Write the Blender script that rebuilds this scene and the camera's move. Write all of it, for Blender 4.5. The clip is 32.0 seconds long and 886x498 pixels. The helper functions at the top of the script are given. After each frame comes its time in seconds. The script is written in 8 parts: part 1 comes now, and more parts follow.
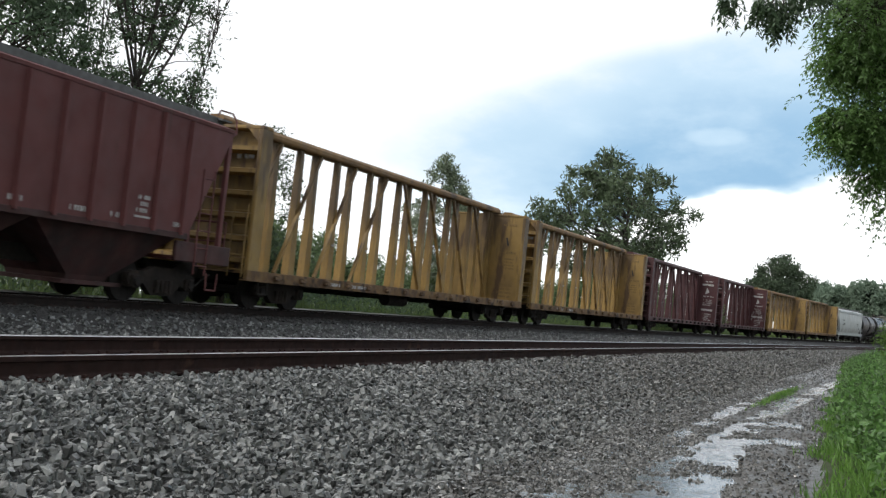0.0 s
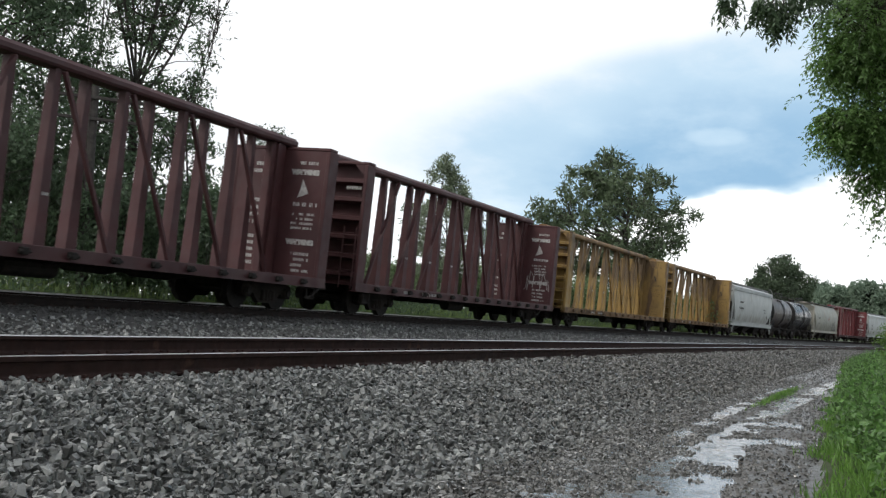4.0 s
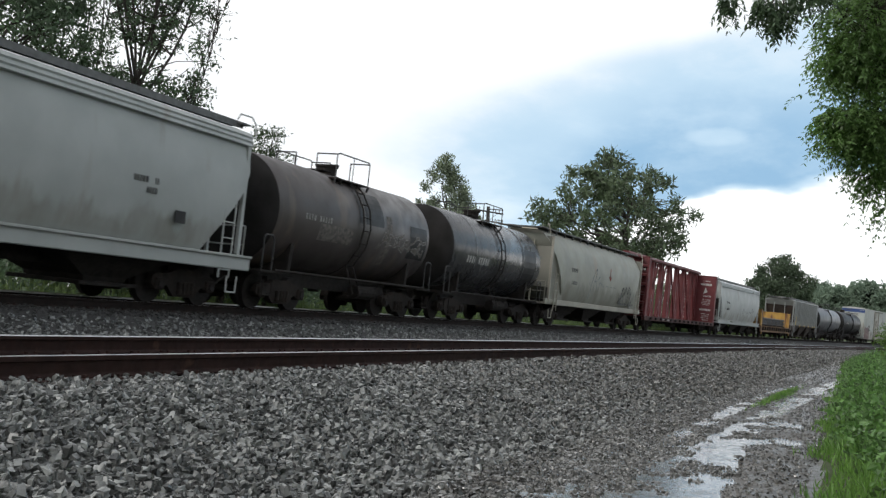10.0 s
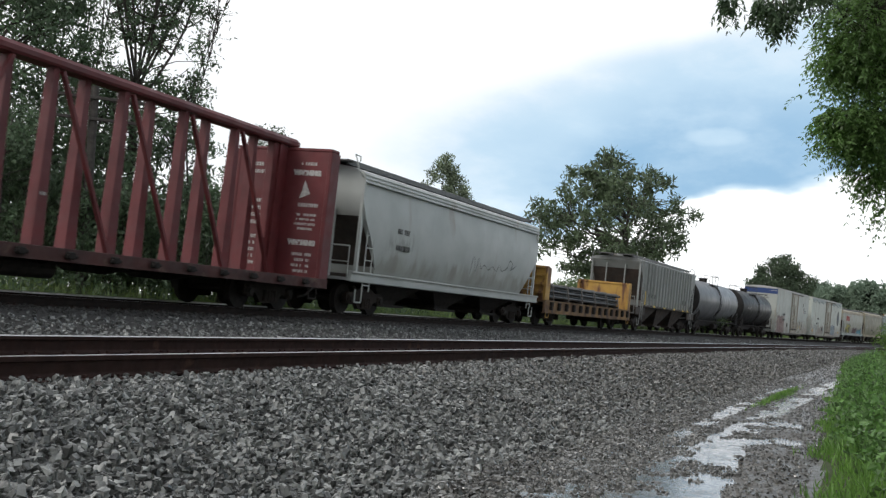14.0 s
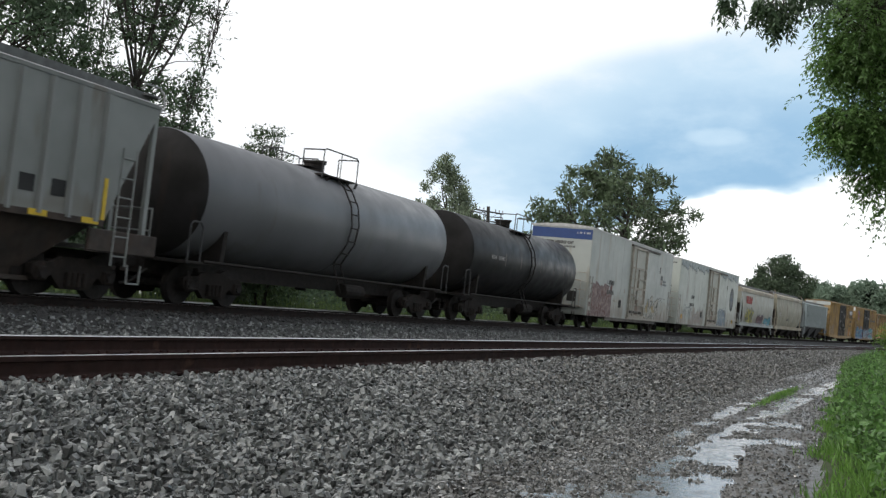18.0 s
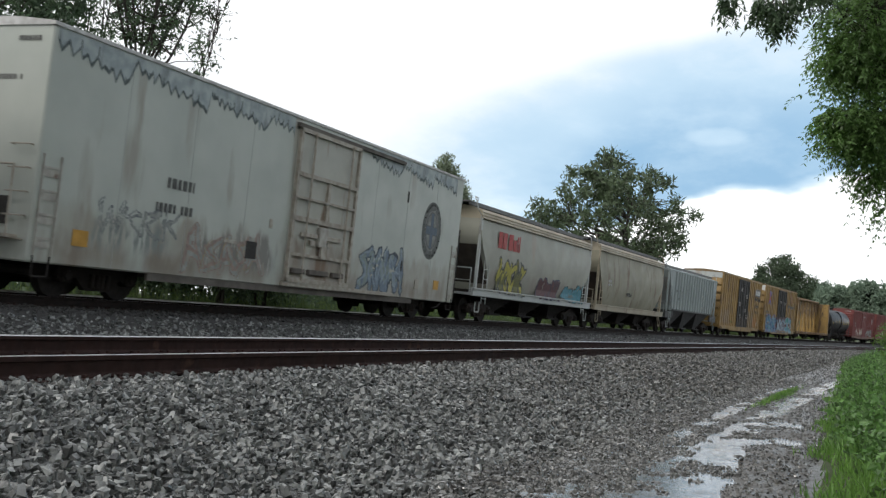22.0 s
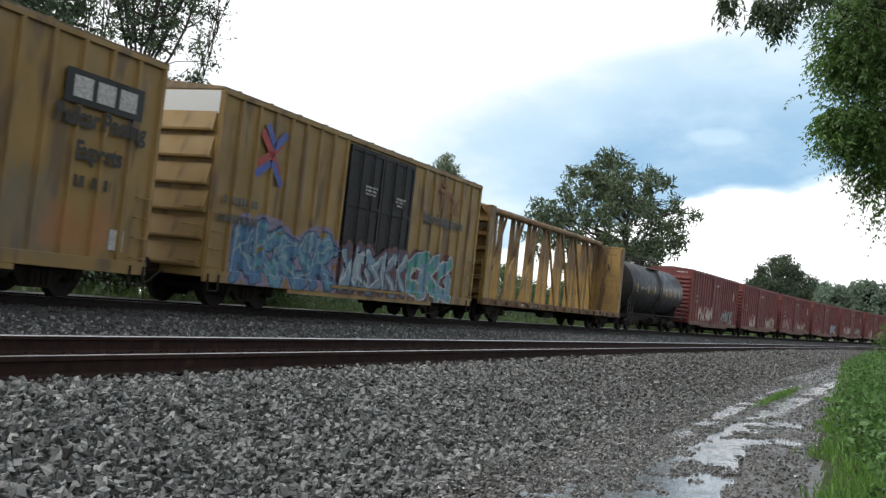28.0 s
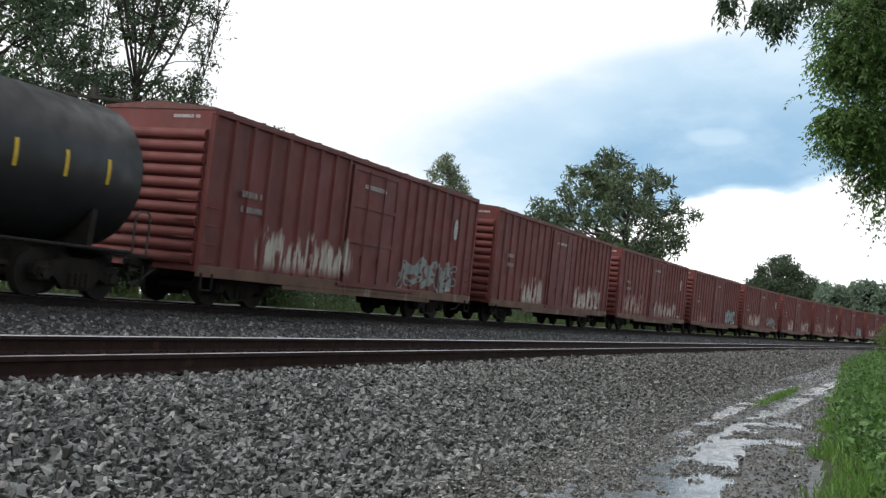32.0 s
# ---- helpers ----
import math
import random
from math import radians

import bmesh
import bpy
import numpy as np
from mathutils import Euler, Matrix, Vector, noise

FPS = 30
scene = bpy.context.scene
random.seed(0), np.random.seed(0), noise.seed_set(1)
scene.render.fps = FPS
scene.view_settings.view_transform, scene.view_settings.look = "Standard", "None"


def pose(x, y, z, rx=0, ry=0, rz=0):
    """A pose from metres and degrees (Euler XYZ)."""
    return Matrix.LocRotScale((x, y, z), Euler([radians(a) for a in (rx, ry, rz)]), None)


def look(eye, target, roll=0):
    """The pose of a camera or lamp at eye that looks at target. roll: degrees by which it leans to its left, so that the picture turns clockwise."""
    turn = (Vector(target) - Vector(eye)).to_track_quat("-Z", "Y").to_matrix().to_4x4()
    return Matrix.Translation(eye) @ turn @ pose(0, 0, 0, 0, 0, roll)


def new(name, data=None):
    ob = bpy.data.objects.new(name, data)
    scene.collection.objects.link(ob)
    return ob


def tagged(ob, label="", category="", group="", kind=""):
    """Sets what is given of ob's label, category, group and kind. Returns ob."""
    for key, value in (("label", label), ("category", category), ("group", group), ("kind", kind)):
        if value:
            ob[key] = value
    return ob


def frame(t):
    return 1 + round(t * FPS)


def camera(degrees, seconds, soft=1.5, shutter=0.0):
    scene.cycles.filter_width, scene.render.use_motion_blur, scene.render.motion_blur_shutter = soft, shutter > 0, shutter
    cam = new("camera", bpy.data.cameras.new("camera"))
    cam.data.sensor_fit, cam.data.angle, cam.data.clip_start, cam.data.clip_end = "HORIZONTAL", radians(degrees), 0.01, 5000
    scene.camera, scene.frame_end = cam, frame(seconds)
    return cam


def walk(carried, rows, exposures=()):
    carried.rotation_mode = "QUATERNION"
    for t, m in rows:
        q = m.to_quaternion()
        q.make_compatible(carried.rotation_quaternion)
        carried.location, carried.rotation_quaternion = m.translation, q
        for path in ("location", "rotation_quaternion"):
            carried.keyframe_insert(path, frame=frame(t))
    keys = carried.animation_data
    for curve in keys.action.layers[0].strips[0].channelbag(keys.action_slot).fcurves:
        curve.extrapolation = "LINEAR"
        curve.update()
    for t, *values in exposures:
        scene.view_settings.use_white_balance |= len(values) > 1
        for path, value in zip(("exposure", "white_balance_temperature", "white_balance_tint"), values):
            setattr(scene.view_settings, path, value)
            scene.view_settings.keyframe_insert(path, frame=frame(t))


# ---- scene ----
# The main line runs along +x past a camera that stands beside it and bends towards the camera's side.
EYE = Vector((0.0, 0.0, 0.327))
YAW, PITCH, LEAN = 67.589, 4.2635, 2.6347
cam = camera(47.09, 32.0, soft=1.35, shutter=0.14)
AHEAD = Vector((math.sin(radians(YAW)) * math.cos(radians(PITCH)), math.cos(radians(YAW)) * math.cos(radians(PITCH)), math.sin(radians(PITCH))))
walk(cam, [(0.0, look(EYE, EYE + AHEAD, LEAN)), (32.0, look(EYE, EYE + AHEAD, LEAN))], ((0.0, 0.12), (1.0, 0.07), (7.0, 0.06), (20.0, 0.07), (24.0, 0.14), (29.0, 0.17), (30.2, 0.08), (32.0, 0.09)))

# ---- light ----
SUN_EL, SUN_AZ = 46.0, -58.0


def sky():
    w = bpy.data.worlds.new("sky")
    scene.world = w
    w.use_nodes = True
    nt = w.node_tree
    nt.nodes.clear()
    N, L = nt.nodes.new, nt.links.new

    def math_(op, a, b=None, c=None):
        n = N("ShaderNodeMath")
        n.operation = op
        for i, v in enumerate((a, b, c)):
            if v is None:
                continue
            if isinstance(v, (int, float)):
                n.inputs[i].default_value = v
            else:
                L(v, n.inputs[i])
        return n.outputs[0]

    def ramp_(v, a, b, c=0.0, d=1.0):
        n = N("ShaderNodeMapRange")
        n.interpolation_type = "SMOOTHSTEP"
        L(v, n.inputs[0])
        for i, k in enumerate((a, b, c, d)):
            n.inputs[i + 1].default_value = k
        return n.outputs[0]

    def noise_(v, scale, detail, rough=0.55):
        n = N("ShaderNodeTexNoise")
        n.inputs["Scale"].default_value, n.inputs["Detail"].default_value, n.inputs["Roughness"].default_value = scale, detail, rough
        L(v, n.inputs["Vector"])
        return n.outputs["Fac"]

    def mix_(f, a, b):
        n = N("ShaderNodeMix")
        n.data_type = "RGBA"
        for i, v in ((0, f), (6, a), (7, b)):
            if isinstance(v, (tuple, float)):
                n.inputs[i].default_value = v
            else:
                L(v, n.inputs[i])
        return n.outputs[2]

    way = N("ShaderNodeTexCoord").outputs["Generated"]
    sep = N("ShaderNodeSeparateXYZ")
    L(way, sep.inputs[0])
    flat = N("ShaderNodeMapping")
    flat.inputs["Scale"].default_value = (1.0, 1.0, 2.2)
    L(way, flat.inputs[0])
    big, fine = noise_(flat.outputs[0], 3.1, 3), noise_(flat.outputs[0], 6.5, 4, 0.5)
    el = math_("MULTIPLY", math_("ARCSINE", sep.outputs[2]), 57.296)
    az = math_("MULTIPLY", math_("ARCTAN2", sep.outputs[0], sep.outputs[1]), 57.296)
    wob = math_("ADD", math_("MULTIPLY", math_("SUBTRACT", big, 0.5), 6.5), math_("MULTIPLY", math_("SUBTRACT", fine, 0.5), 3.2))
    elw = math_("ADD", el, wob)
    # blue-grey cloud deck: darkest along its low edge over the far end of the line, paler upwards and away from it
    streak = noise_(flat.outputs[0], 9.0, 5, 0.6)
    low = ramp_(math_("ADD", elw, math_("MULTIPLY", math_("MAXIMUM", math_("SUBTRACT", 81.0, az), 0.0), 0.42)), 7.9, 8.7)
    rim = math_("ADD", math_("SUBTRACT", el, math_("MULTIPLY", math_("SUBTRACT", az, 67.0), 0.23)), math_("MULTIPLY", wob, 0.55))
    top = ramp_(rim, 11.6, 13.6, 1.0, 0.30)
    height = ramp_(el, 8.5, 16.5, 1.0, 0.42)
    side = ramp_(math_("ADD", az, math_("MULTIPLY", wob, 2.0)), 59.0, 84.0, 0.10, 1.0)
    deck = math_("MULTIPLY", math_("MULTIPLY", low, top), math_("MULTIPLY", height, side))
    deck = math_("MULTIPLY", deck, ramp_(streak, 0.3, 0.7, 0.78, 1.12))
    # one bright wisp before the deck
    wisp = math_("ADD", math_("POWER", math_("DIVIDE", math_("SUBTRACT", az, 82.5), 2.0), 2.0), math_("POWER", math_("DIVIDE", math_("SUBTRACT", el, 10.9), 0.55), 2.0))
    deck = math_("MULTIPLY", deck, ramp_(math_("ADD", wisp, math_("MULTIPLY", streak, 1.2)), 0.6, 1.7, 0.72, 1.0))
    over = ramp_(el, 22.0, 50.0)
    white = mix_(ramp_(el, 6.5, 9.0), (1.3, 1.32, 1.34, 1), (1.06, 1.08, 1.10, 1))
    pale = mix_(ramp_(deck, 0.04, 0.55), white, (0.585, 0.775, 0.935, 1))
    cloud = mix_(ramp_(deck, 0.42, 1.05), pale, (0.315, 0.53, 0.755, 1))
    upper = mix_(ramp_(big, 0.38, 0.62), (0.46, 0.50, 0.56, 1), (0.74, 0.77, 0.81, 1))
    cloud = mix_(over, cloud, upper)
    nish = N("ShaderNodeTexSky")
    nish.sky_type = "NISHITA"
    nish.sun_disc = False
    nish.sun_elevation, nish.sun_rotation = radians(SUN_EL), radians(SUN_AZ)
    bright = N("ShaderNodeVectorMath")
    bright.operation = "SCALE"
    L(nish.outputs[0], bright.inputs[0])
    bright.inputs[3].default_value = 0.1
    col = mix_(0.94, bright.outputs[0], cloud)
    bg, out = N("ShaderNodeBackground"), N("ShaderNodeOutputWorld")
    L(col, bg.inputs[0])
    bg.inputs[1].default_value = 1.0
    L(bg.outputs[0], out.inputs[0])


sky()
sun_data = bpy.data.lights.new("sun", "SUN")
sun_data.energy, sun_data.angle, sun_data.color = 1.75, radians(28), (1.0, 0.96, 0.9)
sun = new("sun", sun_data)
sun.matrix_world = look((0, 0, 60), Vector((0, 0, 60)) - Vector((math.sin(radians(SUN_AZ)) * math.cos(radians(SUN_EL)), math.cos(radians(SUN_AZ)) * math.cos(radians(SUN_EL)), math.sin(radians(SUN_EL)))))

# ---- materials ----
def mat(name, a, b=None, rough=0.8, metal=0.0, scale=6.0, bump=0.0, bump_scale=60.0, spots=None, spot_at=0.62, spot_scale=2.0, vary=0.0, streak=False, spec=0.5, islands=0.0, patches=(), glow_through=0.0):
    """A worn surface: base colour a drifting into b, blotches of spots, fine relief, some variation from object to object."""
    m = bpy.data.materials.new(name)
    m.use_nodes = True
    nt = m.node_tree
    N, L = nt.nodes.new, nt.links.new
    p = nt.nodes["Principled BSDF"]
    p.inputs["Roughness"].default_value, p.inputs["Metallic"].default_value = rough, metal
    p.inputs["Specular IOR Level"].default_value = spec
    tc = N("ShaderNodeTexCoord").outputs["Object"]

    def noise_(s, detail=4.0, stretch=None):
        v = tc
        if stretch:
            mp = N("ShaderNodeMapping")
            mp.inputs["Scale"].default_value = stretch
            L(tc, mp.inputs[0])
            v = mp.outputs[0]
        n = N("ShaderNodeTexNoise")
        n.inputs["Scale"].default_value, n.inputs["Detail"].default_value = s, detail
        L(v, n.inputs["Vector"])
        return n.outputs["Fac"]

    def ramp_(v, lo, hi, c=0.0, d=1.0):
        n = N("ShaderNodeMapRange")
        L(v, n.inputs[0])
        for i, k in enumerate((lo, hi, c, d)):
            n.inputs[i + 1].default_value = k
        return n.outputs[0]

    def mix_(f, x, y, how="MIX"):
        n = N("ShaderNodeMix")
        n.data_type, n.blend_type = "RGBA", how
        for i, v in ((0, f), (6, x), (7, y)):
            if isinstance(v, (int, float)):
                n.inputs[i].default_value = v
            elif isinstance(v, tuple):
                n.inputs[i].default_value = (*v, 1)
            else:
                L(v, n.inputs[i])
        return n.outputs[2]

    b = b or tuple(c * 0.75 for c in a)
    col = mix_(ramp_(noise_(scale), 0.35, 0.65), a, b)
    if spots:
        f = ramp_(noise_(spot_scale, 8.0, (1, 1, 0.22) if streak else None), spot_at, spot_at + 0.1)
        col = mix_(f, col, spots)
    for at in patches:
        col = paint_patch(N, L, tc, noise_, ramp_, mix_, col, *at)
    if vary:
        r = N("ShaderNodeObjectInfo").outputs["Random"]
        g = N("ShaderNodeHueSaturation")
        L(ramp_(r, 0, 1, 1 - vary, 1 + vary), g.inputs["Value"])
        L(col, g.inputs["Color"])
        col = g.outputs[0]
    if islands:
        r = N("ShaderNodeNewGeometry").outputs["Random Per Island"]
        g = N("ShaderNodeHueSaturation")
        L(ramp_(r, 0, 1, 1 - islands, 1 + islands), g.inputs["Value"])
        L(col, g.inputs["Color"])
        col = g.outputs[0]
    L(col, p.inputs["Base Color"])
    if glow_through:
        # thin leaves let part of the light through
        tl, mx = N("ShaderNodeBsdfTranslucent"), N("ShaderNodeMixShader")
        gain = N("ShaderNodeHueSaturation")
        gain.inputs["Value"].default_value = 1.7
        gain.inputs["Saturation"].default_value = 1.1
        L(col, gain.inputs["Color"])
        L(gain.outputs[0], tl.inputs["Color"])
        mx.inputs[0].default_value = glow_through
        L(p.outputs[0], mx.inputs[1])
        L(tl.outputs[0], mx.inputs[2])
        L(mx.outputs[0], nt.nodes["Material Output"].inputs["Surface"])
    if rough > 0.1:
        L(ramp_(noise_(scale * 2.3), 0.3, 0.7, max(rough - 0.12, 0.02), min(rough + 0.12, 1)), p.inputs["Roughness"])
    if bump:
        bm_ = N("ShaderNodeBump")
        bm_.inputs["Strength"].default_value, bm_.inputs["Distance"].default_value = 0.6, bump
        L(noise_(bump_scale, 5.0), bm_.inputs["Height"])
        L(bm_.outputs[0], p.inputs["Normal"])
    return m


def paint_patch(N, L, tc, noise_, ramp_, mix_, col, x0, x1, z0, z1, style, cols):
    """Sprayed or flaking paint on the near side of a car, between x0 and x1 along it and z0 and z1 up."""
    sep = N("ShaderNodeSeparateXYZ")
    L(tc, sep.inputs[0])

    def op(kind, a, b):
        n = N("ShaderNodeMath")
        n.operation = kind
        for i, v in enumerate((a, b)):
            if isinstance(v, (int, float)):
                n.inputs[i].default_value = v
            else:
                L(v, n.inputs[i])
        return n.outputs[0]

    if style == "soot":
        # oily dirt that has run down in streaks, near the car's middle
        away = op("ABSOLUTE", sep.outputs[1], 0.0)
        up = ramp_(sep.outputs[2], z0, z1)
        f = ramp_(op("ADD", op("MULTIPLY", up, 0.62), noise_(3.4, 7.0, (1.6, 1.6, 0.2))), 0.78, 0.98)
        f = op("MULTIPLY", f, ramp_(op("ADD", away, op("MULTIPLY", noise_(3.0, 4.0), 0.5)), 0.55, 1.0, 0.9, 0.0))
        return mix_(f, col, cols[0])
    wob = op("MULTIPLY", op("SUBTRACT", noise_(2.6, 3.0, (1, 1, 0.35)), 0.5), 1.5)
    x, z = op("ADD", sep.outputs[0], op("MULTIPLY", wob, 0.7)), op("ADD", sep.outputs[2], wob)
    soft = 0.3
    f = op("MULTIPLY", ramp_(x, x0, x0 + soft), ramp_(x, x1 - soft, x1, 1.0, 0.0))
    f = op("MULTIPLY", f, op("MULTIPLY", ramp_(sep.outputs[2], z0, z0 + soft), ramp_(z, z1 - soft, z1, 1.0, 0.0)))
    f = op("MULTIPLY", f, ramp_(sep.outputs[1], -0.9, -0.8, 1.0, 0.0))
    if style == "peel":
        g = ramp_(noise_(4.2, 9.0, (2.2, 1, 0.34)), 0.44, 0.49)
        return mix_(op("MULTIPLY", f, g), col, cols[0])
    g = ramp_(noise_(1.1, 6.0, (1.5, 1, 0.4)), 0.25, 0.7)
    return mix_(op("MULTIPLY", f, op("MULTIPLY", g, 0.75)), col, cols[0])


YELLOW = mat("yellow_paint", (0.295, 0.187, 0.054), (0.205, 0.13, 0.043), 0.6, spots=(0.095, 0.056, 0.028), spot_at=0.535, spot_scale=3.0, streak=True, scale=1.2, vary=0.1, bump=0.004, bump_scale=30, patches=((0, 0, 0.9, 4.4, "soot", [(0.098, 0.063, 0.033)]),))
BROWN = mat("brown_paint", (0.070, 0.0225, 0.0245), (0.05, 0.017, 0.019), 0.65, spots=(0.05, 0.022, 0.02), spot_scale=1.5, streak=True, scale=1.0, vary=0.08, bump=0.004, bump_scale=30)
BRIGHT_RED = mat("red_paint", (0.125, 0.0195, 0.0225), (0.086, 0.0155, 0.018), 0.6, spots=(0.10, 0.02, 0.018), spot_scale=1.6, streak=True, scale=1.2, vary=0.06)
HOPPER_RED = mat("faded_brown_red_paint", (0.135, 0.042, 0.04), (0.105, 0.033, 0.032), 0.7, spots=(0.07, 0.03, 0.026), spot_scale=1.3, streak=True, scale=0.9)
PATCHED_GREY = mat("patched_grey_paint", (0.24, 0.25, 0.245), (0.20, 0.21, 0.205), 0.6, spots=(0.17, 0.155, 0.135), spot_at=0.6, spot_scale=1.3, streak=True, scale=0.8, patches=((-6.6, -3.6, 1.6, 4.1, "smear", [(0.085, 0.09, 0.08)]), (-6, 6, 1.4, 2.1, "smear", [(0.15, 0.125, 0.095)])))
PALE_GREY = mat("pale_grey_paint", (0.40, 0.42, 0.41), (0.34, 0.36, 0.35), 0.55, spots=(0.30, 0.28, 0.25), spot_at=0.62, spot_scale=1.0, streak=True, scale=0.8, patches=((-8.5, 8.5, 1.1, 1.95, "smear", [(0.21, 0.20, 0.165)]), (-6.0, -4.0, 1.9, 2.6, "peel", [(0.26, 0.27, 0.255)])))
BEIGE = mat("beige_paint", (0.33, 0.31, 0.26), (0.28, 0.265, 0.22), 0.55, spots=(0.30, 0.26, 0.21), spot_at=0.62, spot_scale=1.1, streak=True, scale=0.8)
CREAM = mat("dull_cream_paint", (0.245, 0.232, 0.172), (0.19, 0.18, 0.135), 0.6, spots=(0.145, 0.105, 0.07), spot_at=0.57, spot_scale=2.3, streak=True, scale=0.8)
MID_GREY = mat("mid_grey_paint", (0.25, 0.26, 0.265), (0.21, 0.22, 0.225), 0.6, spots=(0.19, 0.17, 0.15), spot_at=0.62, spot_scale=1.3, streak=True, scale=0.8)
WHITE = mat("white_paint", (0.56, 0.57, 0.56), (0.50, 0.51, 0.50), 0.5, spots=(0.42, 0.38, 0.33), spot_at=0.66, spot_scale=1.2, streak=True, scale=0.8)
BLACK = mat("black_paint", (0.024, 0.0238, 0.025), (0.0165, 0.0165, 0.0175), 0.45, spots=(0.034, 0.029, 0.026), spot_at=0.6, spot_scale=1.2, streak=True, scale=0.9, spec=0.25)
# sky sheen is in the colour: paler shell, black smears over the belly
TANK_SHEEN = mat("pale_sheen_black", (0.07, 0.071, 0.075), (0.05, 0.051, 0.054), 0.27, spots=(0.032, 0.031, 0.031), spot_at=0.6, spot_scale=1.4, streak=True, scale=0.9, patches=((-6, 6, 0.9, 2.75, "smear", [(0.028, 0.028, 0.03)]), (-6, 6, 0.9, 2.1, "smear", [(0.022, 0.022, 0.023)])))
DIRTY_BLACK = mat("dirty_black_paint", (0.072, 0.06, 0.057), (0.050, 0.042, 0.040), 0.45, spots=(0.11, 0.085, 0.07), spot_at=0.58, spot_scale=1.2, streak=True, scale=0.9)
TANK_GREY = mat("tank_grey_paint", (0.145, 0.148, 0.158), (0.115, 0.118, 0.126), 0.43, spots=(0.10, 0.095, 0.09), spot_at=0.63, spot_scale=1.0, streak=True, scale=0.7)
IRON = mat("dirty_iron", (0.03, 0.0255, 0.0235), (0.02, 0.0175, 0.0165), 0.85, spots=(0.03, 0.02, 0.016), spot_scale=5, bump=0.004, spec=0.2)
STEEL = mat("worn_bright_steel", (0.68, 0.68, 0.69), (0.58, 0.58, 0.59), 0.38, 0.9)
RAIL_SIDE = mat("rusty_rail_steel", (0.042, 0.022, 0.019), (0.028, 0.0155, 0.014), 0.85, spots=(0.075, 0.04, 0.03), spot_scale=4, bump=0.002, spec=0.2)
# darker copy of the rail steel: the train's shade on the far rails
RAIL_SHADED = mat("shaded_rusty_rail_steel", (0.024, 0.0175, 0.016), (0.016, 0.0125, 0.0115), 0.85, spots=(0.035, 0.024, 0.02), spot_scale=4, bump=0.002, spec=0.15)
TIE = mat("creosoted_timber", (0.042, 0.036, 0.033), (0.028, 0.025, 0.0235), 0.9, vary=0.25, bump=0.006, bump_scale=25)
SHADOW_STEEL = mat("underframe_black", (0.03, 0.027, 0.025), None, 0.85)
BLUE = mat("blue_paint", (0.02, 0.052, 0.175), (0.017, 0.044, 0.15), 0.5)
TEXT_WHITE = mat("white_lettering", (0.52, 0.51, 0.5), (0.30, 0.29, 0.28), 0.7, scale=16)
TEXT_DARK = mat("dark_lettering", (0.06, 0.06, 0.06), (0.10, 0.10, 0.095), 0.7, scale=9)
SAFETY = mat("yellow_reflector", (0.75, 0.50, 0.03), None, 0.5)
BALLAST = mat("grey_ballast_bed", (0.05, 0.049, 0.048), (0.028, 0.027, 0.026), 0.9, scale=14, bump=0.03, bump_scale=35)
SHOULDER = mat("packed_gravel", (0.095, 0.085, 0.072), (0.06, 0.054, 0.047), 0.38, scale=3.5, spots=(0.06, 0.054, 0.047), spot_scale=1.1, bump=0.02, bump_scale=45)
STONE = mat("crushed_stone", (0.2, 0.206, 0.2), (0.095, 0.099, 0.097), 0.34, scale=9, islands=0.8, bump=0.004, bump_scale=90)
STONE_DAMP = mat("damp_crushed_stone", (0.142, 0.138, 0.128), (0.075, 0.073, 0.068), 0.38, scale=9, islands=0.8, bump=0.004, bump_scale=90)
FIELD = mat("meadow_soil", (0.055, 0.075, 0.022), (0.04, 0.055, 0.018), 0.95, scale=0.8, spots=(0.09, 0.085, 0.04), spot_scale=0.3, bump=0.05, bump_scale=6)
GRASS = mat("grass_blades", (0.145, 0.26, 0.062), (0.10, 0.195, 0.048), 0.5, scale=2, islands=0.35, glow_through=0.4)
LEAF = mat("bright_leaves", (0.115, 0.19, 0.045), (0.08, 0.14, 0.034), 0.45, scale=1.5, islands=0.45, glow_through=0.4)
LEAF_DARK = mat("dark_leaves", (0.05, 0.078, 0.034), (0.038, 0.06, 0.028), 0.55, scale=0.8, islands=0.45, glow_through=0.35)
BARK = mat("tree_bark", (0.06, 0.05, 0.042), (0.035, 0.03, 0.027), 0.9, scale=8, bump=0.02, bump_scale=20)
POLE_WOOD = mat("weathered_pole_timber", (0.062, 0.055, 0.05), (0.042, 0.038, 0.035), 0.9, scale=8)


def wet():
    m = mat("puddle_water", (0.17, 0.168, 0.162), (0.125, 0.123, 0.118), 0.13, scale=3, spec=1.0, bump=0.006, bump_scale=14)
    return m


PUDDLE = wet()


# ---- mesh helpers ----
def part(name, bm, material, parent=None, label=""):
    me = bpy.data.meshes.new(name)
    bm.to_mesh(me)
    bm.free()
    me.materials.append(material)
    ob = new(name, me)
    ob.parent = parent
    if label:
        tagged(ob, label)
    return ob


def box(bm, x0, x1, y0, y1, z0, z1, bevel=0.0):
    r = bmesh.ops.create_cube(bm, size=1.0, matrix=Matrix.Translation(((x0 + x1) / 2, (y0 + y1) / 2, (z0 + z1) / 2)) @ Matrix.Diagonal((x1 - x0, y1 - y0, z1 - z0, 1)))
    if bevel:
        es = list({e for v in r["verts"] for e in v.link_edges})
        bmesh.ops.bevel(bm, geom=es, offset=bevel, segments=1, affect="EDGES")
    return r


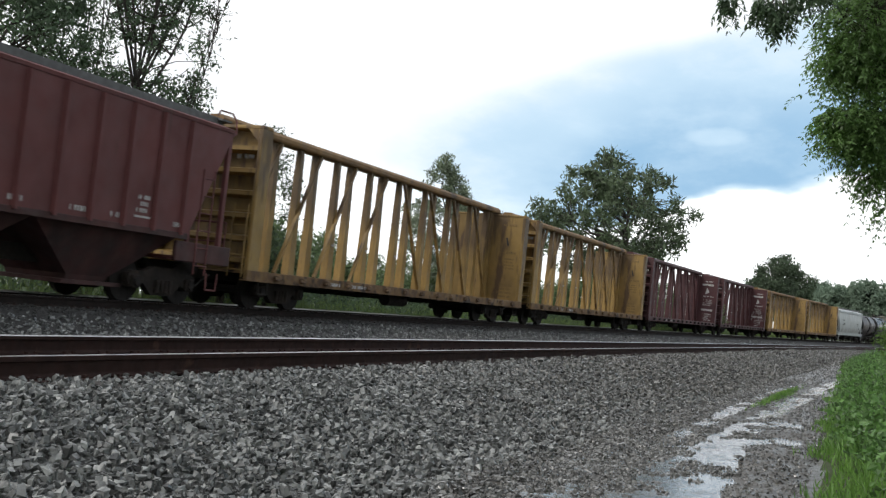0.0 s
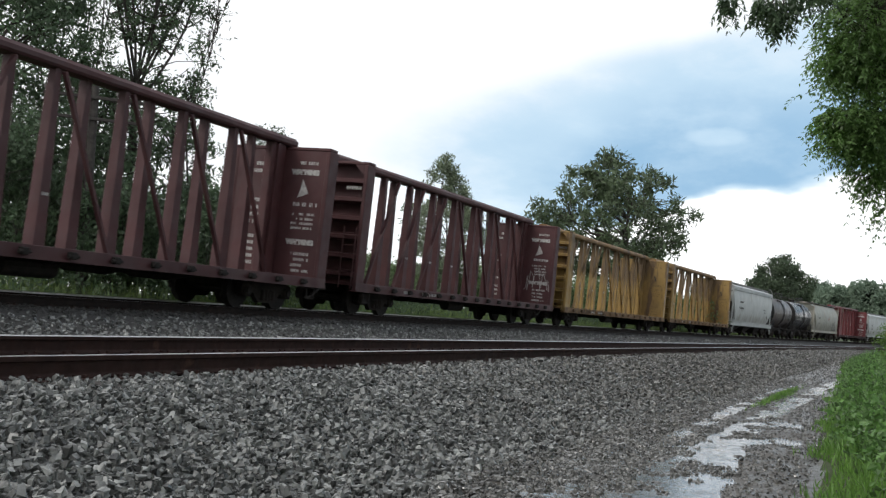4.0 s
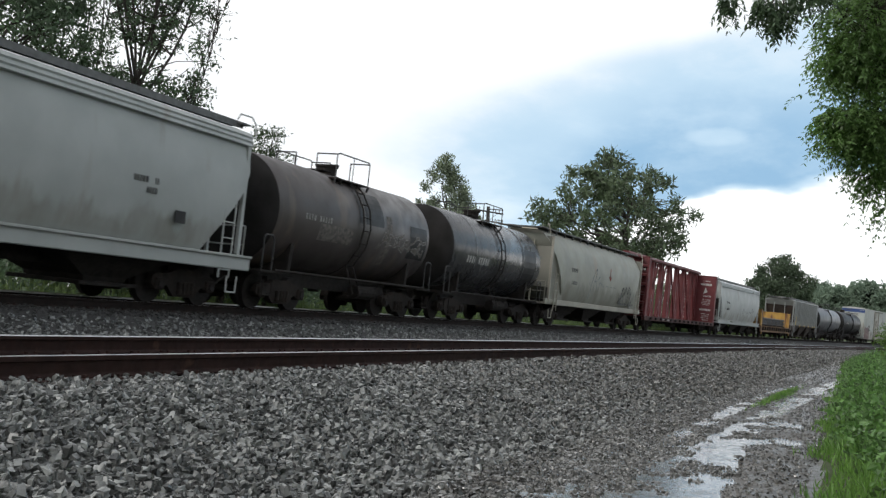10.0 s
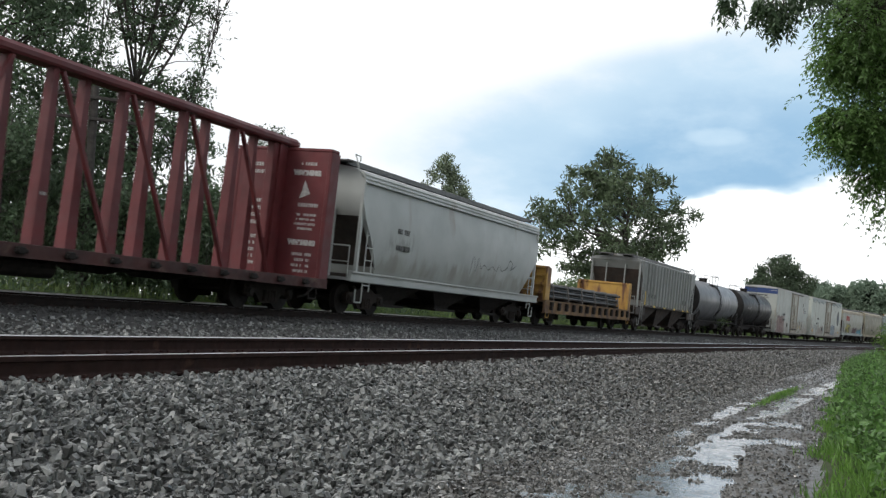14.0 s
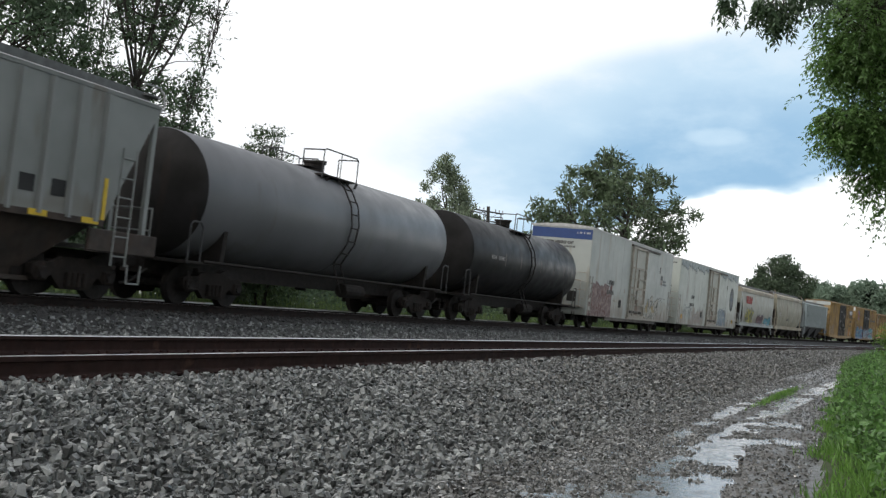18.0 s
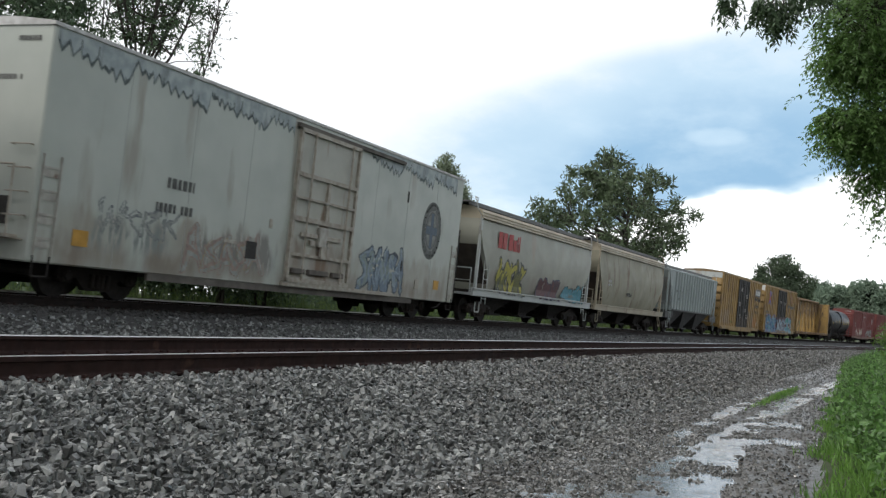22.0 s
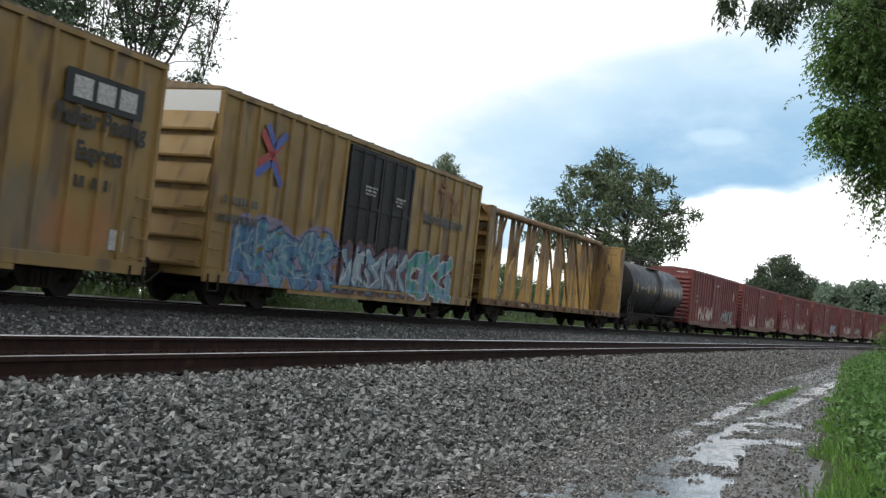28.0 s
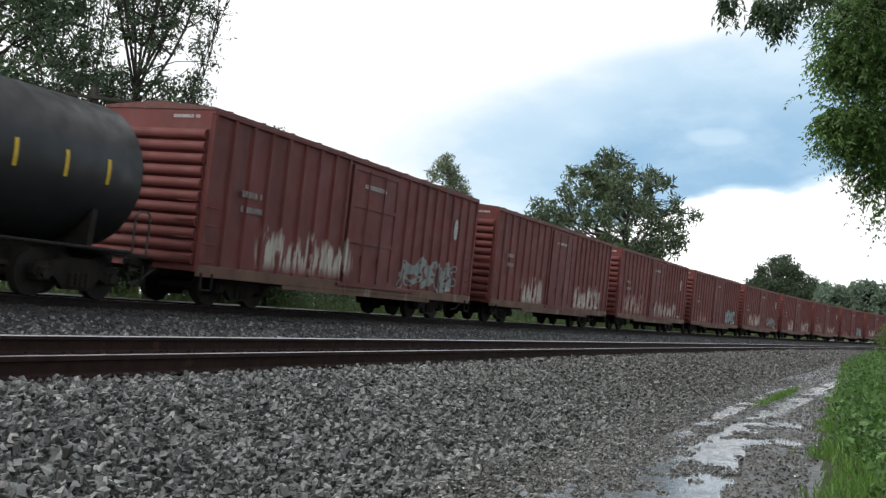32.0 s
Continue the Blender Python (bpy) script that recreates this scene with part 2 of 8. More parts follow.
def rod(bm, a, b, r, seg=6, r2=None):
    a, b = Vector(a), Vector(b)
    d = b - a
    m = Matrix.Translation((a + b) / 2) @ d.to_track_quat("Z", "Y").to_matrix().to_4x4()
    return bmesh.ops.create_cone(bm, cap_ends=True, segments=seg, radius1=r, radius2=r if r2 is None else r2, depth=d.length, matrix=m)


def pipe(bm, pts, r, seg=6):
    for a, b in zip(pts, pts[1:]):
        rod(bm, a, b, r, seg)


def beam(bm, a, b, w, h):
    """A square bar from a to b."""
    a, b = Vector(a), Vector(b)
    d = b - a
    m = Matrix.Translation((a + b) / 2) @ d.to_track_quat("Z", "Y").to_matrix().to_4x4() @ Matrix.Diagonal((w, h, d.length, 1))
    return bmesh.ops.create_cube(bm, size=1.0, matrix=m)


def loft(bm, rings, cap=True, closed=True):
    """Skin a list of rings, each a list of points of equal count."""
    vs = [[bm.verts.new(p) for p in ring] for ring in rings]
    n = len(vs[0])
    for a, b in zip(vs, vs[1:]):
        for i in range(n if closed else n - 1):
            bm.faces.new((a[i], a[(i + 1) % n], b[(i + 1) % n], b[i]))
    if cap and closed:
        bm.faces.new(vs[0][::-1])
        bm.faces.new(vs[-1])
    return vs


def smooth(ob, angle=40):
    for p in ob.data.polygons:
        p.use_smooth = True
    ob.data.set_sharp_from_angle(angle=radians(angle))
    return ob


def mesh_of(name, verts, faces, material, parent=None, label="", uniform=None):
    me = bpy.data.meshes.new(name)
    if uniform:
        v, f = np.asarray(verts, np.float32), np.asarray(faces, np.int32)
        me.vertices.add(len(v))
        me.vertices.foreach_set("co", v.ravel())
        me.loops.add(f.size)
        me.loops.foreach_set("vertex_index", f.ravel())
        me.polygons.add(len(f))
        me.polygons.foreach_set("loop_start", np.arange(len(f), dtype=np.int32) * uniform)
        me.update(calc_edges=True)
        me.shade_flat()
    else:
        me.from_pydata(verts, [], faces)
        me.update()
    me.materials.append(material)
    ob = new(name, me)
    ob.parent = parent
    if label:
        tagged(ob, label)
    return ob

# ---- the line: near track, far track and the ground, all along one curve ----
RADIUS, BANK, NEAR_Y, GAP, RISE = 871.98, 0.06662, 6.5934, 8.5003, 0.5718


def along(s, l, z=0.0):
    """World place of a point s metres along the near track, l metres to its far side and z up."""
    a = s / RADIUS
    return Vector(((RADIUS + l) * math.sin(a), NEAR_Y - RADIUS + (RADIUS + l) * math.cos(a), z))


def along_np(s, l, z):
    a = s / RADIUS
    return np.stack([(RADIUS + l) * np.sin(a), NEAR_Y - RADIUS + (RADIUS + l) * np.cos(a), z], -1)


def on_track(s, l, z, far):
    """The same for a banked track: l across it and z over its rail tops."""
    c, k = math.cos(BANK), math.sin(BANK)
    return along(s, l * c - z * k + (GAP if far else 0.0), l * k + z * c + (RISE if far else 0.0))


def car_pose(s):
    a = s / RADIUS
    return Matrix.Translation(along(s, GAP, RISE)) @ Matrix.Rotation(-a, 4, "Z") @ Matrix.Rotation(BANK, 4, "X")


PATH_Z = -0.765
PROFILE = ((-300, 2.0), (-60, 1.2), (-14, -0.35), (-9.0, -0.5), (-6.7, -0.70), (-6.15, -0.76), (-3.8, -0.765), (-3.4, -0.73), (-1.95, -0.38), (-1.6, -0.31), (0, -0.215), (1.6, -0.12), (2.4, -0.13), (3.8, -0.25), (5.5, -0.12), (6.6, 0.16), (7.05, 0.285), (8.5, 0.378), (9.9, 0.47), (10.3, 0.46), (10.9, 0.38), (11.6, 0.30), (12.6, 0.42), (15, 0.72), (20, 1.0), (40, 1.3), (120, 1.6), (3000, 1.6))


def level(l):
    return np.interp(l, [p[0] for p in PROFILE], [p[1] for p in PROFILE])


def verge_edge(s):
    return np.minimum(-6.2 + 0.00066 * np.clip(s, 0, None) ** 2, -3.6) - 0.28 * np.exp(-(((s - 5.0) / 5.0) ** 2))


def value_noise(s, l, cell, seed):
    """Smooth random heights between -1 and 1 on a grid of that cell."""
    grid = np.random.default_rng(seed).uniform(-1, 1, (97, 89))
    u, v = np.asarray(s, float) / cell, np.asarray(l, float) / cell
    i, j = np.floor(u).astype(int), np.floor(v).astype(int)
    a, b = u - i, v - j
    a, b = a * a * (3 - 2 * a), b * b * (3 - 2 * b)

    def g(di, dj):
        return grid[(i + di) % 97, (j + dj) % 89]
    return (g(0, 0) * (1 - a) + g(1, 0) * a) * (1 - b) + (g(0, 1) * (1 - a) + g(1, 1) * a) * b


def hollows(s, l):
    """How far the wheel ruts and the wide pool sink the muddy track."""
    def bell(v, at, wide):
        return np.exp(-(((v - at) / wide) ** 2))

    def step(v, a, b):
        return np.clip((v - a) / (b - a), 0, 1)
    d = 0.078 * bell(l, -4.62, 0.17) * step(s, 9.5, 11.5) * step(-s, -30, -26)
    d = d + 0.10 * bell(l, -5.16 - 0.016 * (s - 12), 0.21) * step(s, 9.5, 10.5) * step(-s, -34, -30)
    d = d + 0.085 * bell(l, -5.34 + 0.09 * (s - 8), 0.36) * step(-s, -11.6, -10.2) * step(s, 5.0, 6.0)
    d = d + 0.075 * bell(s, 12.0, 0.5) * step(l, -6.02, -5.88) * step(-l, 4.9, 5.1)
    d = d + 0.07 * bell(s, 14.4, 0.55) * step(l, -5.95, -5.8) * step(-l, 5.25, 5.45)
    d = d + 0.055 * bell(l, -5.82, 0.13) * bell(s, 10.2, 0.35)
    # a flooded apron of stones beside the pool
    d = d + 0.05 * step(l, -5.1, -4.9) * step(-l, 4.0, 4.3) * step(s, 5.5, 6.5) * step(-s, -11.5, -9.5)
    d = d - 0.02 * bell(l, -4.88, 0.13) * step(s, 13, 15)
    rough = 0.030 * value_noise(s * 0.3, l, 0.55, 1) + 0.026 * value_noise(s * 0.4, l, 0.26, 2) + 0.026 * value_noise(s, l, 0.13, 3)
    inside = np.clip((l + 6.15) / 0.15, 0, 1) * np.clip((-3.75 - l) / 0.2, 0, 1)
    # a firm gravelly strip beside the verge
    d = d - 0.035 * step(-l, 5.62, 5.75) * step(-s, -11.3, -10.9)
    return (d + (0.62 - 0.24 * step(s, 13, 17)) * rough) * inside


def surface(s, l):
    return level(l) - hollows(s, l)


def build_ground():
    ls = np.array(sorted({*[p[0] for p in PROFILE], *np.round(np.arange(-6.3, -3.5, 0.05), 3), -30, -20, -11, 20, 28, 60, 200, 400, 900, 1600}), float)
    ss = np.concatenate([[-1400, -900, -500, -250, -120, -60], np.arange(-30, 4, 2.0), np.concatenate([np.arange(4, 34, 0.09), np.arange(34, 54, 0.5)]), np.arange(54, 80, 2.0), np.arange(80, 300, 10), [320, 380, 450, 550, 700, 900, 1150, 1420]])
    S, Lt = np.meshgrid(ss, ls, indexing="ij")
    V = along_np(S, Lt, surface(S, Lt)).reshape(-1, 3)
    n, k = len(ss), len(ls)
    I, J = np.meshgrid(np.arange(n - 1), np.arange(k - 1), indexing="ij")
    F = np.stack([I * k + J, (I + 1) * k + J, (I + 1) * k + J + 1, I * k + J + 1], -1).reshape(-1, 4)
    mid = ((ls[:-1] + ls[1:]) / 2)[None, :]
    sm = ((ss[:-1] + ss[1:]) / 2)[:, None]
    M = np.where((mid < verge_edge(sm)) | (mid > 11.4), 0, np.where(mid < -3.75, 1, 2)).reshape(-1)
    ob = mesh_of("ground", V, F, FIELD, uniform=4)
    for m in (SHOULDER, BALLAST):
        ob.data.materials.append(m)
    ob.data.polygons.foreach_set("material_index", M.astype(np.int32))
    for p in ob.data.polygons:
        p.use_smooth = True
    tagged(ob, "grassy meadow, muddy gravel track and grey ballast bed", "ground", kind="structure")
    # standing water: level sheets that fill the hollows
    bm = bmesh.new()
    loft(bm, [[along(s, -6.08, PATH_Z - 0.029), along(s, -3.8, PATH_Z - 0.029)] for s in np.arange(5, 38, 1.5)], cap=False, closed=False)
    tagged(part("water", bm, PUDDLE), "shallow rain puddles in the wheel ruts, reflecting the sky", "puddle", kind="structure")


RAIL_SHAPE = ((-0.075, -0.180), (0.075, -0.180), (0.075, -0.168), (0.016, -0.150), (0.010, -0.140), (0.010, -0.050), (0.036, -0.038), (0.036, -0.006), (0.031, 0.0), (-0.031, 0.0), (-0.036, -0.006), (-0.036, -0.038), (-0.010, -0.050), (-0.010, -0.140), (-0.016, -0.150), (-0.075, -0.168))


def build_rails():
    ss = list(np.arange(-60, 60, 3.0)) + list(np.arange(60, 420, 8.0)) + [440, 480, 540, 620, 720]
    for far in (False, True):
        for sgn in (-1, 1):
            bm = bmesh.new()
            loft(bm, [[on_track(s, sgn * 0.7525 + x, z, far) for x, z in RAIL_SHAPE] for s in ss])
            bm.faces.ensure_lookup_table()
            bm.normal_update()
            for f in bm.faces:
                z = f.normal.z
                f.material_index = 1 if z > 0.75 else 0
            # only the running face on top is worn bright, and the flange side of the far track's high rail
            n = len(RAIL_SHAPE)
            for i in range(len(ss) - 1):
                for j in range(n):
                    bm.faces[i * n + j].material_index = 1 if j == 8 or (j == 9 and sgn > 0) or (j == 10 and sgn > 0 and far) else 0
            ob = part("rail", bm, RAIL_SHADED if far else RAIL_SIDE)
            ob.data.materials.append(STEEL)
            tagged(ob, "long rusty steel rail with a bright worn head", "rail", group="rails of the far track" if far else "rails of the near track")


build_ground()
build_rails()

# ---- rolling stock: shared running gear ----
MOVING, WHEELS, MESHES = [], [], {}


def piece(name, key, build, material, parent, m=None, label=""):
    """A part whose mesh is made once for its key and shared by all alike parts."""
    if key not in MESHES:
        bm = bmesh.new()
        build(bm)
        me = bpy.data.meshes.new(name)
        bm.to_mesh(me)
        bm.free()
        me.materials.append(material)
        MESHES[key] = me
    ob = new(name, MESHES[key])
    ob.parent = parent
    if m is not None:
        ob.matrix_basis = m
    if label:
        tagged(ob, label)
    return ob


def slab(name, material, parent, *args, bevel=0.0, label=""):
    bm = bmesh.new()
    box(bm, *args, bevel=bevel)
    return part(name, bm, material, parent, label)


def car(name, label, category, a, b, group=""):
    ob = new(name)
    ob.empty_display_size = 0.5
    tagged(ob, label, category, group)
    MOVING.append((ob, (a + b) / 2))
    return ob, (b - a) / 2


WHEEL_R = 0.44


def wheelset_mesh(bm):
    turn = Matrix.Rotation(radians(90), 4, "X")
    for sgn in (-1, 1):
        for r, y0, y1 in ((WHEEL_R, 0.70, 0.83), (WHEEL_R + 0.026, 0.67, 0.70)):
            bmesh.ops.create_cone(bm, cap_ends=True, segments=28, radius1=r, radius2=r, depth=y1 - y0, matrix=Matrix.Translation((0, sgn * (y0 + y1) / 2, 0)) @ turn)
        bmesh.ops.create_cone(bm, cap_ends=True, segments=12, radius1=0.13, radius2=0.13, depth=0.07, matrix=Matrix.Translation((0, sgn * 0.85, 0)) @ turn)
        bmesh.ops.create_cone(bm, cap_ends=True, segments=6, radius1=0.10, radius2=0.10, depth=0.05, matrix=Matrix.Translation((0, sgn * 1.16, 0)) @ turn)
    bmesh.ops.create_cone(bm, cap_ends=True, segments=10, radius1=0.085, radius2=0.085, depth=2.3, matrix=turn)


def side_frame_mesh(bm):
    outer = ((-1.12, 0.44), (-1.10, 0.60), (-0.95, 0.66), (-0.62, 0.66), (-0.32, 0.78), (0.32, 0.78), (0.62, 0.66), (0.95, 0.66), (1.10, 0.60), (1.12, 0.44), (1.02, 0.33), (0.76, 0.33), (0.62, 0.42), (0.34, 0.17), (-0.34, 0.17), (-0.62, 0.42), (-0.76, 0.33), (-1.02, 0.33))
    loft(bm, [[(x, y, z) for x, z in outer] for y in (-0.07, 0.07)])
    for x in (-0.89, 0.89):
        box(bm, x - 0.15, x + 0.15, -0.13, 0.13, 0.30, 0.58, 0.03)
    for x in (-0.2, -0.06, 0.08, 0.22):
        rod(bm, (x - 0.01, -0.10, 0.23), (x - 0.01, -0.10, 0.50), 0.058, 8)


def truck(parent, x):
    def bolster(bm):
        box(bm, -0.22, 0.22, -1.05, 0.95 + 0.1, 0.46, 0.72, 0.04)
        rod(bm, (0, 0, 0.68), (0, 0, 0.82), 0.3, 14)
        for s in (-1, 1):
            beam(bm, (s * 0.42, -0.75, 0.36), (s * 0.42, 0.75, 0.36), 0.10, 0.12)
            beam(bm, (0, s * 0.62, 0.60), (0, s * 0.62, 0.84), 0.22, 0.16)
    t = piece("truck", "bolster", bolster, IRON, parent, pose(x, 0, 0))
    for s in (-1, 1):
        piece("side_frame", "side_frame", side_frame_mesh, TRUCK_RUST, t, pose(0, s * 1.02, 0, 0, 0, 0 if s < 0 else 180))
    for i, s in enumerate((-0.89, 0.89)):
        w = piece("wheelset", "wheelset", wheelset_mesh, WHEEL_STEEL, t, pose(s, 0, WHEEL_R))
        WHEELS.append((w, i))
    return t


def running_gear(c, h, inset, sill_z=0.85, paint=None):
    for s in (-1, 1):
        truck(c, s * (h - inset))

        def coupler(bm):
            box(bm, -0.55, 0.12, -0.09, 0.09, 0.74, 0.92, 0.02)
            box(bm, 0.05, 0.42, -0.17, 0.13, 0.70, 0.98, 0.05)
            box(bm, 0.28, 0.62, -0.02, 0.16, 0.74, 0.94, 0.05)
        piece("coupler", "coupler", coupler, IRON, c, pose(s * h, 0, 0, 0, 0, 0 if s > 0 else 180))

        def hose(bm):
            pipe(bm, [(0.0, 0.42, 0.72), (0.22, 0.42, 0.60), (0.42, 0.36, 0.42), (0.60, 0.24, 0.36)], 0.028)
        piece("brake_hose", "hose", hose, SHADOW_STEEL, c, pose(s * h, 0, 0, 0, 0, 0 if s > 0 else 180))
    slab("center_sill", paint or IRON, c, -h, h, -0.33, 0.33, 0.62, sill_z)


def ladder(c, x, y, z0, z1, w=0.42, material=None, face="y", step=0.38):
    """Rungs between two rails, on a side (face y) or on an end (face x)."""
    n = max(2, int(round((z1 - z0) / step)))

    def build(bm):
        for k in (-1, 1):
            rod(bm, (k * w / 2, 0, z0), (k * w / 2, 0, z1), 0.022, 6)
    m = material or IRON
    lad = piece("ladder", ("ladder", w, z0, z1, m.name), build, m, c, pose(x, y, 0, 0, 0, 0 if face == "y" else 90))

    def rung(bm):
        rod(bm, (-w / 2, 0, 0), (w / 2, 0, 0), 0.016, 6)
    for i in range(n):
        piece("rung", ("rung", w, m.name), rung, m, lad, pose(0, 0, z0 + (i + 0.5) * (z1 - z0) / n))
    return lad


def stirrup(c, x, y, material):
    def build(bm):
        pipe(bm, [(-0.2, 0, 0.75), (-0.18, 0, 0.38), (0.18, 0, 0.38), (0.2, 0, 0.75)], 0.02)
    piece("step_stirrup", ("stirrup", material.name), build, material, c, pose(x, y, 0))


def words(c, x0, x1, z0, z1, y, rows, material, seed, label="", end=False, fill=0.62):
    """Painted lettering too small or worn to read: rows of short bars. On the near side at y, or on an end at x = y."""
    rnd = random.Random(seed)
    bm = bmesh.new()
    hgt = (z1 - z0) / rows
    for r in range(rows):
        zb = z1 - (r + 1) * hgt + hgt * (1 - fill) / 2
        x = x0 + rnd.uniform(0, 0.12) * (x1 - x0)
        stop = x1 - rnd.uniform(0, 0.25) * (x1 - x0)
        lh = hgt * fill
        while x < stop:
            w = min(rnd.uniform(0.28, 0.62) * lh, stop - x)
            if w > 0.01 and rnd.random() > 0.14:
                if end:
                    box(bm, y - 0.003, y + 0.003, x, x + w, zb, zb + lh)
                else:
                    box(bm, x, x + w, y - 0.003, y + 0.003, zb, zb + lh)
            x += w + 0.28 * lh
    return tagged(part("lettering", bm, material, c, label), kind="stuff")


def text(c, body, x, z, size, y, material, spread=1.0):
    cu = bpy.data.curves.new("lettering", "FONT")
    cu.body, cu.size, cu.extrude, cu.align_x, cu.offset = body, size, 0.003, "CENTER", 0.018
    tmp = new("lettering", cu)
    me = bpy.data.meshes.new_from_object(tmp.evaluated_get(bpy.context.evaluated_depsgraph_get()))
    bpy.data.objects.remove(tmp)
    me.materials.clear()
    me.materials.append(material)
    ob = new("lettering", me)
    ob.parent = c
    ob.matrix_basis = pose(x, y, z, 90) @ Matrix.Diagonal((spread, 1, 1, 1))
    return ob


def text_on_end(c, body, y, z, size, x, material):
    """Lettering on a wall that faces the tail's opposite way, read from ahead of the car."""
    ob = text(c, body, 0, 0, size, 0, material)
    ob.matrix_basis = pose(x, y, z, 90, 0, -90)
    return ob


WHEEL_STEEL = mat("wheel_steel", (0.026, 0.022, 0.021), (0.018, 0.016, 0.015), 0.8, 0.0, spots=(0.03, 0.021, 0.017), spot_scale=5, spec=0.2)
DUSTY_SILL = mat("rusty_sill", (0.195, 0.118, 0.05), (0.11, 0.064, 0.036), 0.85, scale=3.2, spots=(0.045, 0.029, 0.023), spot_at=0.54, spot_scale=2.4, bump=0.005)
CHORD = {"yellow_paint": mat("grimy_yellow_brown_paint", (0.22, 0.125, 0.045), (0.14, 0.08, 0.035), 0.7, spots=(0.07, 0.045, 0.03), spot_scale=1.2, scale=2)}
FADED_INK = mat("faded_dark_ink", (0.11, 0.075, 0.035), (0.2, 0.125, 0.04), 0.7, scale=14)
WORN_WHITE = mat("worn_white_lettering", (0.34, 0.33, 0.32), (0.12, 0.115, 0.11), 0.7, scale=14)
TRUCK_RUST = mat("rusty_cast_steel", (0.027, 0.021, 0.018), (0.017, 0.014, 0.0125), 0.85, spots=(0.045, 0.031, 0.025), spot_scale=4, vary=0.3, spec=0.2)
WINCH = mat("rusty_winch", (0.17, 0.105, 0.055), (0.09, 0.055, 0.034), 0.8, scale=9, vary=0.4)
# near-black ends for every tank, whatever the colour of its shell
HEAD_BLACK = mat("black_tank_end", (0.028, 0.0265, 0.0265), (0.018, 0.0172, 0.0166), 0.85, scale=1.5, spots=(0.035, 0.028, 0.024), spot_scale=1.5, streak=True, spec=0.12)
BOARD = mat("galvanised_walkway", (0.11, 0.112, 0.112), (0.075, 0.076, 0.076), 0.6, spots=(0.09, 0.085, 0.08), spot_scale=3)
RAILING = mat("dark_railing_paint", (0.05, 0.05, 0.052), (0.035, 0.035, 0.036), 0.6)
GALV = mat("dull_walkway_steel", (0.16, 0.15, 0.14), (0.11, 0.10, 0.095), 0.7)


# ---- centre-beam flat cars ----
def centerbeam(a, b, paint, label, seed, sill=None, warn=None):
    c, h = car("centerbeam_flatcar", label, "freight car", a, b, "centre-beam flat cars of the train")
    sill = sill or DUSTY_SILL
    running_gear(c, h, 2.1)
    for s in (-1, 1):
        bm = bmesh.new()
        box(bm, -h, h, s * 1.47 - 0.05, s * 1.47 + 0.05, 0.70, 0.93, 0.01)
        box(bm, -h, h, s * 1.42 - 0.12, s * 1.42 + 0.12, 0.68, 0.71)
        part("side_sill", bm, sill, c)

        def winch(bm):
            box(bm, -0.08, 0.08, -0.10, 0.04, 0.74, 0.88, 0.02)
            rod(bm, (-0.14, -0.06, 0.80), (0.14, -0.06, 0.80), 0.035, 8)
        if s < 0:
            for i in range(15):
                piece("winch", ("winch", sill.name), winch, WINCH if sill is DUSTY_SILL else IRON, c, pose(-h + 1.2 + i * (2 * h - 2.4) / 14, -1.53, 0))
    slab("deck", sill, c, -h, h, -1.42, 1.42, 0.84, 0.90)
    for i in range(7):
        x = -h + 3.2 + i * (2 * h - 6.4) / 6

        def bearer(bm):
            loft(bm, [[(-0.05, -1.4, 0.72), (-0.05, 1.4, 0.72), (-0.05, 0.5, 0.5), (-0.05, -0.5, 0.5)], [(0.05, -1.4, 0.72), (0.05, 1.4, 0.72), (0.05, 0.5, 0.5), (0.05, -0.5, 0.5)]])
        piece("crossbearer", "bearer", bearer, IRON, c, pose(x, 0, 0))
    # end walls, ribbed outside, plain plate inside
    for s in (-1, 1):
        def wall(bm):
            box(bm, -0.44, -0.40, -1.40, 1.40, 0.9, 4.30)

        def channel(bm):
            box(bm, -0.46, 0.0, -0.06, 0.06, 0.72, 4.30, 0.02)

        def cap(bm):
            box(bm, -0.46, -0.05, -1.5, 1.5, 4.30, 4.39, 0.02)

        def corner(bm):
            loft(bm, [[(x, 0.0, 0.0), (x, -0.32, 0.0), (x, 0.0, -0.32)] for x in (-0.06, -0.02)])
        w = piece("bulkhead", ("wall", paint.name), wall, paint, c, pose(s * h, 0, 0, 0, 0, 0 if s > 0 else 180))
        for y in (-1.45, 1.45):
            piece("side_channel", ("channel", paint.name), channel, paint, w, pose(0, y, 0))
            piece("corner_gusset", ("corner", paint.name, y), corner, paint, w, pose(-0.06 if y < 0 else 0, y * 0.955, 4.30, 0, 0, 0 if y > 0 else 180))
        piece("cap_rail", ("cap", paint.name), cap, paint, w)

        def rib(bm):
            loft(bm, [[(-0.40, y, -0.10), (-0.06, y, -0.05), (-0.06, y, 0.05), (-0.40, y, 0.10)] for y in (-1.38, 1.38)])
        for z in (1.15, 1.68, 2.22, 2.76, 3.30, 3.84):
            piece("rib", ("wallrib", paint.name), rib, paint, w, pose(0, 0, z))

        ladder(c, s * (h + 0.02), -1.15, 0.75, 2.5, 0.4, paint, "x")
    # central truss
    bm = bmesh.new()
    sec = [(-0.22, 4.42), (-0.25, 4.47), (-0.25, 4.56), (-0.15, 4.65), (0.15, 4.65), (0.25, 4.56), (0.25, 4.47), (0.22, 4.42)]
    loft(bm, [[(x, y, z) for y, z in sec] for x in (-h + 0.1, h - 0.1)])
    part("top_chord", bm, CHORD.get(paint.name, paint), c)
    n = 18
    pitch = (2 * h - 1.7) / (n - 1)
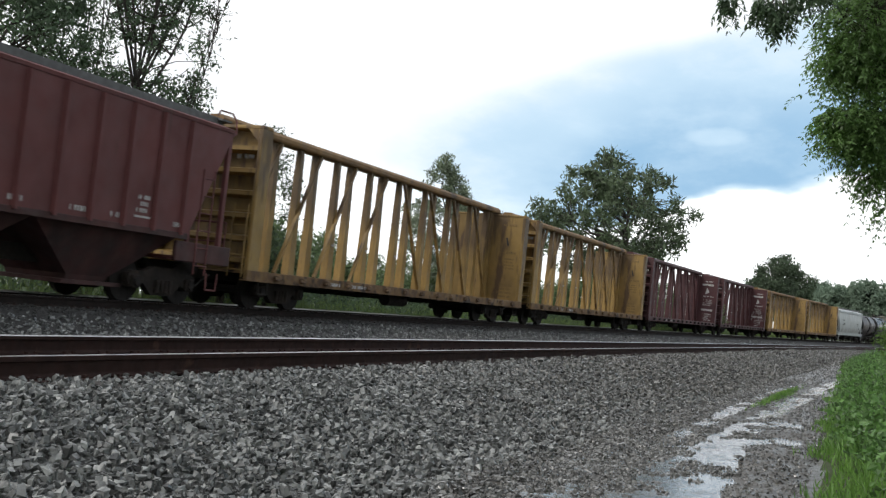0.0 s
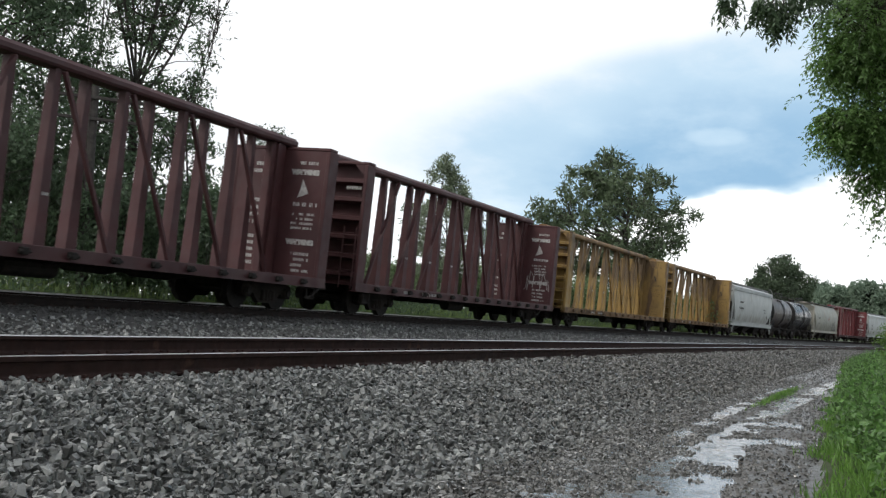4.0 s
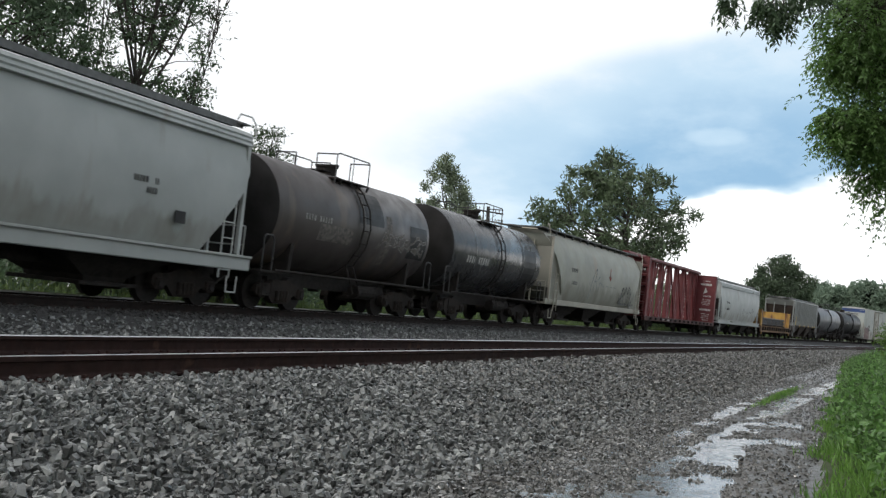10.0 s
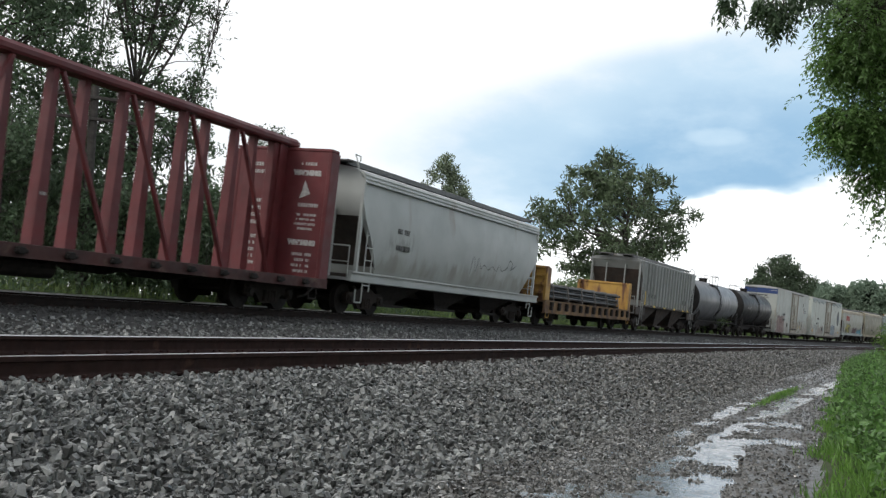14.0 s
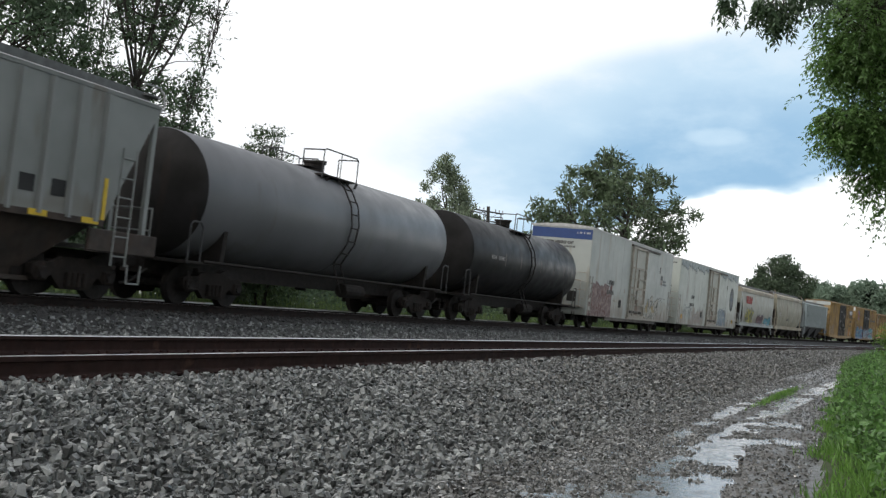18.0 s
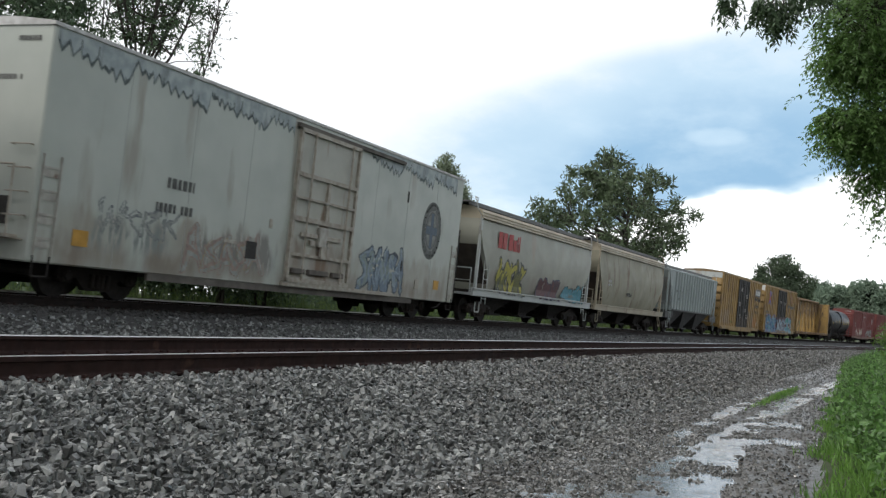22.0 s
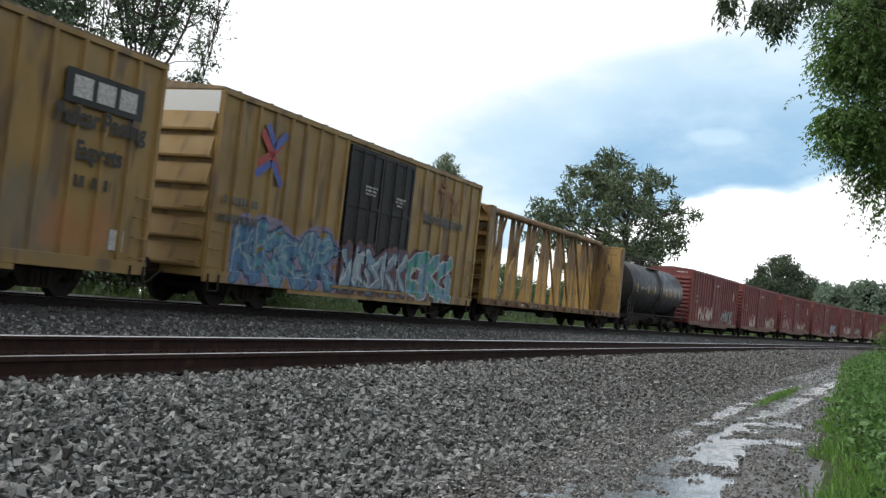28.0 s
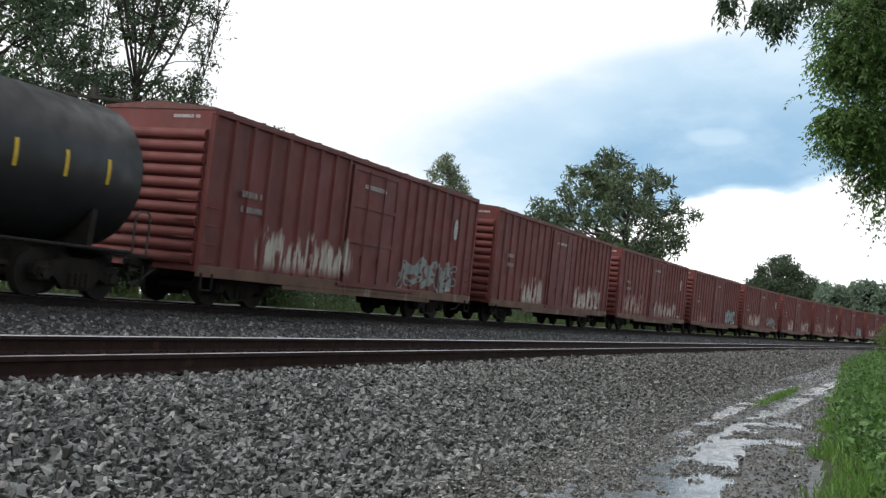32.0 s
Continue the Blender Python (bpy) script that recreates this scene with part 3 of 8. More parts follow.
    xs = [-h + 0.85 + i * pitch for i in range(n)]

    thick = 1.0 if paint is YELLOW else 1.22

    def post(bm):
        loft(bm, [[(-w / 2, -d * thick, z), (w / 2, -d * thick, z), (w / 2, d * thick, z), (-w / 2, d * thick, z)] for w, d, z in ((0.31, 0.115, 0.9), (0.26, 0.11, 1.7), (0.14, 0.085, 4.42))])
    # the posts stand by turns on the near and the far side of the beam
    for i, x in enumerate(xs):
        piece("post", ("post", paint.name), post, paint, c, pose(x, -0.07 if i % 2 else 0.07, 0))
    for i in (0, 2, 4, 6):
        for up in (True, False):
            x0, x1 = (xs[i], xs[i + 2]) if up else (xs[n - 1 - i], xs[n - 3 - i])
            bm = bmesh.new()
            k = 0.12 if up else -0.12
            beam(bm, (x0 + k, -0.22, 0.95), (x1 - k, -0.20, 4.38), 0.10, 0.07)
            part("diagonal_brace", bm, paint, c)
    # plate beside each end wall, and the lettering on the inner faces
    for s in (-1, 1):
        def gusset(bm):
            box(bm, -1.12, -0.44, -0.12, 0.12, 0.9, 4.42, 0.02)
        piece("end_post", ("gusset", paint.name), gusset, paint, c, pose(s * h, 0, 0, 0, 0, 0 if s > 0 else 180))
    x = h - 0.446
    ink = TEXT_WHITE if warn else FADED_INK
    big = ((3.66, -0.8), (1.78, -0.85)) if warn else ()
    for z, y in big:
        text_on_end(c, "WARNING", y, z, 0.17, x - 0.006, TEXT_WHITE)
    k = 0
    for z0, z1, rows, y0, y1 in ((3.88, 4.05, 1, -1.2, -0.5), (2.75, 2.95, 1, -1.25, -0.5), (2.15, 2.65, 4, -1.2, -0.5), (1.0, 1.6, 4, -1.2, -0.5), (3.6, 4.0, 2, 0.5, 1.2), (2.2, 3.0, 4, 0.5, 1.2), (1.1, 2.0, 5, 0.6, 1.2)):
        words(c, y0, y1, z0, z1, x, rows, ink, seed * 10 + k, "worn warning lettering", end=True, fill=0.5)
        k += 1
    if warn:
        bm = bmesh.new()
        loft(bm, [[(x + d, -0.75, 3.52), (x + d, -0.95, 3.15), (x + d, -0.62, 3.02), (x + d, -0.70, 3.25)] for d in (-0.004, 0.004)])
        part("warning_symbol", bm, TEXT_WHITE, c, "white painted warning pictogram")
        if warn == "tagged":
            bm = bmesh.new()
            r2 = random.Random(seed)
            p = Vector((x, -1.3, 2.0))
            for i in range(16):
                q = Vector((x, -1.35 + 0.075 * i + r2.uniform(-0.1, 0.1), 1.9 + r2.uniform(-0.5, 0.6)))
                beam(bm, p, q, 0.03, 0.012)
                p = q
            part("graffiti", bm, TEXT_WHITE, c, "thin white sprayed scrawl")
    else:
        bm = bmesh.new()
        loft(bm, [[(x + d, -0.80, 3.45), (x + d, -0.90, 3.12), (x + d, -0.83, 3.12), (x + d, -0.73, 3.45)] for d in (-0.004, 0.004)])
        part("warning_symbol", bm, TEXT_BLACK, c, "black painted warning mark")
    words(c, -5.9, -5.0, 0.73, 0.87, -1.53, 1, TEXT_WHITE, seed + 2)
    words(c, -4.6, -3.4, 0.73, 0.87, -1.53, 1, TEXT_WHITE, seed + 3)
    words(c, -1.35, -0.7, 3.55, 3.7, -h + 0.03, 1, TEXT_WHITE if paint is not YELLOW else TEXT_DARK, seed + 4, end=True)
    for i in range(3):
        words(c, xs[5 + i * 2] - 0.1, xs[5 + i * 2] + 0.1, 1.9, 2.0, -0.215, 1, TEXT_WHITE, seed + 5 + i)
    for x in (-h + 0.7, h - 0.7):
        stirrup(c, x, -1.5, IRON)
    # a slung air reservoir and brake gear
    bm = bmesh.new()
    rod(bm, (-0.9, -0.7, 0.52), (0.4, -0.7, 0.52), 0.19, 12)
    part("air_reservoir", bm, IRON, c)
    return c


# ---- covered hoppers ----
END_BEIGE = mat("grimy_beige_end", (0.24, 0.235, 0.20), (0.19, 0.186, 0.16), 0.65, spots=(0.13, 0.115, 0.095), spot_at=0.6, spot_scale=1.4, streak=True, scale=0.8)
# extra-pale paint carries the bright sky's reflection on wet roof slopes
ROOF_SKYLIT = mat("skylit_roof_paint", (0.74, 0.75, 0.74), (0.64, 0.65, 0.64), 0.3, spots=(0.40, 0.40, 0.38), spot_at=0.62, spot_scale=2, scale=1.5)


def shifted_shell(bm, half, ends, hb):
    """A shell symmetric across the car: half lists (y, z) upwards, ends(z) is how far the end is drawn in at z."""
    rings = []
    for s in (-1, 1):
        ring = [(s * (hb - ends(z)), -y, z) for y, z in half] + [(s * (hb - ends(z)), y, z) for y, z in reversed(half)]
        rings.append([bm.verts.new(p) for p in ring])
    n = len(rings[0])
    for i in range(n):
        bm.faces.new((rings[0][i], rings[0][(i + 1) % n], rings[1][(i + 1) % n], rings[1][i]))
    k = len(half)
    for r in rings:
        for i in range(k - 1):
            bm.faces.new((r[i], r[i + 1], r[n - 2 - i], r[n - 1 - i]))
    bmesh.ops.recalc_face_normals(bm, faces=bm.faces)


def hopper(name, label, a, b, paint, ribs=0, trim=None, bays=3, roof_paint=None, seed=1, sill_low=0.95, dark_ends=None, slope=None, taller=0.0, barrel=False):
    c, h = car(name, label, "freight car", a, b, "covered hoppers of the train")
    trim = trim or paint
    roof_paint = roof_paint or paint
    hb = h - 0.35
    running_gear(c, h, 1.75, 0.95)
    if ribs:
        half = [(1.05, 1.46), (1.50, 1.48), (1.50, 3.95)]
        zc, zb, cut = 3.6, 2.3, 1.3
    else:
        half = [(1.1, 1.15), (1.30, 1.20), (1.41, 1.5), (1.49, 1.9), (1.535, 2.35), (1.535, 2.75), (1.50, 3.2), (1.44, 3.55), (1.40, 3.78)]
        zc, zb, cut = 2.95, 1.3, 1.35
        half[-1] = (1.40, 3.78 + taller)

    if barrel:
        half = [(0.95, 1.0), (1.28, 1.14), (1.46, 1.55), (1.54, 2.05), (1.55, 2.55), (1.50, 3.0), (1.38, 3.42), (1.18, 3.8), (0.9, 4.08)]
        zc, zb, cut = 3.7, 1.3, 1.8

    def ends(z):
        return cut * min(max((zc - z) / (zc - zb), 0.0), 1.0)
    bm = bmesh.new()
    shifted_shell(bm, half, ends, hb)
    smooth(part("body", bm, paint, c), 30)
    # slope sheets of the end hoppers, dark behind the ladders
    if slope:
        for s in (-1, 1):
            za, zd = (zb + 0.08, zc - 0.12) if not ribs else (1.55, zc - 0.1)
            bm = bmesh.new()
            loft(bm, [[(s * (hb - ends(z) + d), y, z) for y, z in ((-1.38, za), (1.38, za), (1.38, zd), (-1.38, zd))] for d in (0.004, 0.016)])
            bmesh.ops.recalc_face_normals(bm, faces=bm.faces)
            part("slope_sheet", bm, slope, c, "dark end slope sheet")
    if barrel:
        for s in (-1, 1):
            x0, x1 = sorted((s * (hb - 0.25), s * (hb - 0.17)))
            slab("end_panel", END_BEIGE, c, x0, x1, -1.40, 1.40, 1.7, 3.95, bevel=0.01)
            words(c, -1.0, 0.6, 2.7, 3.05, s * (hb - 0.165), 2, FADED_TEXT, seed + 9, end=True)
            for y in (-1.39, 1.39):
                x0, x1 = sorted((s * (hb - 1.9), s * (hb - 0.25)))
                slab("wing_plate", END_BEIGE, c, x0, x1, y - 0.012, y + 0.012, 1.2, 3.3)
    # roof with a ribbed eave, centre trough and running boards
    bm = bmesh.new()
    if ribs:
        rh = [(1.52, 3.95), (1.53, 4.02), (1.2, 4.12), (0.5, 4.2)]
    else:
        rh = [(1.46, 3.78), (1.50, 3.80), (1.47, 3.87), (1.49, 3.91), (1.45, 3.98), (1.47, 4.02), (1.40, 4.10), (0.9, 4.24), (0.5, 4.28)]
        rh = [(y, z + taller) for y, z in rh]
    if barrel:
        rh = [(0.92, 4.0), (0.90, 4.12), (0.6, 4.2)]
    shifted_shell(bm, rh, lambda z: 0.0, hb)
    smooth(part("roof", bm, roof_paint, c), 25)
    zr = rh[-1][1]
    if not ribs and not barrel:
        # the slope above the ribbed eave, its sky reflection put into the paint
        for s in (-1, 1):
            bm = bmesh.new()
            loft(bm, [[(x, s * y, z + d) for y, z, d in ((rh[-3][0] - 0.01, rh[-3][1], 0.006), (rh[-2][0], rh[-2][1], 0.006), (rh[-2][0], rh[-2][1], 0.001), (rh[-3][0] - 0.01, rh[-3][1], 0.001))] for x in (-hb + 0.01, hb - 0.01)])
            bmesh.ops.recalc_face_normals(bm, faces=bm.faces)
            part("roof_slope", bm, ROOF_SKYLIT if roof_paint is PALE_GREY else roof_paint, c, "wet roof slope with the sky's brightness painted in" if roof_paint is PALE_GREY else "")
    slab("hatch_trough", roof_paint, c, -hb + 0.7, hb - 0.7, -0.42, 0.42, zr, zr + 0.1, bevel=0.03)
    for i in range(9):
        x = -hb + 1.3 + i * (2 * hb - 2.6) / 8
        slab("hatch_cover", roof_paint, c, x - 0.55, x + 0.55, -0.36, 0.36, zr + 0.09, zr + 0.16, bevel=0.03)
    for s in (-1, 1):
        bm = bmesh.new()
        box(bm, -h + 0.1, h - 0.1, s * 0.70 - 0.26, s * 0.70 + 0.26, zr + 0.08, zr + 0.12)
        for y in (0.44, 0.96):
            box(bm, -h + 0.1, h - 0.1, s * y - 0.012, s * y + 0.012, zr + (0.07 if barrel else -0.02), zr + 0.13)
        for i in range(13):
            x = -hb + 0.5 + i * (2 * hb - 1.0) / 12
            beam(bm, (x, s * 0.5, zr - 0.06), (x, s * 0.5, zr + 0.09), 0.05, 0.05)
            beam(bm, (x, s * 0.93, zr - 0.1), (x, s * 0.93, zr + 0.09), 0.05, 0.05)
        part("running_board", bm, BOARD, c)
        # end posts, platform and sills
        slab("end_platform", trim, c, min(s * (h - 1.7), s * h), max(s * (h - 1.7), s * h), -1.45, 1.45, 0.98, 1.06)
        slab("end_running_board", BOARD, c, min(s * (h - 0.35), s * (h + 0.05)), max(s * (h - 0.35), s * (h + 0.05)), -1.1, 1.1, zr + 0.06, zr + 0.10)
        for y in (-1.42, 1.42):
            def corner(bm):
                box(bm, -0.06, 0.06, -0.05, 0.05, 1.05, 3.9, 0.01)
            piece("corner_post", ("corner", trim.name), corner, trim, c, pose(s * (hb - 0.06), y, 0))
            ladder(c, s * (hb - 0.75) if ribs or seed % 2 else s * (hb - 0.6), y * 1.06, 0.7, 3.0 if ribs else 2.5, 0.4, trim)
            stirrup(c, s * (h - 0.6), y * 1.05, trim)
        for y in (-0.55, 0.55):
            def strut(bm):
                beam(bm, (0, 0, 1.05), (0, 0, 3.75), 0.10, 0.06)
            piece("end_strut", ("strut", trim.name), strut, trim, c, pose(s * (hb - 0.05), y, 0))

        def grab(bm):
            pipe(bm, [(0, -1.35, 1.06), (0, -1.35, 1.95), (0, -0.3, 1.95), (0, -0.3, 1.06)], 0.022)
            pipe(bm, [(0, -1.35, 1.5), (0, -0.3, 1.5)], 0.018)
        piece("handrail", ("endgrab", trim.name), grab, trim, c, pose(s * (h - 0.08), 0, 0))
        for y in (-1, 1):
            bm = bmesh.new()
            pipe(bm, [(s * (h - 0.55), y * 1.12, zr + 0.12), (s * (h - 0.5), y * 1.15, zr + 0.26), (s * (h - 0.1), y * 1.2, zr + 0.26), (s * (h - 0.06), y * 1.3, zr + 0.1), (s * (h - 0.12), y * 1.38, zr - 0.2), (s * (hb - 0.03), y * 1.4, zr - 0.36)], 0.02)
            part("roof_grab_rail", bm, trim, c)

        def wheel(bm):
            bmesh.ops.create_cone(bm, cap_ends=True, segments=14, radius1=0.26, radius2=0.26, depth=0.05, matrix=Matrix.Rotation(radians(90), 4, "Y"))
        if s > 0:
            piece("brake_wheel", "brakewheel", wheel, IRON, c, pose(s * (h - 0.25), 0.4, 2.2))
    for s in (-1, 1):
        bm = bmesh.new()
        if ribs:
            box(bm, -hb + 1.3, hb - 1.3, s * 1.50 - 0.03, s * 1.50 + 0.03, 1.42, 1.55, 0.01)
            for k in (-1, 1):
                x0, x1 = sorted((k * (hb - 1.6), k * h))
                box(bm, x0, x1, s * 1.45 - 0.05, s * 1.45 + 0.05, 0.95, 1.38, 0.02)
        elif barrel:
            box(bm, -h, h, s * 1.40 - 0.05, s * 1.40 + 0.05, 0.96, 1.20, 0.02)
        else:
            box(bm, -h, h, s * 1.48 - 0.06, s * 1.48 + 0.06, sill_low, 1.22, 0.02)
            box(bm, -h, h, s * 1.50 - 0.09, s * 1.50 + 0.09, 1.19, 1.25, 0.01)
        part("side_sill", bm, (dark_ends or trim) if ribs else trim, c)
    for i in range(ribs):
        x = -hb + cut + 0.25 + i * (2 * hb - 2 * cut - 0.5) / (ribs - 1)
        for s in (-1, 1):
            def rib(bm):
                loft(bm, [[(-0.055, 0, z), (-0.035, -0.085, z), (0.035, -0.085, z), (0.055, 0, z)] for z in (1.5, 3.93)])
            piece("side_rib", ("hrib", paint.name), rib, paint, c, pose(x, s * 1.5, 0, 0, 0, 0 if s < 0 else 180))
    # discharge bays
    span = (2 * hb - 2 * cut) / bays
    zt = 1.46 if ribs else 1.16
    for i in range(bays):
        x = -hb + cut + (i + 0.5) * span

        def bay(bm):
            loft(bm, [[(-w, -d, z), (w, -d, z), (w, d, z), (-w, d, z)] for w, d, z in ((span / 2 - 0.02, 1.3, zt), (span * 0.14, 0.8, 0.46), (span * 0.13, 0.75, 0.30))])
            box(bm, -span * 0.2, span * 0.2, -0.95, 0.95, 0.28, 0.36)
        piece("discharge_bay", ("bay", name, a), bay, dark_ends or IRON, c, pose(x, 0, 0))
    if not ribs:
        bm = bmesh.new()
        box(bm, -hb + 1.2, hb - 1.2, -1.25, 1.25, 0.92, 1.18)
        part("underframe", bm, IRON, c)
    return c, h


# ---- tank cars ----
def tank(label, a, b, paint, seed, marks=None, rail_paint=None, mark_paint=None, panels=(), belt=False, radius=1.47):
    c, h = car("tank_car", label, "freight car", a - 0.45, b + 0.45, "tank cars of the train")
    cz, n = 2.49, 48
    hl = h - 0.5
    bm = bmesh.new()
    def ring(x, r):
        return [(x, r * math.cos(2 * math.pi * i / n), cz + r * math.sin(2 * math.pi * i / n)) for i in range(n)]
    loft(bm, [ring(x, r) for x, r in ((-hl, radius - 0.012), (-hl + 0.03, radius), (hl - 0.03, radius), (hl, radius - 0.012))])
    smooth(part("tank", bm, paint, c), 50)
    for s in (-1, 1):
        bm = bmesh.new()
        loft(bm, [ring(s * (hl + d), r) for d, r in ((0.004, radius - 0.012), (0.06, 1.42), (0.16, 1.28), (0.25, 0.98), (0.31, 0.55), (0.33, 0.02))])
        bmesh.ops.recalc_face_normals(bm, faces=bm.faces)
        smooth(part("tank_head", bm, HEAD_BLACK, c, "black domed tank end"), 60)
    running_gear(c, h, 1.55, 0.98)
    for x in ([0.0, -hl * 0.55, hl * 0.55] if belt else [0.0]):
        bm = bmesh.new()
        loft(bm, [[(xx, r * math.cos(2 * math.pi * i / n), cz + r * math.sin(2 * math.pi * i / n)) for i in range(n)] for xx, r in ((x - 0.07, radius), (x - 0.05, radius + 0.015), (x + 0.05, radius + 0.015), (x + 0.07, radius))], cap=False)
        smooth(part("weld_band", bm, paint, c), 50)
    for s in (-1, 1):
        bm = bmesh.new()
        loft(bm, [[(x, y, z) for y, z in ((-1.25, 0.98), (1.25, 0.98), (1.3, 1.75), (1.1, 1.5), (0.6, 1.15), (-0.6, 1.15), (-1.1, 1.5), (-1.3, 1.75))] for x in (s * (hl - 1.1), s * (hl - 0.95))])
        part("saddle", bm, IRON, c)
        x0, x1 = sorted((s * (h - 1.1), s * h))
        bm = bmesh.new()
        box(bm, x0, x1, -1.45, 1.45, 0.92, 0.99, 0.01)
        part("end_platform", bm, IRON, c)

        def grab(bm):
            pipe(bm, [(-0.35, 0, 0.95), (-0.35, 0, 1.75), (-0.25, 0, 1.85), (0.0, 0, 1.85), (0.08, 0, 1.78), (0.08, 0, 0.95)], 0.022)
        for y in (-1.42, 1.42):
            piece("handrail", "tankgrab", grab, RAILING, c, pose(s * (h - 0.15), y, 0, 0, 0, 0 if s > 0 else 180))
        for y in (-1.45, 1.45):
            stirrup(c, s * (h - 0.35), y, IRON)
        # long rail on each side
        bm = bmesh.new()
        rod(bm, (-h + 0.6, s * 1.45, 1.0), (h - 0.6, s * 1.45, 1.0), 0.035, 8)
        for i in range(5):
            x = -h + 1.8 + i * (2 * h - 3.6) / 4
            rod(bm, (x, s * 1.45, 1.0), (x, s * 0.9, 1.02), 0.025, 6)
        part("side_rail", bm, IRON, c)
    # manway, valves and the railed top platform
    top = cz + radius
    bm = bmesh.new()
    rod(bm, (0, 0, top - 0.1), (0, 0, top + 0.22), 0.3, 18)
    rod(bm, (0, 0, top + 0.22), (0, 0, top + 0.27), 0.34, 18)
    box(bm, -0.08, 0.08, -0.36, 0.36, top + 0.25, top + 0.31)
    smooth(part("manway", bm, IRON, c), 40)
    bm = bmesh.new()
    box(bm, -1.1, 0.75, -1.0, -0.45, top - 0.22, top - 0.18)
    box(bm, -1.1, 0.75, 0.45, 1.0, top - 0.22, top - 0.18)
    box(bm, -0.95, -0.4, -0.45, 0.45, top + 0.02, top + 0.05)
    for x in (-0.8, 0.8):
        for y in (-1.0, 1.0):
            beam(bm, (x, y, top - 0.2), (x, y * 0.85, top - 0.55), 0.05, 0.05)
    part("top_platform", bm, rail_paint or IRON, c)
    rail = rail_paint or RAILING
    for s in (-1, 1):
        bm = bmesh.new()
        pipe(bm, [(-1.15, s * 1.0, top - 0.34), (-1.15, s * 1.0, top + 0.44), (-1.05, s * 1.0, top + 0.5), (0.68, s * 1.0, top + 0.5), (0.75, s * 1.0, top + 0.44), (0.75, s * 1.0, top - 0.34)], 0.02)
        side_bar = part("safety_railing", bm, rail, c)
        bm = bmesh.new()
        rod(bm, (-0.2, s * 1.0, top - 0.34), (-0.2, s * 1.0, top + 0.5), 0.016)
        part("post", bm, rail, side_bar)
        for k in (-1, 1):
            bm = bmesh.new()
            xe = 0.75 if s > 0 else -1.15
            pipe(bm, [(xe, k * 1.0, top + 0.46), (xe, k * 0.35, top + 0.46), (xe, k * 0.35, top - 0.05)], 0.02)
            part("end_railing", bm, rail, c)
    for s in (-1, 1):
        bm = bmesh.new()
        for x in (-0.2, 0.2):
            pts = [(x, s * (radius + 0.09) * math.cos(radians(t)), cz + (radius + 0.09) * math.sin(radians(t))) for t in (-45, -20, 0, 20, 40, 55)]
            pipe(bm, [(x, s * 1.42, 0.6)] + pts, 0.024)
        lad = part("ladder", bm, IRON, c)

        def rung(bm):
            rod(bm, (-0.2, 0, 0), (0.2, 0, 0), 0.018)
        for t in range(-45, 56, 14):
            piece("rung", "tankrung", rung, IRON, lad, pose(0, s * (radius + 0.09) * math.cos(radians(t)), cz + (radius + 0.09) * math.sin(radians(t))))

    def on_tank(t, lift=0.006):
        return -(radius + lift) * math.cos(radians(t)), cz + (radius + lift) * math.sin(radians(t))

    def patch(x0, x1, t0, t1, material, name, label=""):
        bm = bmesh.new()
        k = 6
        rows_ = [[bm.verts.new((x, *on_tank(t0 + (t1 - t0) * i / k))) for i in range(k + 1)] for x in (x0, x1)]
        for i in range(k):
            bm.faces.new((rows_[0][i], rows_[1][i], rows_[1][i + 1], rows_[0][i + 1]))
        return part(name, bm, material, c, label)
    for x in marks or ():
        patch(x - 0.045, x + 0.045, -10, 9, mark_paint or SAFETY, "reflective_strip", "upright reflective strip")
    for x0, x1, t0, t1, m in panels:
        patch(x0, x1, t0, t1, m, "paint_patch")
    x = -hl * 0.72
    for i in range(10):
        if i != 4 and seed != 3:
            w = 0.13 if seed == 2 else 0.075
            patch(x, x + w, *((-15, -5) if seed == 2 else (-3, 3)), TEXT_WHITE if seed == 2 else WORN_WHITE, "lettering")
        x += 0.21 if seed == 2 else 0.14
    bm = bmesh.new()
    rod(bm, (1.0, -0.75, 0.66), (2.1, -0.75, 0.66), 0.2, 12)
    part("air_reservoir", bm, IRON, c)
    bm = bmesh.new()
    rod(bm, (0, 0, 1.05), (0, 0, 0.55), 0.16, 12)
    box(bm, -0.3, 0.3, -0.3, 0.3, 0.72, 0.8)
    part("outlet_valve", bm, IRON, c)
    return c

# ---- box cars and refrigerator cars ----
def corrugated_end(c, s, h, w, z0, z1, n, paint, shelf=False):
    """Ribs across the end: round beads, or broad shelves that slope out downwards."""
    r = 0.46 * (z1 - z0) / n
    shape = ((0, -0.86), (0.11, -0.80), (0.12, -0.62), (0.03, 0.55), (0, 0.95)) if shelf else ((0, -1), (0.05, -0.92), (0.10, -0.6), (0.12, -0.2), (0.12, 0.2), (0.10, 0.6), (0.05, 0.92), (0, 1))

    def rib(bm):
        loft(bm, [[(x, y, z * r) for x, z in shape] for y in (-w + 0.08, w - 0.08)])
    for i in range(n):
        z = z0 + (i + 0.5) * (z1 - z0) / n
        piece("end_rib", ("endrib", paint.name, w, n), rib, paint, c, pose(s * h, 0, z, 0, 0, 0 if s > 0 else 180))


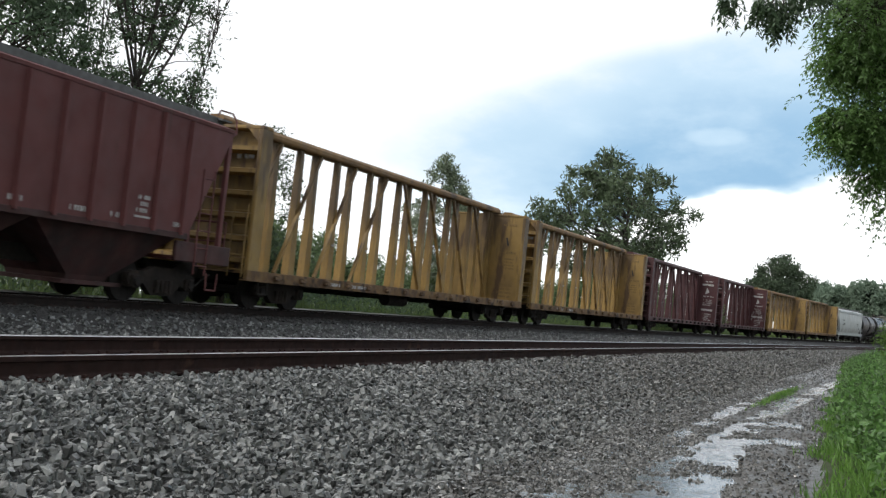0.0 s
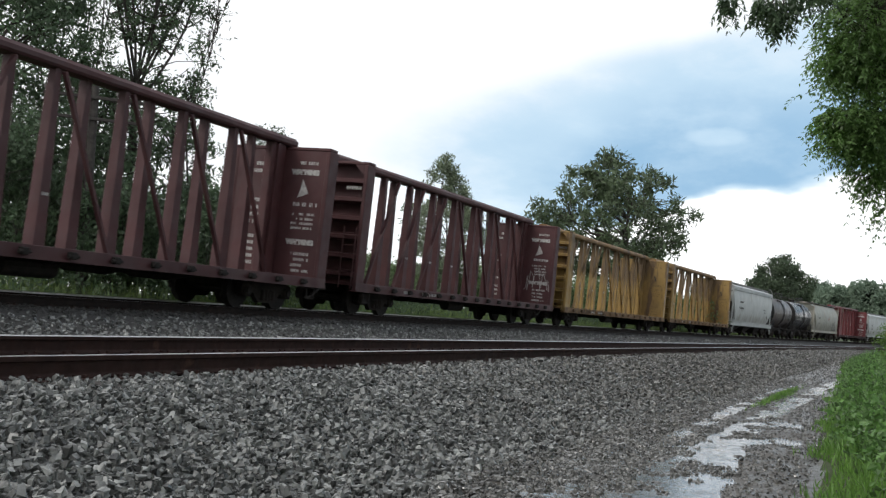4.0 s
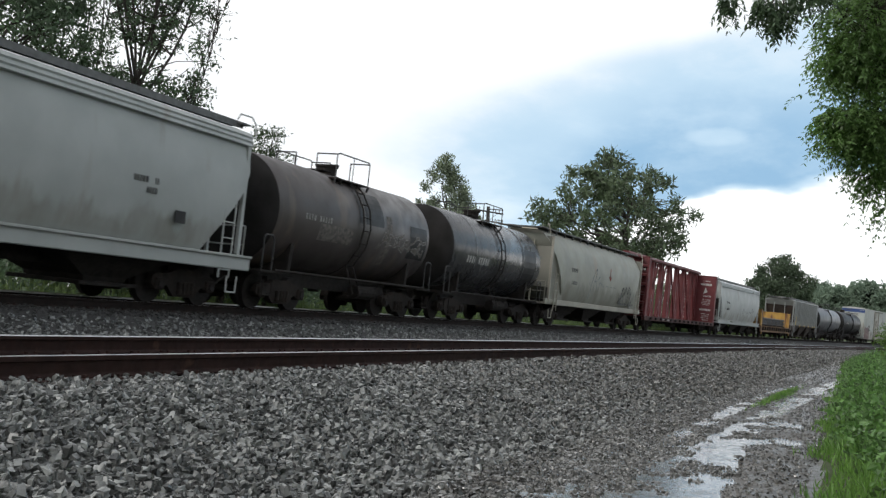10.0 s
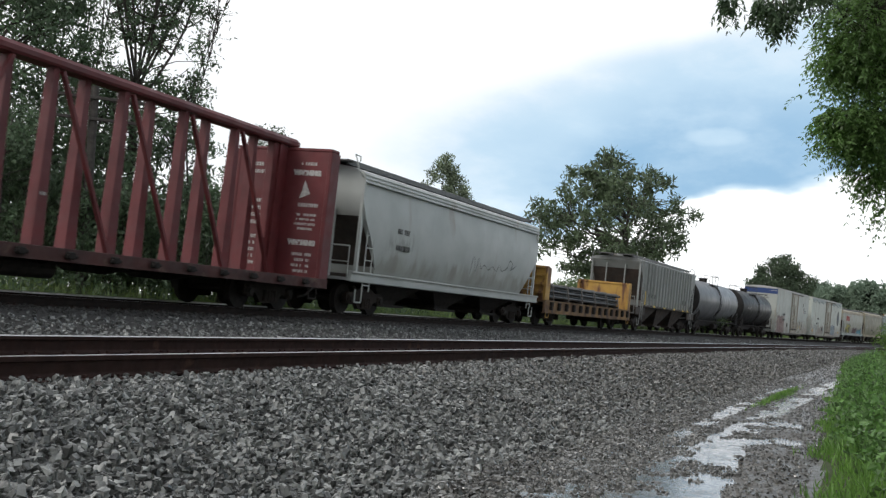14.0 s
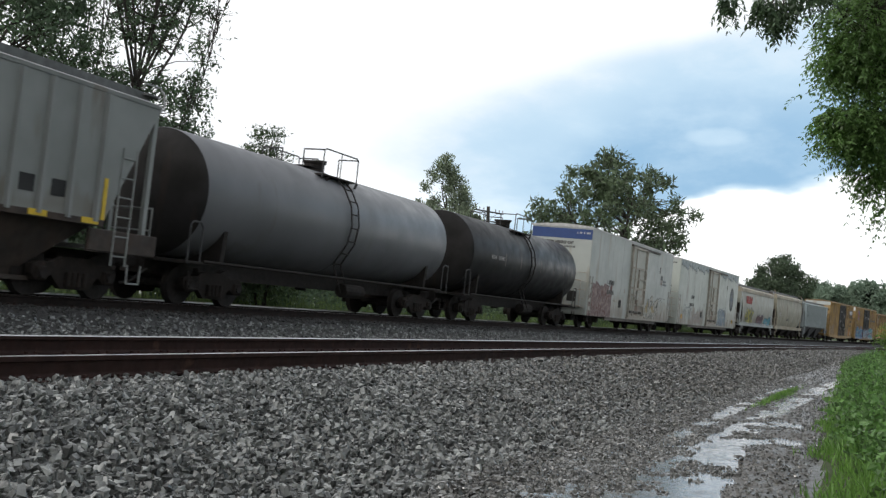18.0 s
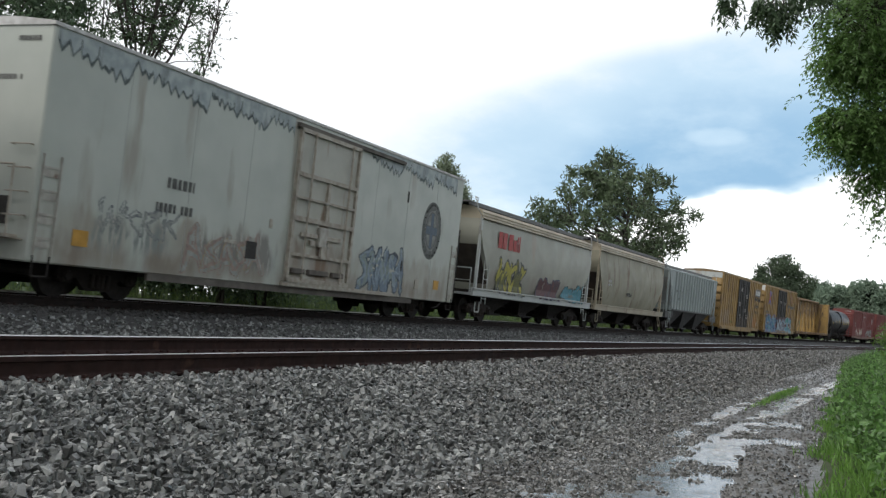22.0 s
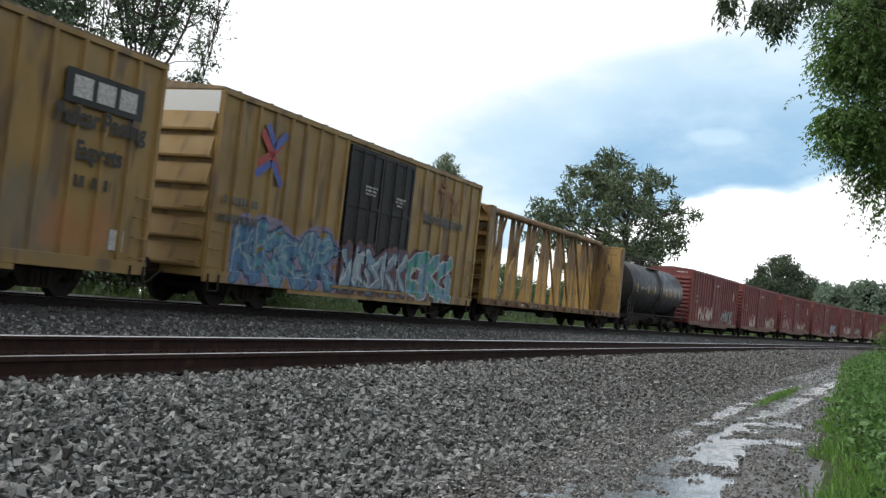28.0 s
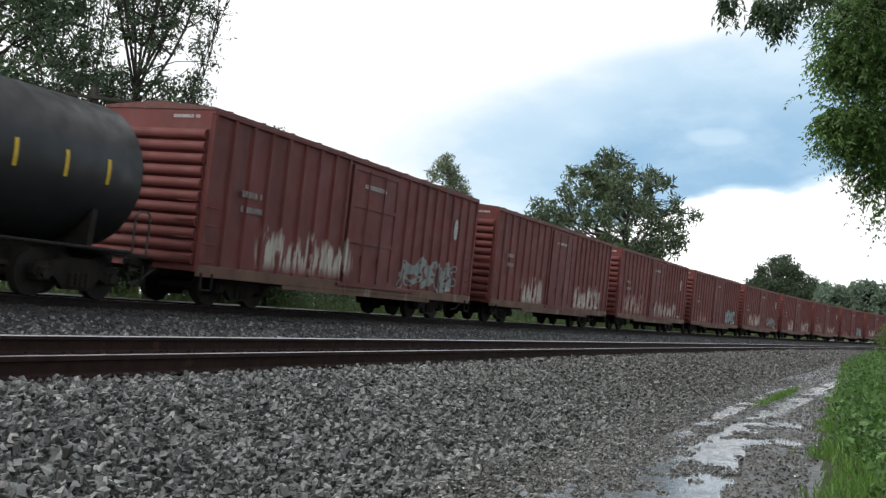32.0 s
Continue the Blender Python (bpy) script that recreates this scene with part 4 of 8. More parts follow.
def boxcar(label, a, b, paint, seed, tall=4.35, low=0.70, door=(-1.5, 1.35), door_paint=None, double=False, group="", roof_paint=None, sill_paint=None):
    c, h = car("boxcar", label, "freight car", a, b, group or "red box cars of the train")
    w = 1.50
    running_gear(c, h, 2.35, 0.95)
    bm = bmesh.new()
    box(bm, -h, h, -w, w, low + 0.12, tall, 0.012)
    part("body", bm, paint, c)
    bm = bmesh.new()
    loft(bm, [[(x, -w - 0.04, tall - 0.03), (x, w + 0.04, tall - 0.03), (x, w + 0.04, tall + 0.03), (x, 0, tall + 0.15), (x, -w - 0.04, tall + 0.03)] for x in (-h - 0.02, h + 0.02)])
    roof = part("roof", bm, roof_paint or ROOF_GALV, c, "weathered sheet-metal roof")
    for i in range(12):
        x = -h + (i + 0.5) * 2 * h / 12

        def seam(bm):
            for s in (-1, 1):
                beam(bm, (0, s * (w + 0.03), tall + 0.045), (0, 0, tall + 0.165), 0.05, 0.03)
        piece("roof_seam", ("seam", tall), seam, roof_paint or ROOF_GALV, roof, pose(x, 0, 0))
    for s in (-1, 1):
        corrugated_end(c, s, h, w, low + 0.25, tall - 0.45, 6 if double else 11, paint, double)
        words(c, -1.25, -0.35, tall - 0.24, tall - 0.12, s * (h + 0.004), 1, TEXT_WHITE, seed, end=True)
        # side posts, each in the car's own space so that paint runs across them
        d0, d1 = door
        xs = []
        k = 9
        for lo, hi in ((-h + 0.08, d0 - 0.12), (d1 + 0.12, h - 0.08)):
            n = max(3, int(round((hi - lo) / 0.72)))
            xs += [lo + (hi - lo) * i / n for i in range(n + 1)]
        for x in xs:
            bm = bmesh.new()
            y = s * w
            loft(bm, [[(x - 0.07, y, z), (x - 0.045, y + s * 0.065, z), (x + 0.045, y + s * 0.065, z), (x + 0.07, y, z)] for z in (low + 0.25, tall - 0.1)])
            bmesh.ops.recalc_face_normals(bm, faces=bm.faces)
            part("side_post", bm, paint, c)
        bm = bmesh.new()
        y = s * (w + 0.035)
        box(bm, -h, h, y - 0.04, y + 0.04, low + 0.02, low + 0.28, 0.01)
        box(bm, -h + 3.4, h - 3.4, y - 0.03, y + 0.03, low - 0.08, low + 0.05)
        part("side_sill", bm, sill_paint or paint, c)
        bm = bmesh.new()
        box(bm, -h, h, y - 0.03, y + 0.05, tall - 0.12, tall - 0.02, 0.01)
        part("top_rail", bm, paint, c)
        # sliding doors with frames, hung from a rail
        leaves = [(d0, (d0 + d1) / 2), ((d0 + d1) / 2, d1)] if double else [(d0, d1)]
        for e0, e1 in leaves:
            m = door_paint or paint
            bm = bmesh.new()
            y = s * (w + 0.05)
            box(bm, e0 + 0.02, e1 - 0.02, y - 0.03, y + 0.03, low + 0.26, tall - 0.2, 0.01)
            dr = part("door", bm, m, c)
            for x0, x1, z0, z1 in ((e0 + 0.02, e0 + 0.14, low + 0.26, tall - 0.2), (e1 - 0.14, e1 - 0.02, low + 0.26, tall - 0.2), (e0 + 0.14, e1 - 0.14, low + 0.26, low + 0.4), (e0 + 0.14, e1 - 0.14, tall - 0.32, tall - 0.2), (e0 + 0.14, e1 - 0.14, 2.02, 2.12), (e0 + 0.14, e1 - 0.14, 3.02, 3.12)):
                slab("door_rail", m, dr, x0, x1, min(y, y + s * 0.06), max(y, y + s * 0.06), z0, z1)
            for kx in (0.33, 0.67):
                x = e0 + (e1 - e0) * kx
                bm = bmesh.new()
                rod(bm, (x, y + s * 0.07, low + 0.3), (x, y + s * 0.07, tall - 0.25), 0.022, 6)
                box(bm, x - 0.05, x + 0.05, y + s * 0.04, y + s * 0.10, 1.5, 1.7)
                part("lock_rod", bm, IRON if door_paint else paint, dr)
        slab("door_track", paint, c, d0 - 0.3, d1 + (1.8 if not double else 0.3), min(s * w, s * (w + 0.13)), max(s * w, s * (w + 0.13)), low + 0.17, low + 0.25)
        # grab irons at the corners
        for k in (-1, 1):
            x = k * (h - 0.3)
            y = s * (w + 0.10)

            def grab(bm):
                pipe(bm, [(-0.2, 0.08, 0), (-0.2, 0, 0), (0.2, 0, 0), (0.2, 0.08, 0)], 0.014, 5)
            for i in range(4):
                piece("grab_iron", ("grab", paint.name), grab, paint, c, pose(x, y, low + 0.35 + i * 0.4, 0, 0, 0 if s < 0 else 180))
            stirrup(c, x, y, IRON)

            def end_grab(bm):
                pipe(bm, [(0, -0.22, 0), (0.10, -0.22, 0), (0.10, 0.22, 0), (0, 0.22, 0)], 0.014, 5)
            for i in range(4):
                piece("grab_iron", ("endgrab", paint.name), end_grab, paint, c, pose(k * (h + 0.05), s * 1.15, low + 0.45 + i * 0.4, 0, 0, 0 if k > 0 else 180))
    return c, h


ROOF_RED = mat("weathered_red_roof", (0.15, 0.05, 0.042), (0.10, 0.042, 0.036), 0.7, spots=(0.17, 0.12, 0.10), spot_scale=1.6)
ROOF_YELLOW = mat("grimy_yellow_roof", (0.19, 0.125, 0.06), (0.12, 0.085, 0.05), 0.7, spots=(0.22, 0.19, 0.15), spot_scale=1.6)
SILL_RUST = mat("rust_streaked_sill", (0.145, 0.08, 0.05), (0.10, 0.05, 0.036), 0.75, spots=(0.22, 0.17, 0.13), spot_at=0.6, spot_scale=2.2, streak=True, scale=1.3)
ROOF_GALV = mat("galvanised_roof", (0.30, 0.28, 0.27), (0.20, 0.17, 0.155), 0.6, 0.2, spots=(0.14, 0.07, 0.05), spot_scale=2)


def reefer(label, a, b, paint, seed, stripe=None):
    c, h = car("refrigerator_car", label, "freight car", a, b, "white refrigerator cars of the train")
    w, low, tall = 1.58, 0.62, 4.86
    running_gear(c, h, 2.35, 0.95)
    bm = bmesh.new()
    box(bm, -h, h, -w, w, low, tall, 0.03)
    part("body", bm, paint, c)
    bm = bmesh.new()
    loft(bm, [[(x, -w - 0.03, tall - 0.04), (x, w + 0.03, tall - 0.04), (x, w + 0.03, tall + 0.03), (x, 0.8, tall + 0.11), (x, 0, tall + 0.14), (x, -0.8, tall + 0.11), (x, -w - 0.03, tall + 0.03)] for x in (-h - 0.03, h + 0.03)])
    part("roof", bm, ROOF_WHITE, c)
    for s in (-1, 1):
        y = s * w
        for i in range(1, 9):
            x = -h + i * 2 * h / 9
            if -1.5 < x < 2.4:
                continue

            def seam(bm):
                box(bm, -0.006, 0.006, -0.002, 0.002, low + 0.05, tall - 0.08)
            piece("panel_seam", "rseam", seam, paint, c, pose(x, y + s * 0.002, 0))
        # insulated plug door
        d0, d1 = -1.28, 1.85
        bm = bmesh.new()
        box(bm, d0, d1, min(y, y + s * 0.05), max(y, y + s * 0.05), low + 0.14, tall - 0.25, 0.012)
        dr = part("door", bm, DOOR_DULL, c)
        for x0, x1, z0, z1 in ((d0, d0 + 0.1, low + 0.14, tall - 0.25), (d1 - 0.1, d1, low + 0.14, tall - 0.25), (d0, d1, tall - 0.35, tall - 0.25), (d0, d1, low + 0.14, low + 0.26), (d0, d1, 3.42, 3.52), (d0, d1, 2.86, 2.92), (d0, d1, 2.30, 2.42), (d0, d1, 1.42, 1.5), (0.28, 0.4, 2.36, 3.46)):
            slab("door_rail", DOOR_TRIM, dr, x0, x1, min(y + s * 0.04, y + s * 0.12), max(y + s * 0.04, y + s * 0.12), z0, z1)
        # lock gear: a gear box with two bars, and a grimy shelf below
        slab("gear_box", LADDER_WHITE, dr, 0.02, 0.42, min(y + s * 0.05, y + s * 0.16), max(y + s * 0.05, y + s * 0.16), 1.72, 2.24, bevel=0.02)
        for x0, x1, zc in ((-0.8, 0.0, 1.98), (0.45, 1.2, 1.98)):
            slab("lock_bar", DOOR_TRIM, dr, x0, x1, min(y + s * 0.06, y + s * 0.12), max(y + s * 0.06, y + s * 0.12), zc - 0.06, zc + 0.06, bevel=0.015)
        for x0, x1 in ((-1.1, -0.5), (0.9, 1.5), (-0.3, 0.7)):
            slab("roller_bracket", GRIME_AND_SHADE, dr, x0, x1, min(y + s * 0.04, y + s * 0.15), max(y + s * 0.04, y + s * 0.15), 0.98, 1.12, bevel=0.02)
        for x in (-0.62, 1.33):
            bm = bmesh.new()
            rod(bm, (x, y + s * 0.13, low + 0.2), (x, y + s * 0.13, tall - 0.3), 0.032, 6)
            part("lock_rod", bm, DOOR_TRIM, dr)
        bm = bmesh.new()
        for x in (-0.25, 0.6):
            box(bm, x - 0.12, x + 0.12, min(y + s * 0.07, y + s * 0.13), max(y + s * 0.07, y + s * 0.13), 1.75, 1.86)
        box(bm, 0.1, 0.34, min(y + s * 0.14, y + s * 0.2), max(y + s * 0.14, y + s * 0.2), 1.45, 1.75)
        part("latch", bm, DOOR_TRIM, dr)
        for z in (tall - 0.2, low + 0.08):
            # the upper track is coloured dark as the overhead rail's shadow strip
            slab("door_track", GRIME_AND_SHADE if z > 2 else DOOR_TRIM, c, d0 - 0.1, d1 + 2.8, min(y, y + s * 0.1), max(y, y + s * 0.1), z - 0.05, z + 0.05)
        slab("side_sill", GRIME_AND_SHADE, c, -h + 3.2, h - 3.2, min(y - s * 0.1, y - s * 0.02), max(y - s * 0.1, y - s * 0.02), low - 0.14, low + 0.02)
        for k in (-1, 1):
            def steps(bm):
                for i in range(4):
                    z = 0.95 + i * 0.42
                    box(bm, -0.2, 0.2, -0.012, 0.012, z + 0.09, z + 0.13)
                    box(bm, -0.18, 0.18, -0.004, 0.004, z - 0.06, z + 0.08)
                for x in (-0.21, 0.21):
                    beam(bm, (x, -0.01, 0.75), (x, -0.01, 2.55), 0.03, 0.03)
            piece("step_ladder", "rsteps", steps, LADDER_WHITE, c, pose(k * (h - 0.32), y + s * 0.012, 0))
            stirrup(c, k * (h - 0.32), y, IRON)
        # vents and small plates
        for x, z, ww, hh, m in ((-2.75, 1.4, 0.42, 0.40, SHADOW_STEEL), (-2.05, 2.1, 0.12, 0.22, DOOR_TRIM), (-3.6, 1.52, 0.5, 0.08, DOOR_TRIM), (5.2, 3.72, 0.09, 0.34, SHADOW_STEEL), (5.2, 1.6, 0.09, 0.3, SHADOW_STEEL), (6.4, 1.1, 0.28, 0.3, DOOR_TRIM)):
            if abs(x) < h - 0.5:
                bm = bmesh.new()
                box(bm, x - ww / 2, x + ww / 2, min(y, y + s * 0.02), max(y, y + s * 0.02), z - hh / 2, z + hh / 2, 0.006)
                part("access_plate", bm, m, c)
    # ends: ladder, platform, equipment
    end_ladder = ladder(c, h + 0.16, -1.22, 0.9, 3.1, 0.5, IRON, "x", 0.36)
    for k in (-0.27, 0.27):
        slab("stile", IRON, end_ladder, k - 0.045, k + 0.045, -0.05, 0.05, 0.85, 3.15)
    for s in (-1, 1):
        e = s * h
        for i in range(5):
            z = 1.0 + i * 0.42

            def rungs(bm):
                pipe(bm, [(0, -0.22, 0), (0.10, -0.22, 0), (0.10, 0.22, 0), (0, 0.22, 0)], 0.016, 5)
            piece("grab_iron", ("rgrab", s), rungs, IRON if s > 0 else DOOR_TRIM, c, pose(e, -1.2, z, 0, 0, 0 if s > 0 else 180))
        bm = bmesh.new()
        box(bm, min(e, e + s * 0.25), max(e, e + s * 0.25), -1.3, 1.3, 1.02, 1.08)
        part("end_platform", bm, IRON if s > 0 else DOOR_TRIM, c)
        for k in (-1, 1):
            bm = bmesh.new()
            pipe(bm, [(e + s * 0.22, k * 1.25, 1.05), (e + s * 0.22, k * 1.25, 2.3), (e + s * 0.22, k * 0.5, 2.3), (e + s * 0.22, k * 0.5, 1.05)], 0.02, 6)
            part("handrail", bm, IRON if s > 0 else DOOR_TRIM, c)
        slab("vent_panel", SHADOW_STEEL, c, min(e, e + s * 0.03), max(e, e + s * 0.03), -1.0, -0.55, 1.25, 1.75)
        if stripe:
            slab("end_stripe", stripe, c, min(e, e + s * 0.006), max(e, e + s * 0.006), -w + 0.03, w - 0.03, tall - 0.58, tall - 0.1, label="blue painted band across the end")
        words(c, -1.45, -0.55, tall - 0.35, tall - 0.2, e + s * 0.008, 1, TEXT_WHITE if stripe else TEXT_DARK, seed, end=True)
        words(c, -1.0, 0.9, tall - 1.05, tall - 0.9, e + s * 0.005, 1, TEXT_DARK, seed + 1, end=True)
    return c, h


ROOF_WHITE = mat("dirty_white_roof", (0.5, 0.5, 0.49), (0.35, 0.34, 0.33), 0.6)
DOOR_TRIM = mat("dirty_white_trim", (0.37, 0.345, 0.295), (0.26, 0.225, 0.185), 0.6, spots=(0.15, 0.105, 0.075), spot_at=0.62, spot_scale=3, streak=True)
GRIME_AND_SHADE = mat("grime_and_shade_grey", (0.13, 0.115, 0.10), (0.07, 0.06, 0.052), 0.8, scale=2)
LADDER_WHITE = mat("dull_white_ladder", (0.40, 0.39, 0.35), (0.28, 0.265, 0.235), 0.6, scale=5, spots=(0.15, 0.10, 0.075), spot_scale=4)
DOOR_DULL = mat("grimy_white_door", (0.40, 0.40, 0.355), (0.34, 0.335, 0.295), 0.6, scale=1.3, spots=(0.20, 0.14, 0.10), spot_at=0.57, spot_scale=1.7, streak=True, patches=((-1.3, 1.9, 0.6, 1.9, "smear", [(0.16, 0.10, 0.065)]),))


def bulkhead_flat(a, b):
    c, h = car("bulkhead_flatcar", "rusty yellow flat car with low end walls, loaded with dark pipes", "freight car", a, b)
    running_gear(c, h, 1.9, 0.75)
    for s in (-1, 1):
        bm = bmesh.new()
        y = s * 1.46
        box(bm, -h, h, y - 0.05, y + 0.05, 0.58, 1.12, 0.01)
        box(bm, -h, h, y - 0.09, y + 0.09, 1.08, 1.13)
        box(bm, -h, h, y - 0.09, y + 0.09, 0.57, 0.61)
        part("side_sill", bm, FLAT_SILL, c)
        for i in range(13):
            def pocket(bm):
                box(bm, -0.09, 0.09, -0.14, 0.0, 0.72, 1.06, 0.02)
            piece("stake_pocket", "pocket", pocket, IRON, c, pose(-h + 0.7 + i * (2 * h - 1.4) / 12, s * 1.5, 0, 0, 0, 0 if s < 0 else 180))
    slab("deck", DUSTY_SILL, c, -h, h, -1.46, 1.46, 1.05, 1.12)
    for s in (-1, 1):
        bm = bmesh.new()
        x0, x1 = sorted((s * (h - 0.12), s * (h - 0.20)))
        box(bm, x0, x1, -1.42, 1.42, 1.12, 2.55)
        wall = part("end_wall", bm, FLAT_YELLOW, c)
        for y in (-1.42, -0.5, 0.5, 1.42):
            q0, q1 = sorted((s * (h - 0.55 if abs(y) > 1 else h - 0.12), s * h))
            slab("post", FLAT_YELLOW, wall, q0, q1, y - 0.06, y + 0.06, 1.1, 2.55, bevel=0.01)
        q0, q1 = sorted((s * (h - 0.25), s * h))
        slab("cap_rail", FLAT_YELLOW, wall, q0, q1, -1.48, 1.48, 2.5, 2.6, bevel=0.01)
        for i in range(3):
            z = 1.4 + i * 0.38
            slab("rib", FLAT_YELLOW, c, min(s * h, s * (h - 0.12)), max(s * h, s * (h - 0.12)), -1.36, 1.36, z, z + 0.1)
        stirrup(c, s * (h - 0.4), -1.5, FLAT_YELLOW)
    words(c, 4.3, 4.7, 0.72, 1.0, -1.53, 2, TEXT_WHITE, 5)
    # pipe load: its bundle lies on timbers across the deck
    rnd = random.Random(4)
    for r in range(5):
        for i in range(16 - r % 2):
            y = -1.13 + i * 0.15 + (r % 2) * 0.075
            bm = bmesh.new()
            e, f = rnd.uniform(-0.3, 0.2), rnd.uniform(-0.35, 0.3)
            rod(bm, (-h + 0.85 + e, y, 1.31 + r * 0.118), (h - 1.35 + f, y, 1.31 + r * 0.118), 0.068, 8)
            smooth(part("pipe", bm, PIPE, c), 50)
    for i in range(6):
        x = -h + 1.5 + i * (2 * h - 3.4) / 5
        slab("timber", TIE, c, x - 0.07, x + 0.07, -1.35, 1.35, 1.12, 1.245)
        bm = bmesh.new()
        pipe(bm, [(x, -1.38, 1.1), (x, -1.24, 1.88), (x, 1.24, 1.88), (x, 1.38, 1.1)], 0.03)
        part("tie_down", bm, GALV, c)
    return c


FLAT_YELLOW = mat("rusted_yellow_paint", (0.42, 0.25, 0.05), (0.28, 0.15, 0.042), 0.65, spots=(0.12, 0.055, 0.03), spot_at=0.52, spot_scale=2.6, streak=True, scale=1.5)
PIPE = mat("dark_steel_pipe", (0.04, 0.042, 0.046), (0.026, 0.026, 0.028), 0.55, 0.2, vary=0.35)
FLAT_SILL = mat("rust_eaten_yellow_sill", (0.22, 0.125, 0.045), (0.11, 0.06, 0.034), 0.75, scale=1.8, spots=(0.06, 0.034, 0.024), spot_at=0.5, spot_scale=2.2, streak=True)

# ---- the train, head to tail ----
def make_train():
    # red ribbed hopper
    c, h = hopper("covered_hopper", "faded brown-red ribbed covered hopper with a peaked roof walkway", 3.9, 19.5, HOPPER_RED, ribs=14, trim=HOPPER_RED, seed=1, dark_ends=RED_BAY)
    for i, x in enumerate((-4.2, 1.2, 2.6, 3.6, 5.6)):
        words(c, x, x + 0.5, 1.62, 1.78, -1.51, 1, TEXT_WHITE, 20 + i)
    slab("stencil_panel", TEXT_WHITE, c, 4.42, 4.9, -1.515, -1.505, 1.72, 1.76)
    words(c, 4.45, 4.88, 1.8, 2.2, -1.51, 3, TEXT_WHITE, 26)
    yl = "yellow-painted centre-beam lumber flat car, empty, rust-streaked"
    bl = "dark brown centre-beam lumber flat car, empty and weathered"
    centerbeam(20.12, 39.15, YELLOW, yl, 1)
    centerbeam(40.13, 58.4, YELLOW, yl, 2)
    centerbeam(59.6, 78.3, BROWN, bl, 3, sill=BROWN, warn="plain")
    centerbeam(79.82, 97.5, BROWN, "dark brown centre-beam flat car with white warnings and scrawls", 4, sill=BROWN, warn="tagged")
    centerbeam(99.0, 117.95, YELLOW, yl, 5)
    centerbeam(119.23, 137.2, YELLOW, yl, 6)
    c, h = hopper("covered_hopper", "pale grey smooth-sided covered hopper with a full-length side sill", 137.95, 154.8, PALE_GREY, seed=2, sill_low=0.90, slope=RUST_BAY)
    words(c, -5.9, -4.5, 2.75, 3.0, -1.545, 1, TEXT_DARK, 30)
    words(c, -5.9, -4.3, 2.25, 2.5, -1.545, 1, TEXT_DARK, 31)
    words(c, 4.1, 4.9, 2.2, 2.6, -1.545, 2, TEXT_DARK, 32)
    slab("stencil_panel", BLACK, c, 5.5, 5.85, -1.538, -1.528, 1.74, 2.0)
    words(c, -1.4, -0.4, 3.45, 3.75, -h + 0.32, 2, TEXT_DARK, 33, end=True)
    c = tank("grimy brown-black tank car with peeling lettering", 155.7, 164.6, DIRTY_BLACK, 1, panels=((-0.3, 1.2, 5, 45, BLACK), (3.0, 4.2, -25, 15, BLACK), (-2.4, -0.6, -22, -4, WORN), (1.4, 1.75, -40, 20, WORN)))
    spray(c, 0.7, 4.3, 1.9, 2.75, tank_side, 290, [WORN], WORN_WHITE, None, None, 6, 0.03, 0.02, "thin pale sprayed letters")
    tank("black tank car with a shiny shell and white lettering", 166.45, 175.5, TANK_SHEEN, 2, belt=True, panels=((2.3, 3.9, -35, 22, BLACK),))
    c, h = hopper("covered_hopper", "beige smooth-sided covered hopper tagged with black scrawls", 176.5, 192.4, BEIGE_TAGGED, seed=3, trim=BEIGE, roof_paint=BEIGE, barrel=True)
    words(c, -5.1, -3.9, 2.5, 2.8, -1.545, 1, TEXT_DARK, 40)
    words(c, -4.9, -4.0, 1.95, 2.2, -1.54, 1, TEXT_DARK, 41)
    bm = bmesh.new()
    for k in (-0.16, 0, 0.16):
        beam(bm, (1.2 + k, -1.545, 2.85 - abs(k)), (1.2, -1.545, 2.5), 0.04, 0.01)
    beam(bm, (1.2, -1.545, 3.1), (1.2, -1.545, 2.5), 0.04, 0.01)
    part("emblem", bm, GRAF_RED, c, "small red painted emblem")
    words(c, -0.2, 2.4, 2.1, 2.4, -1.54, 1, FADED_TEXT, 42)
    scrawl(c, ((3.2, 1.35), (3.5, 2.0), (3.9, 2.25), (4.1, 1.9), (4.35, 2.3), (4.7, 2.0), (4.9, 2.35), (5.3, 2.1), (5.1, 1.6), (4.8, 1.3)), 0.10)
    scrawl(c, ((3.0, 1.9), (3.3, 1.4), (3.7, 2.3), (3.8, 1.5), (4.3, 2.2), (4.5, 1.5), (5.0, 2.2), (5.3, 1.5), (5.6, 1.8)), 0.065)
    scrawl(c, ((-2.4, 1.4), (-2.0, 2.0), (-1.5, 2.7), (-1.1, 2.9), (-1.3, 2.3), (-0.6, 2.6)), 0.075, material=FADED_TEXT, label="worn grey sprayed scrawl")
    scrawl(c, ((-2.2, 2.2), (-1.7, 1.6), (-1.4, 2.4), (-0.9, 1.9), (-0.5, 2.3), (0.1, 2.1)), 0.055, material=FADED_TEXT, label="worn grey sprayed scrawl")
    words(c, 3.0, 6.6, 1.3, 1.5, -1.53, 1, TEXT_DARK, 43)
    centerbeam(193.25, 212.25, BRIGHT_RED, "bright red centre-beam lumber flat car with white warning text", 7, sill=SILL_RED, warn="plain")
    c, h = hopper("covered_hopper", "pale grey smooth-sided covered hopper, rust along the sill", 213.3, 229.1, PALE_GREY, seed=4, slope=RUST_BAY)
    words(c, -5.4, -4.5, 2.5, 2.75, -1.545, 1, TEXT_DARK, 50)
    words(c, -5.4, -4.3, 2.0, 2.25, -1.54, 1, TEXT_DARK, 51)
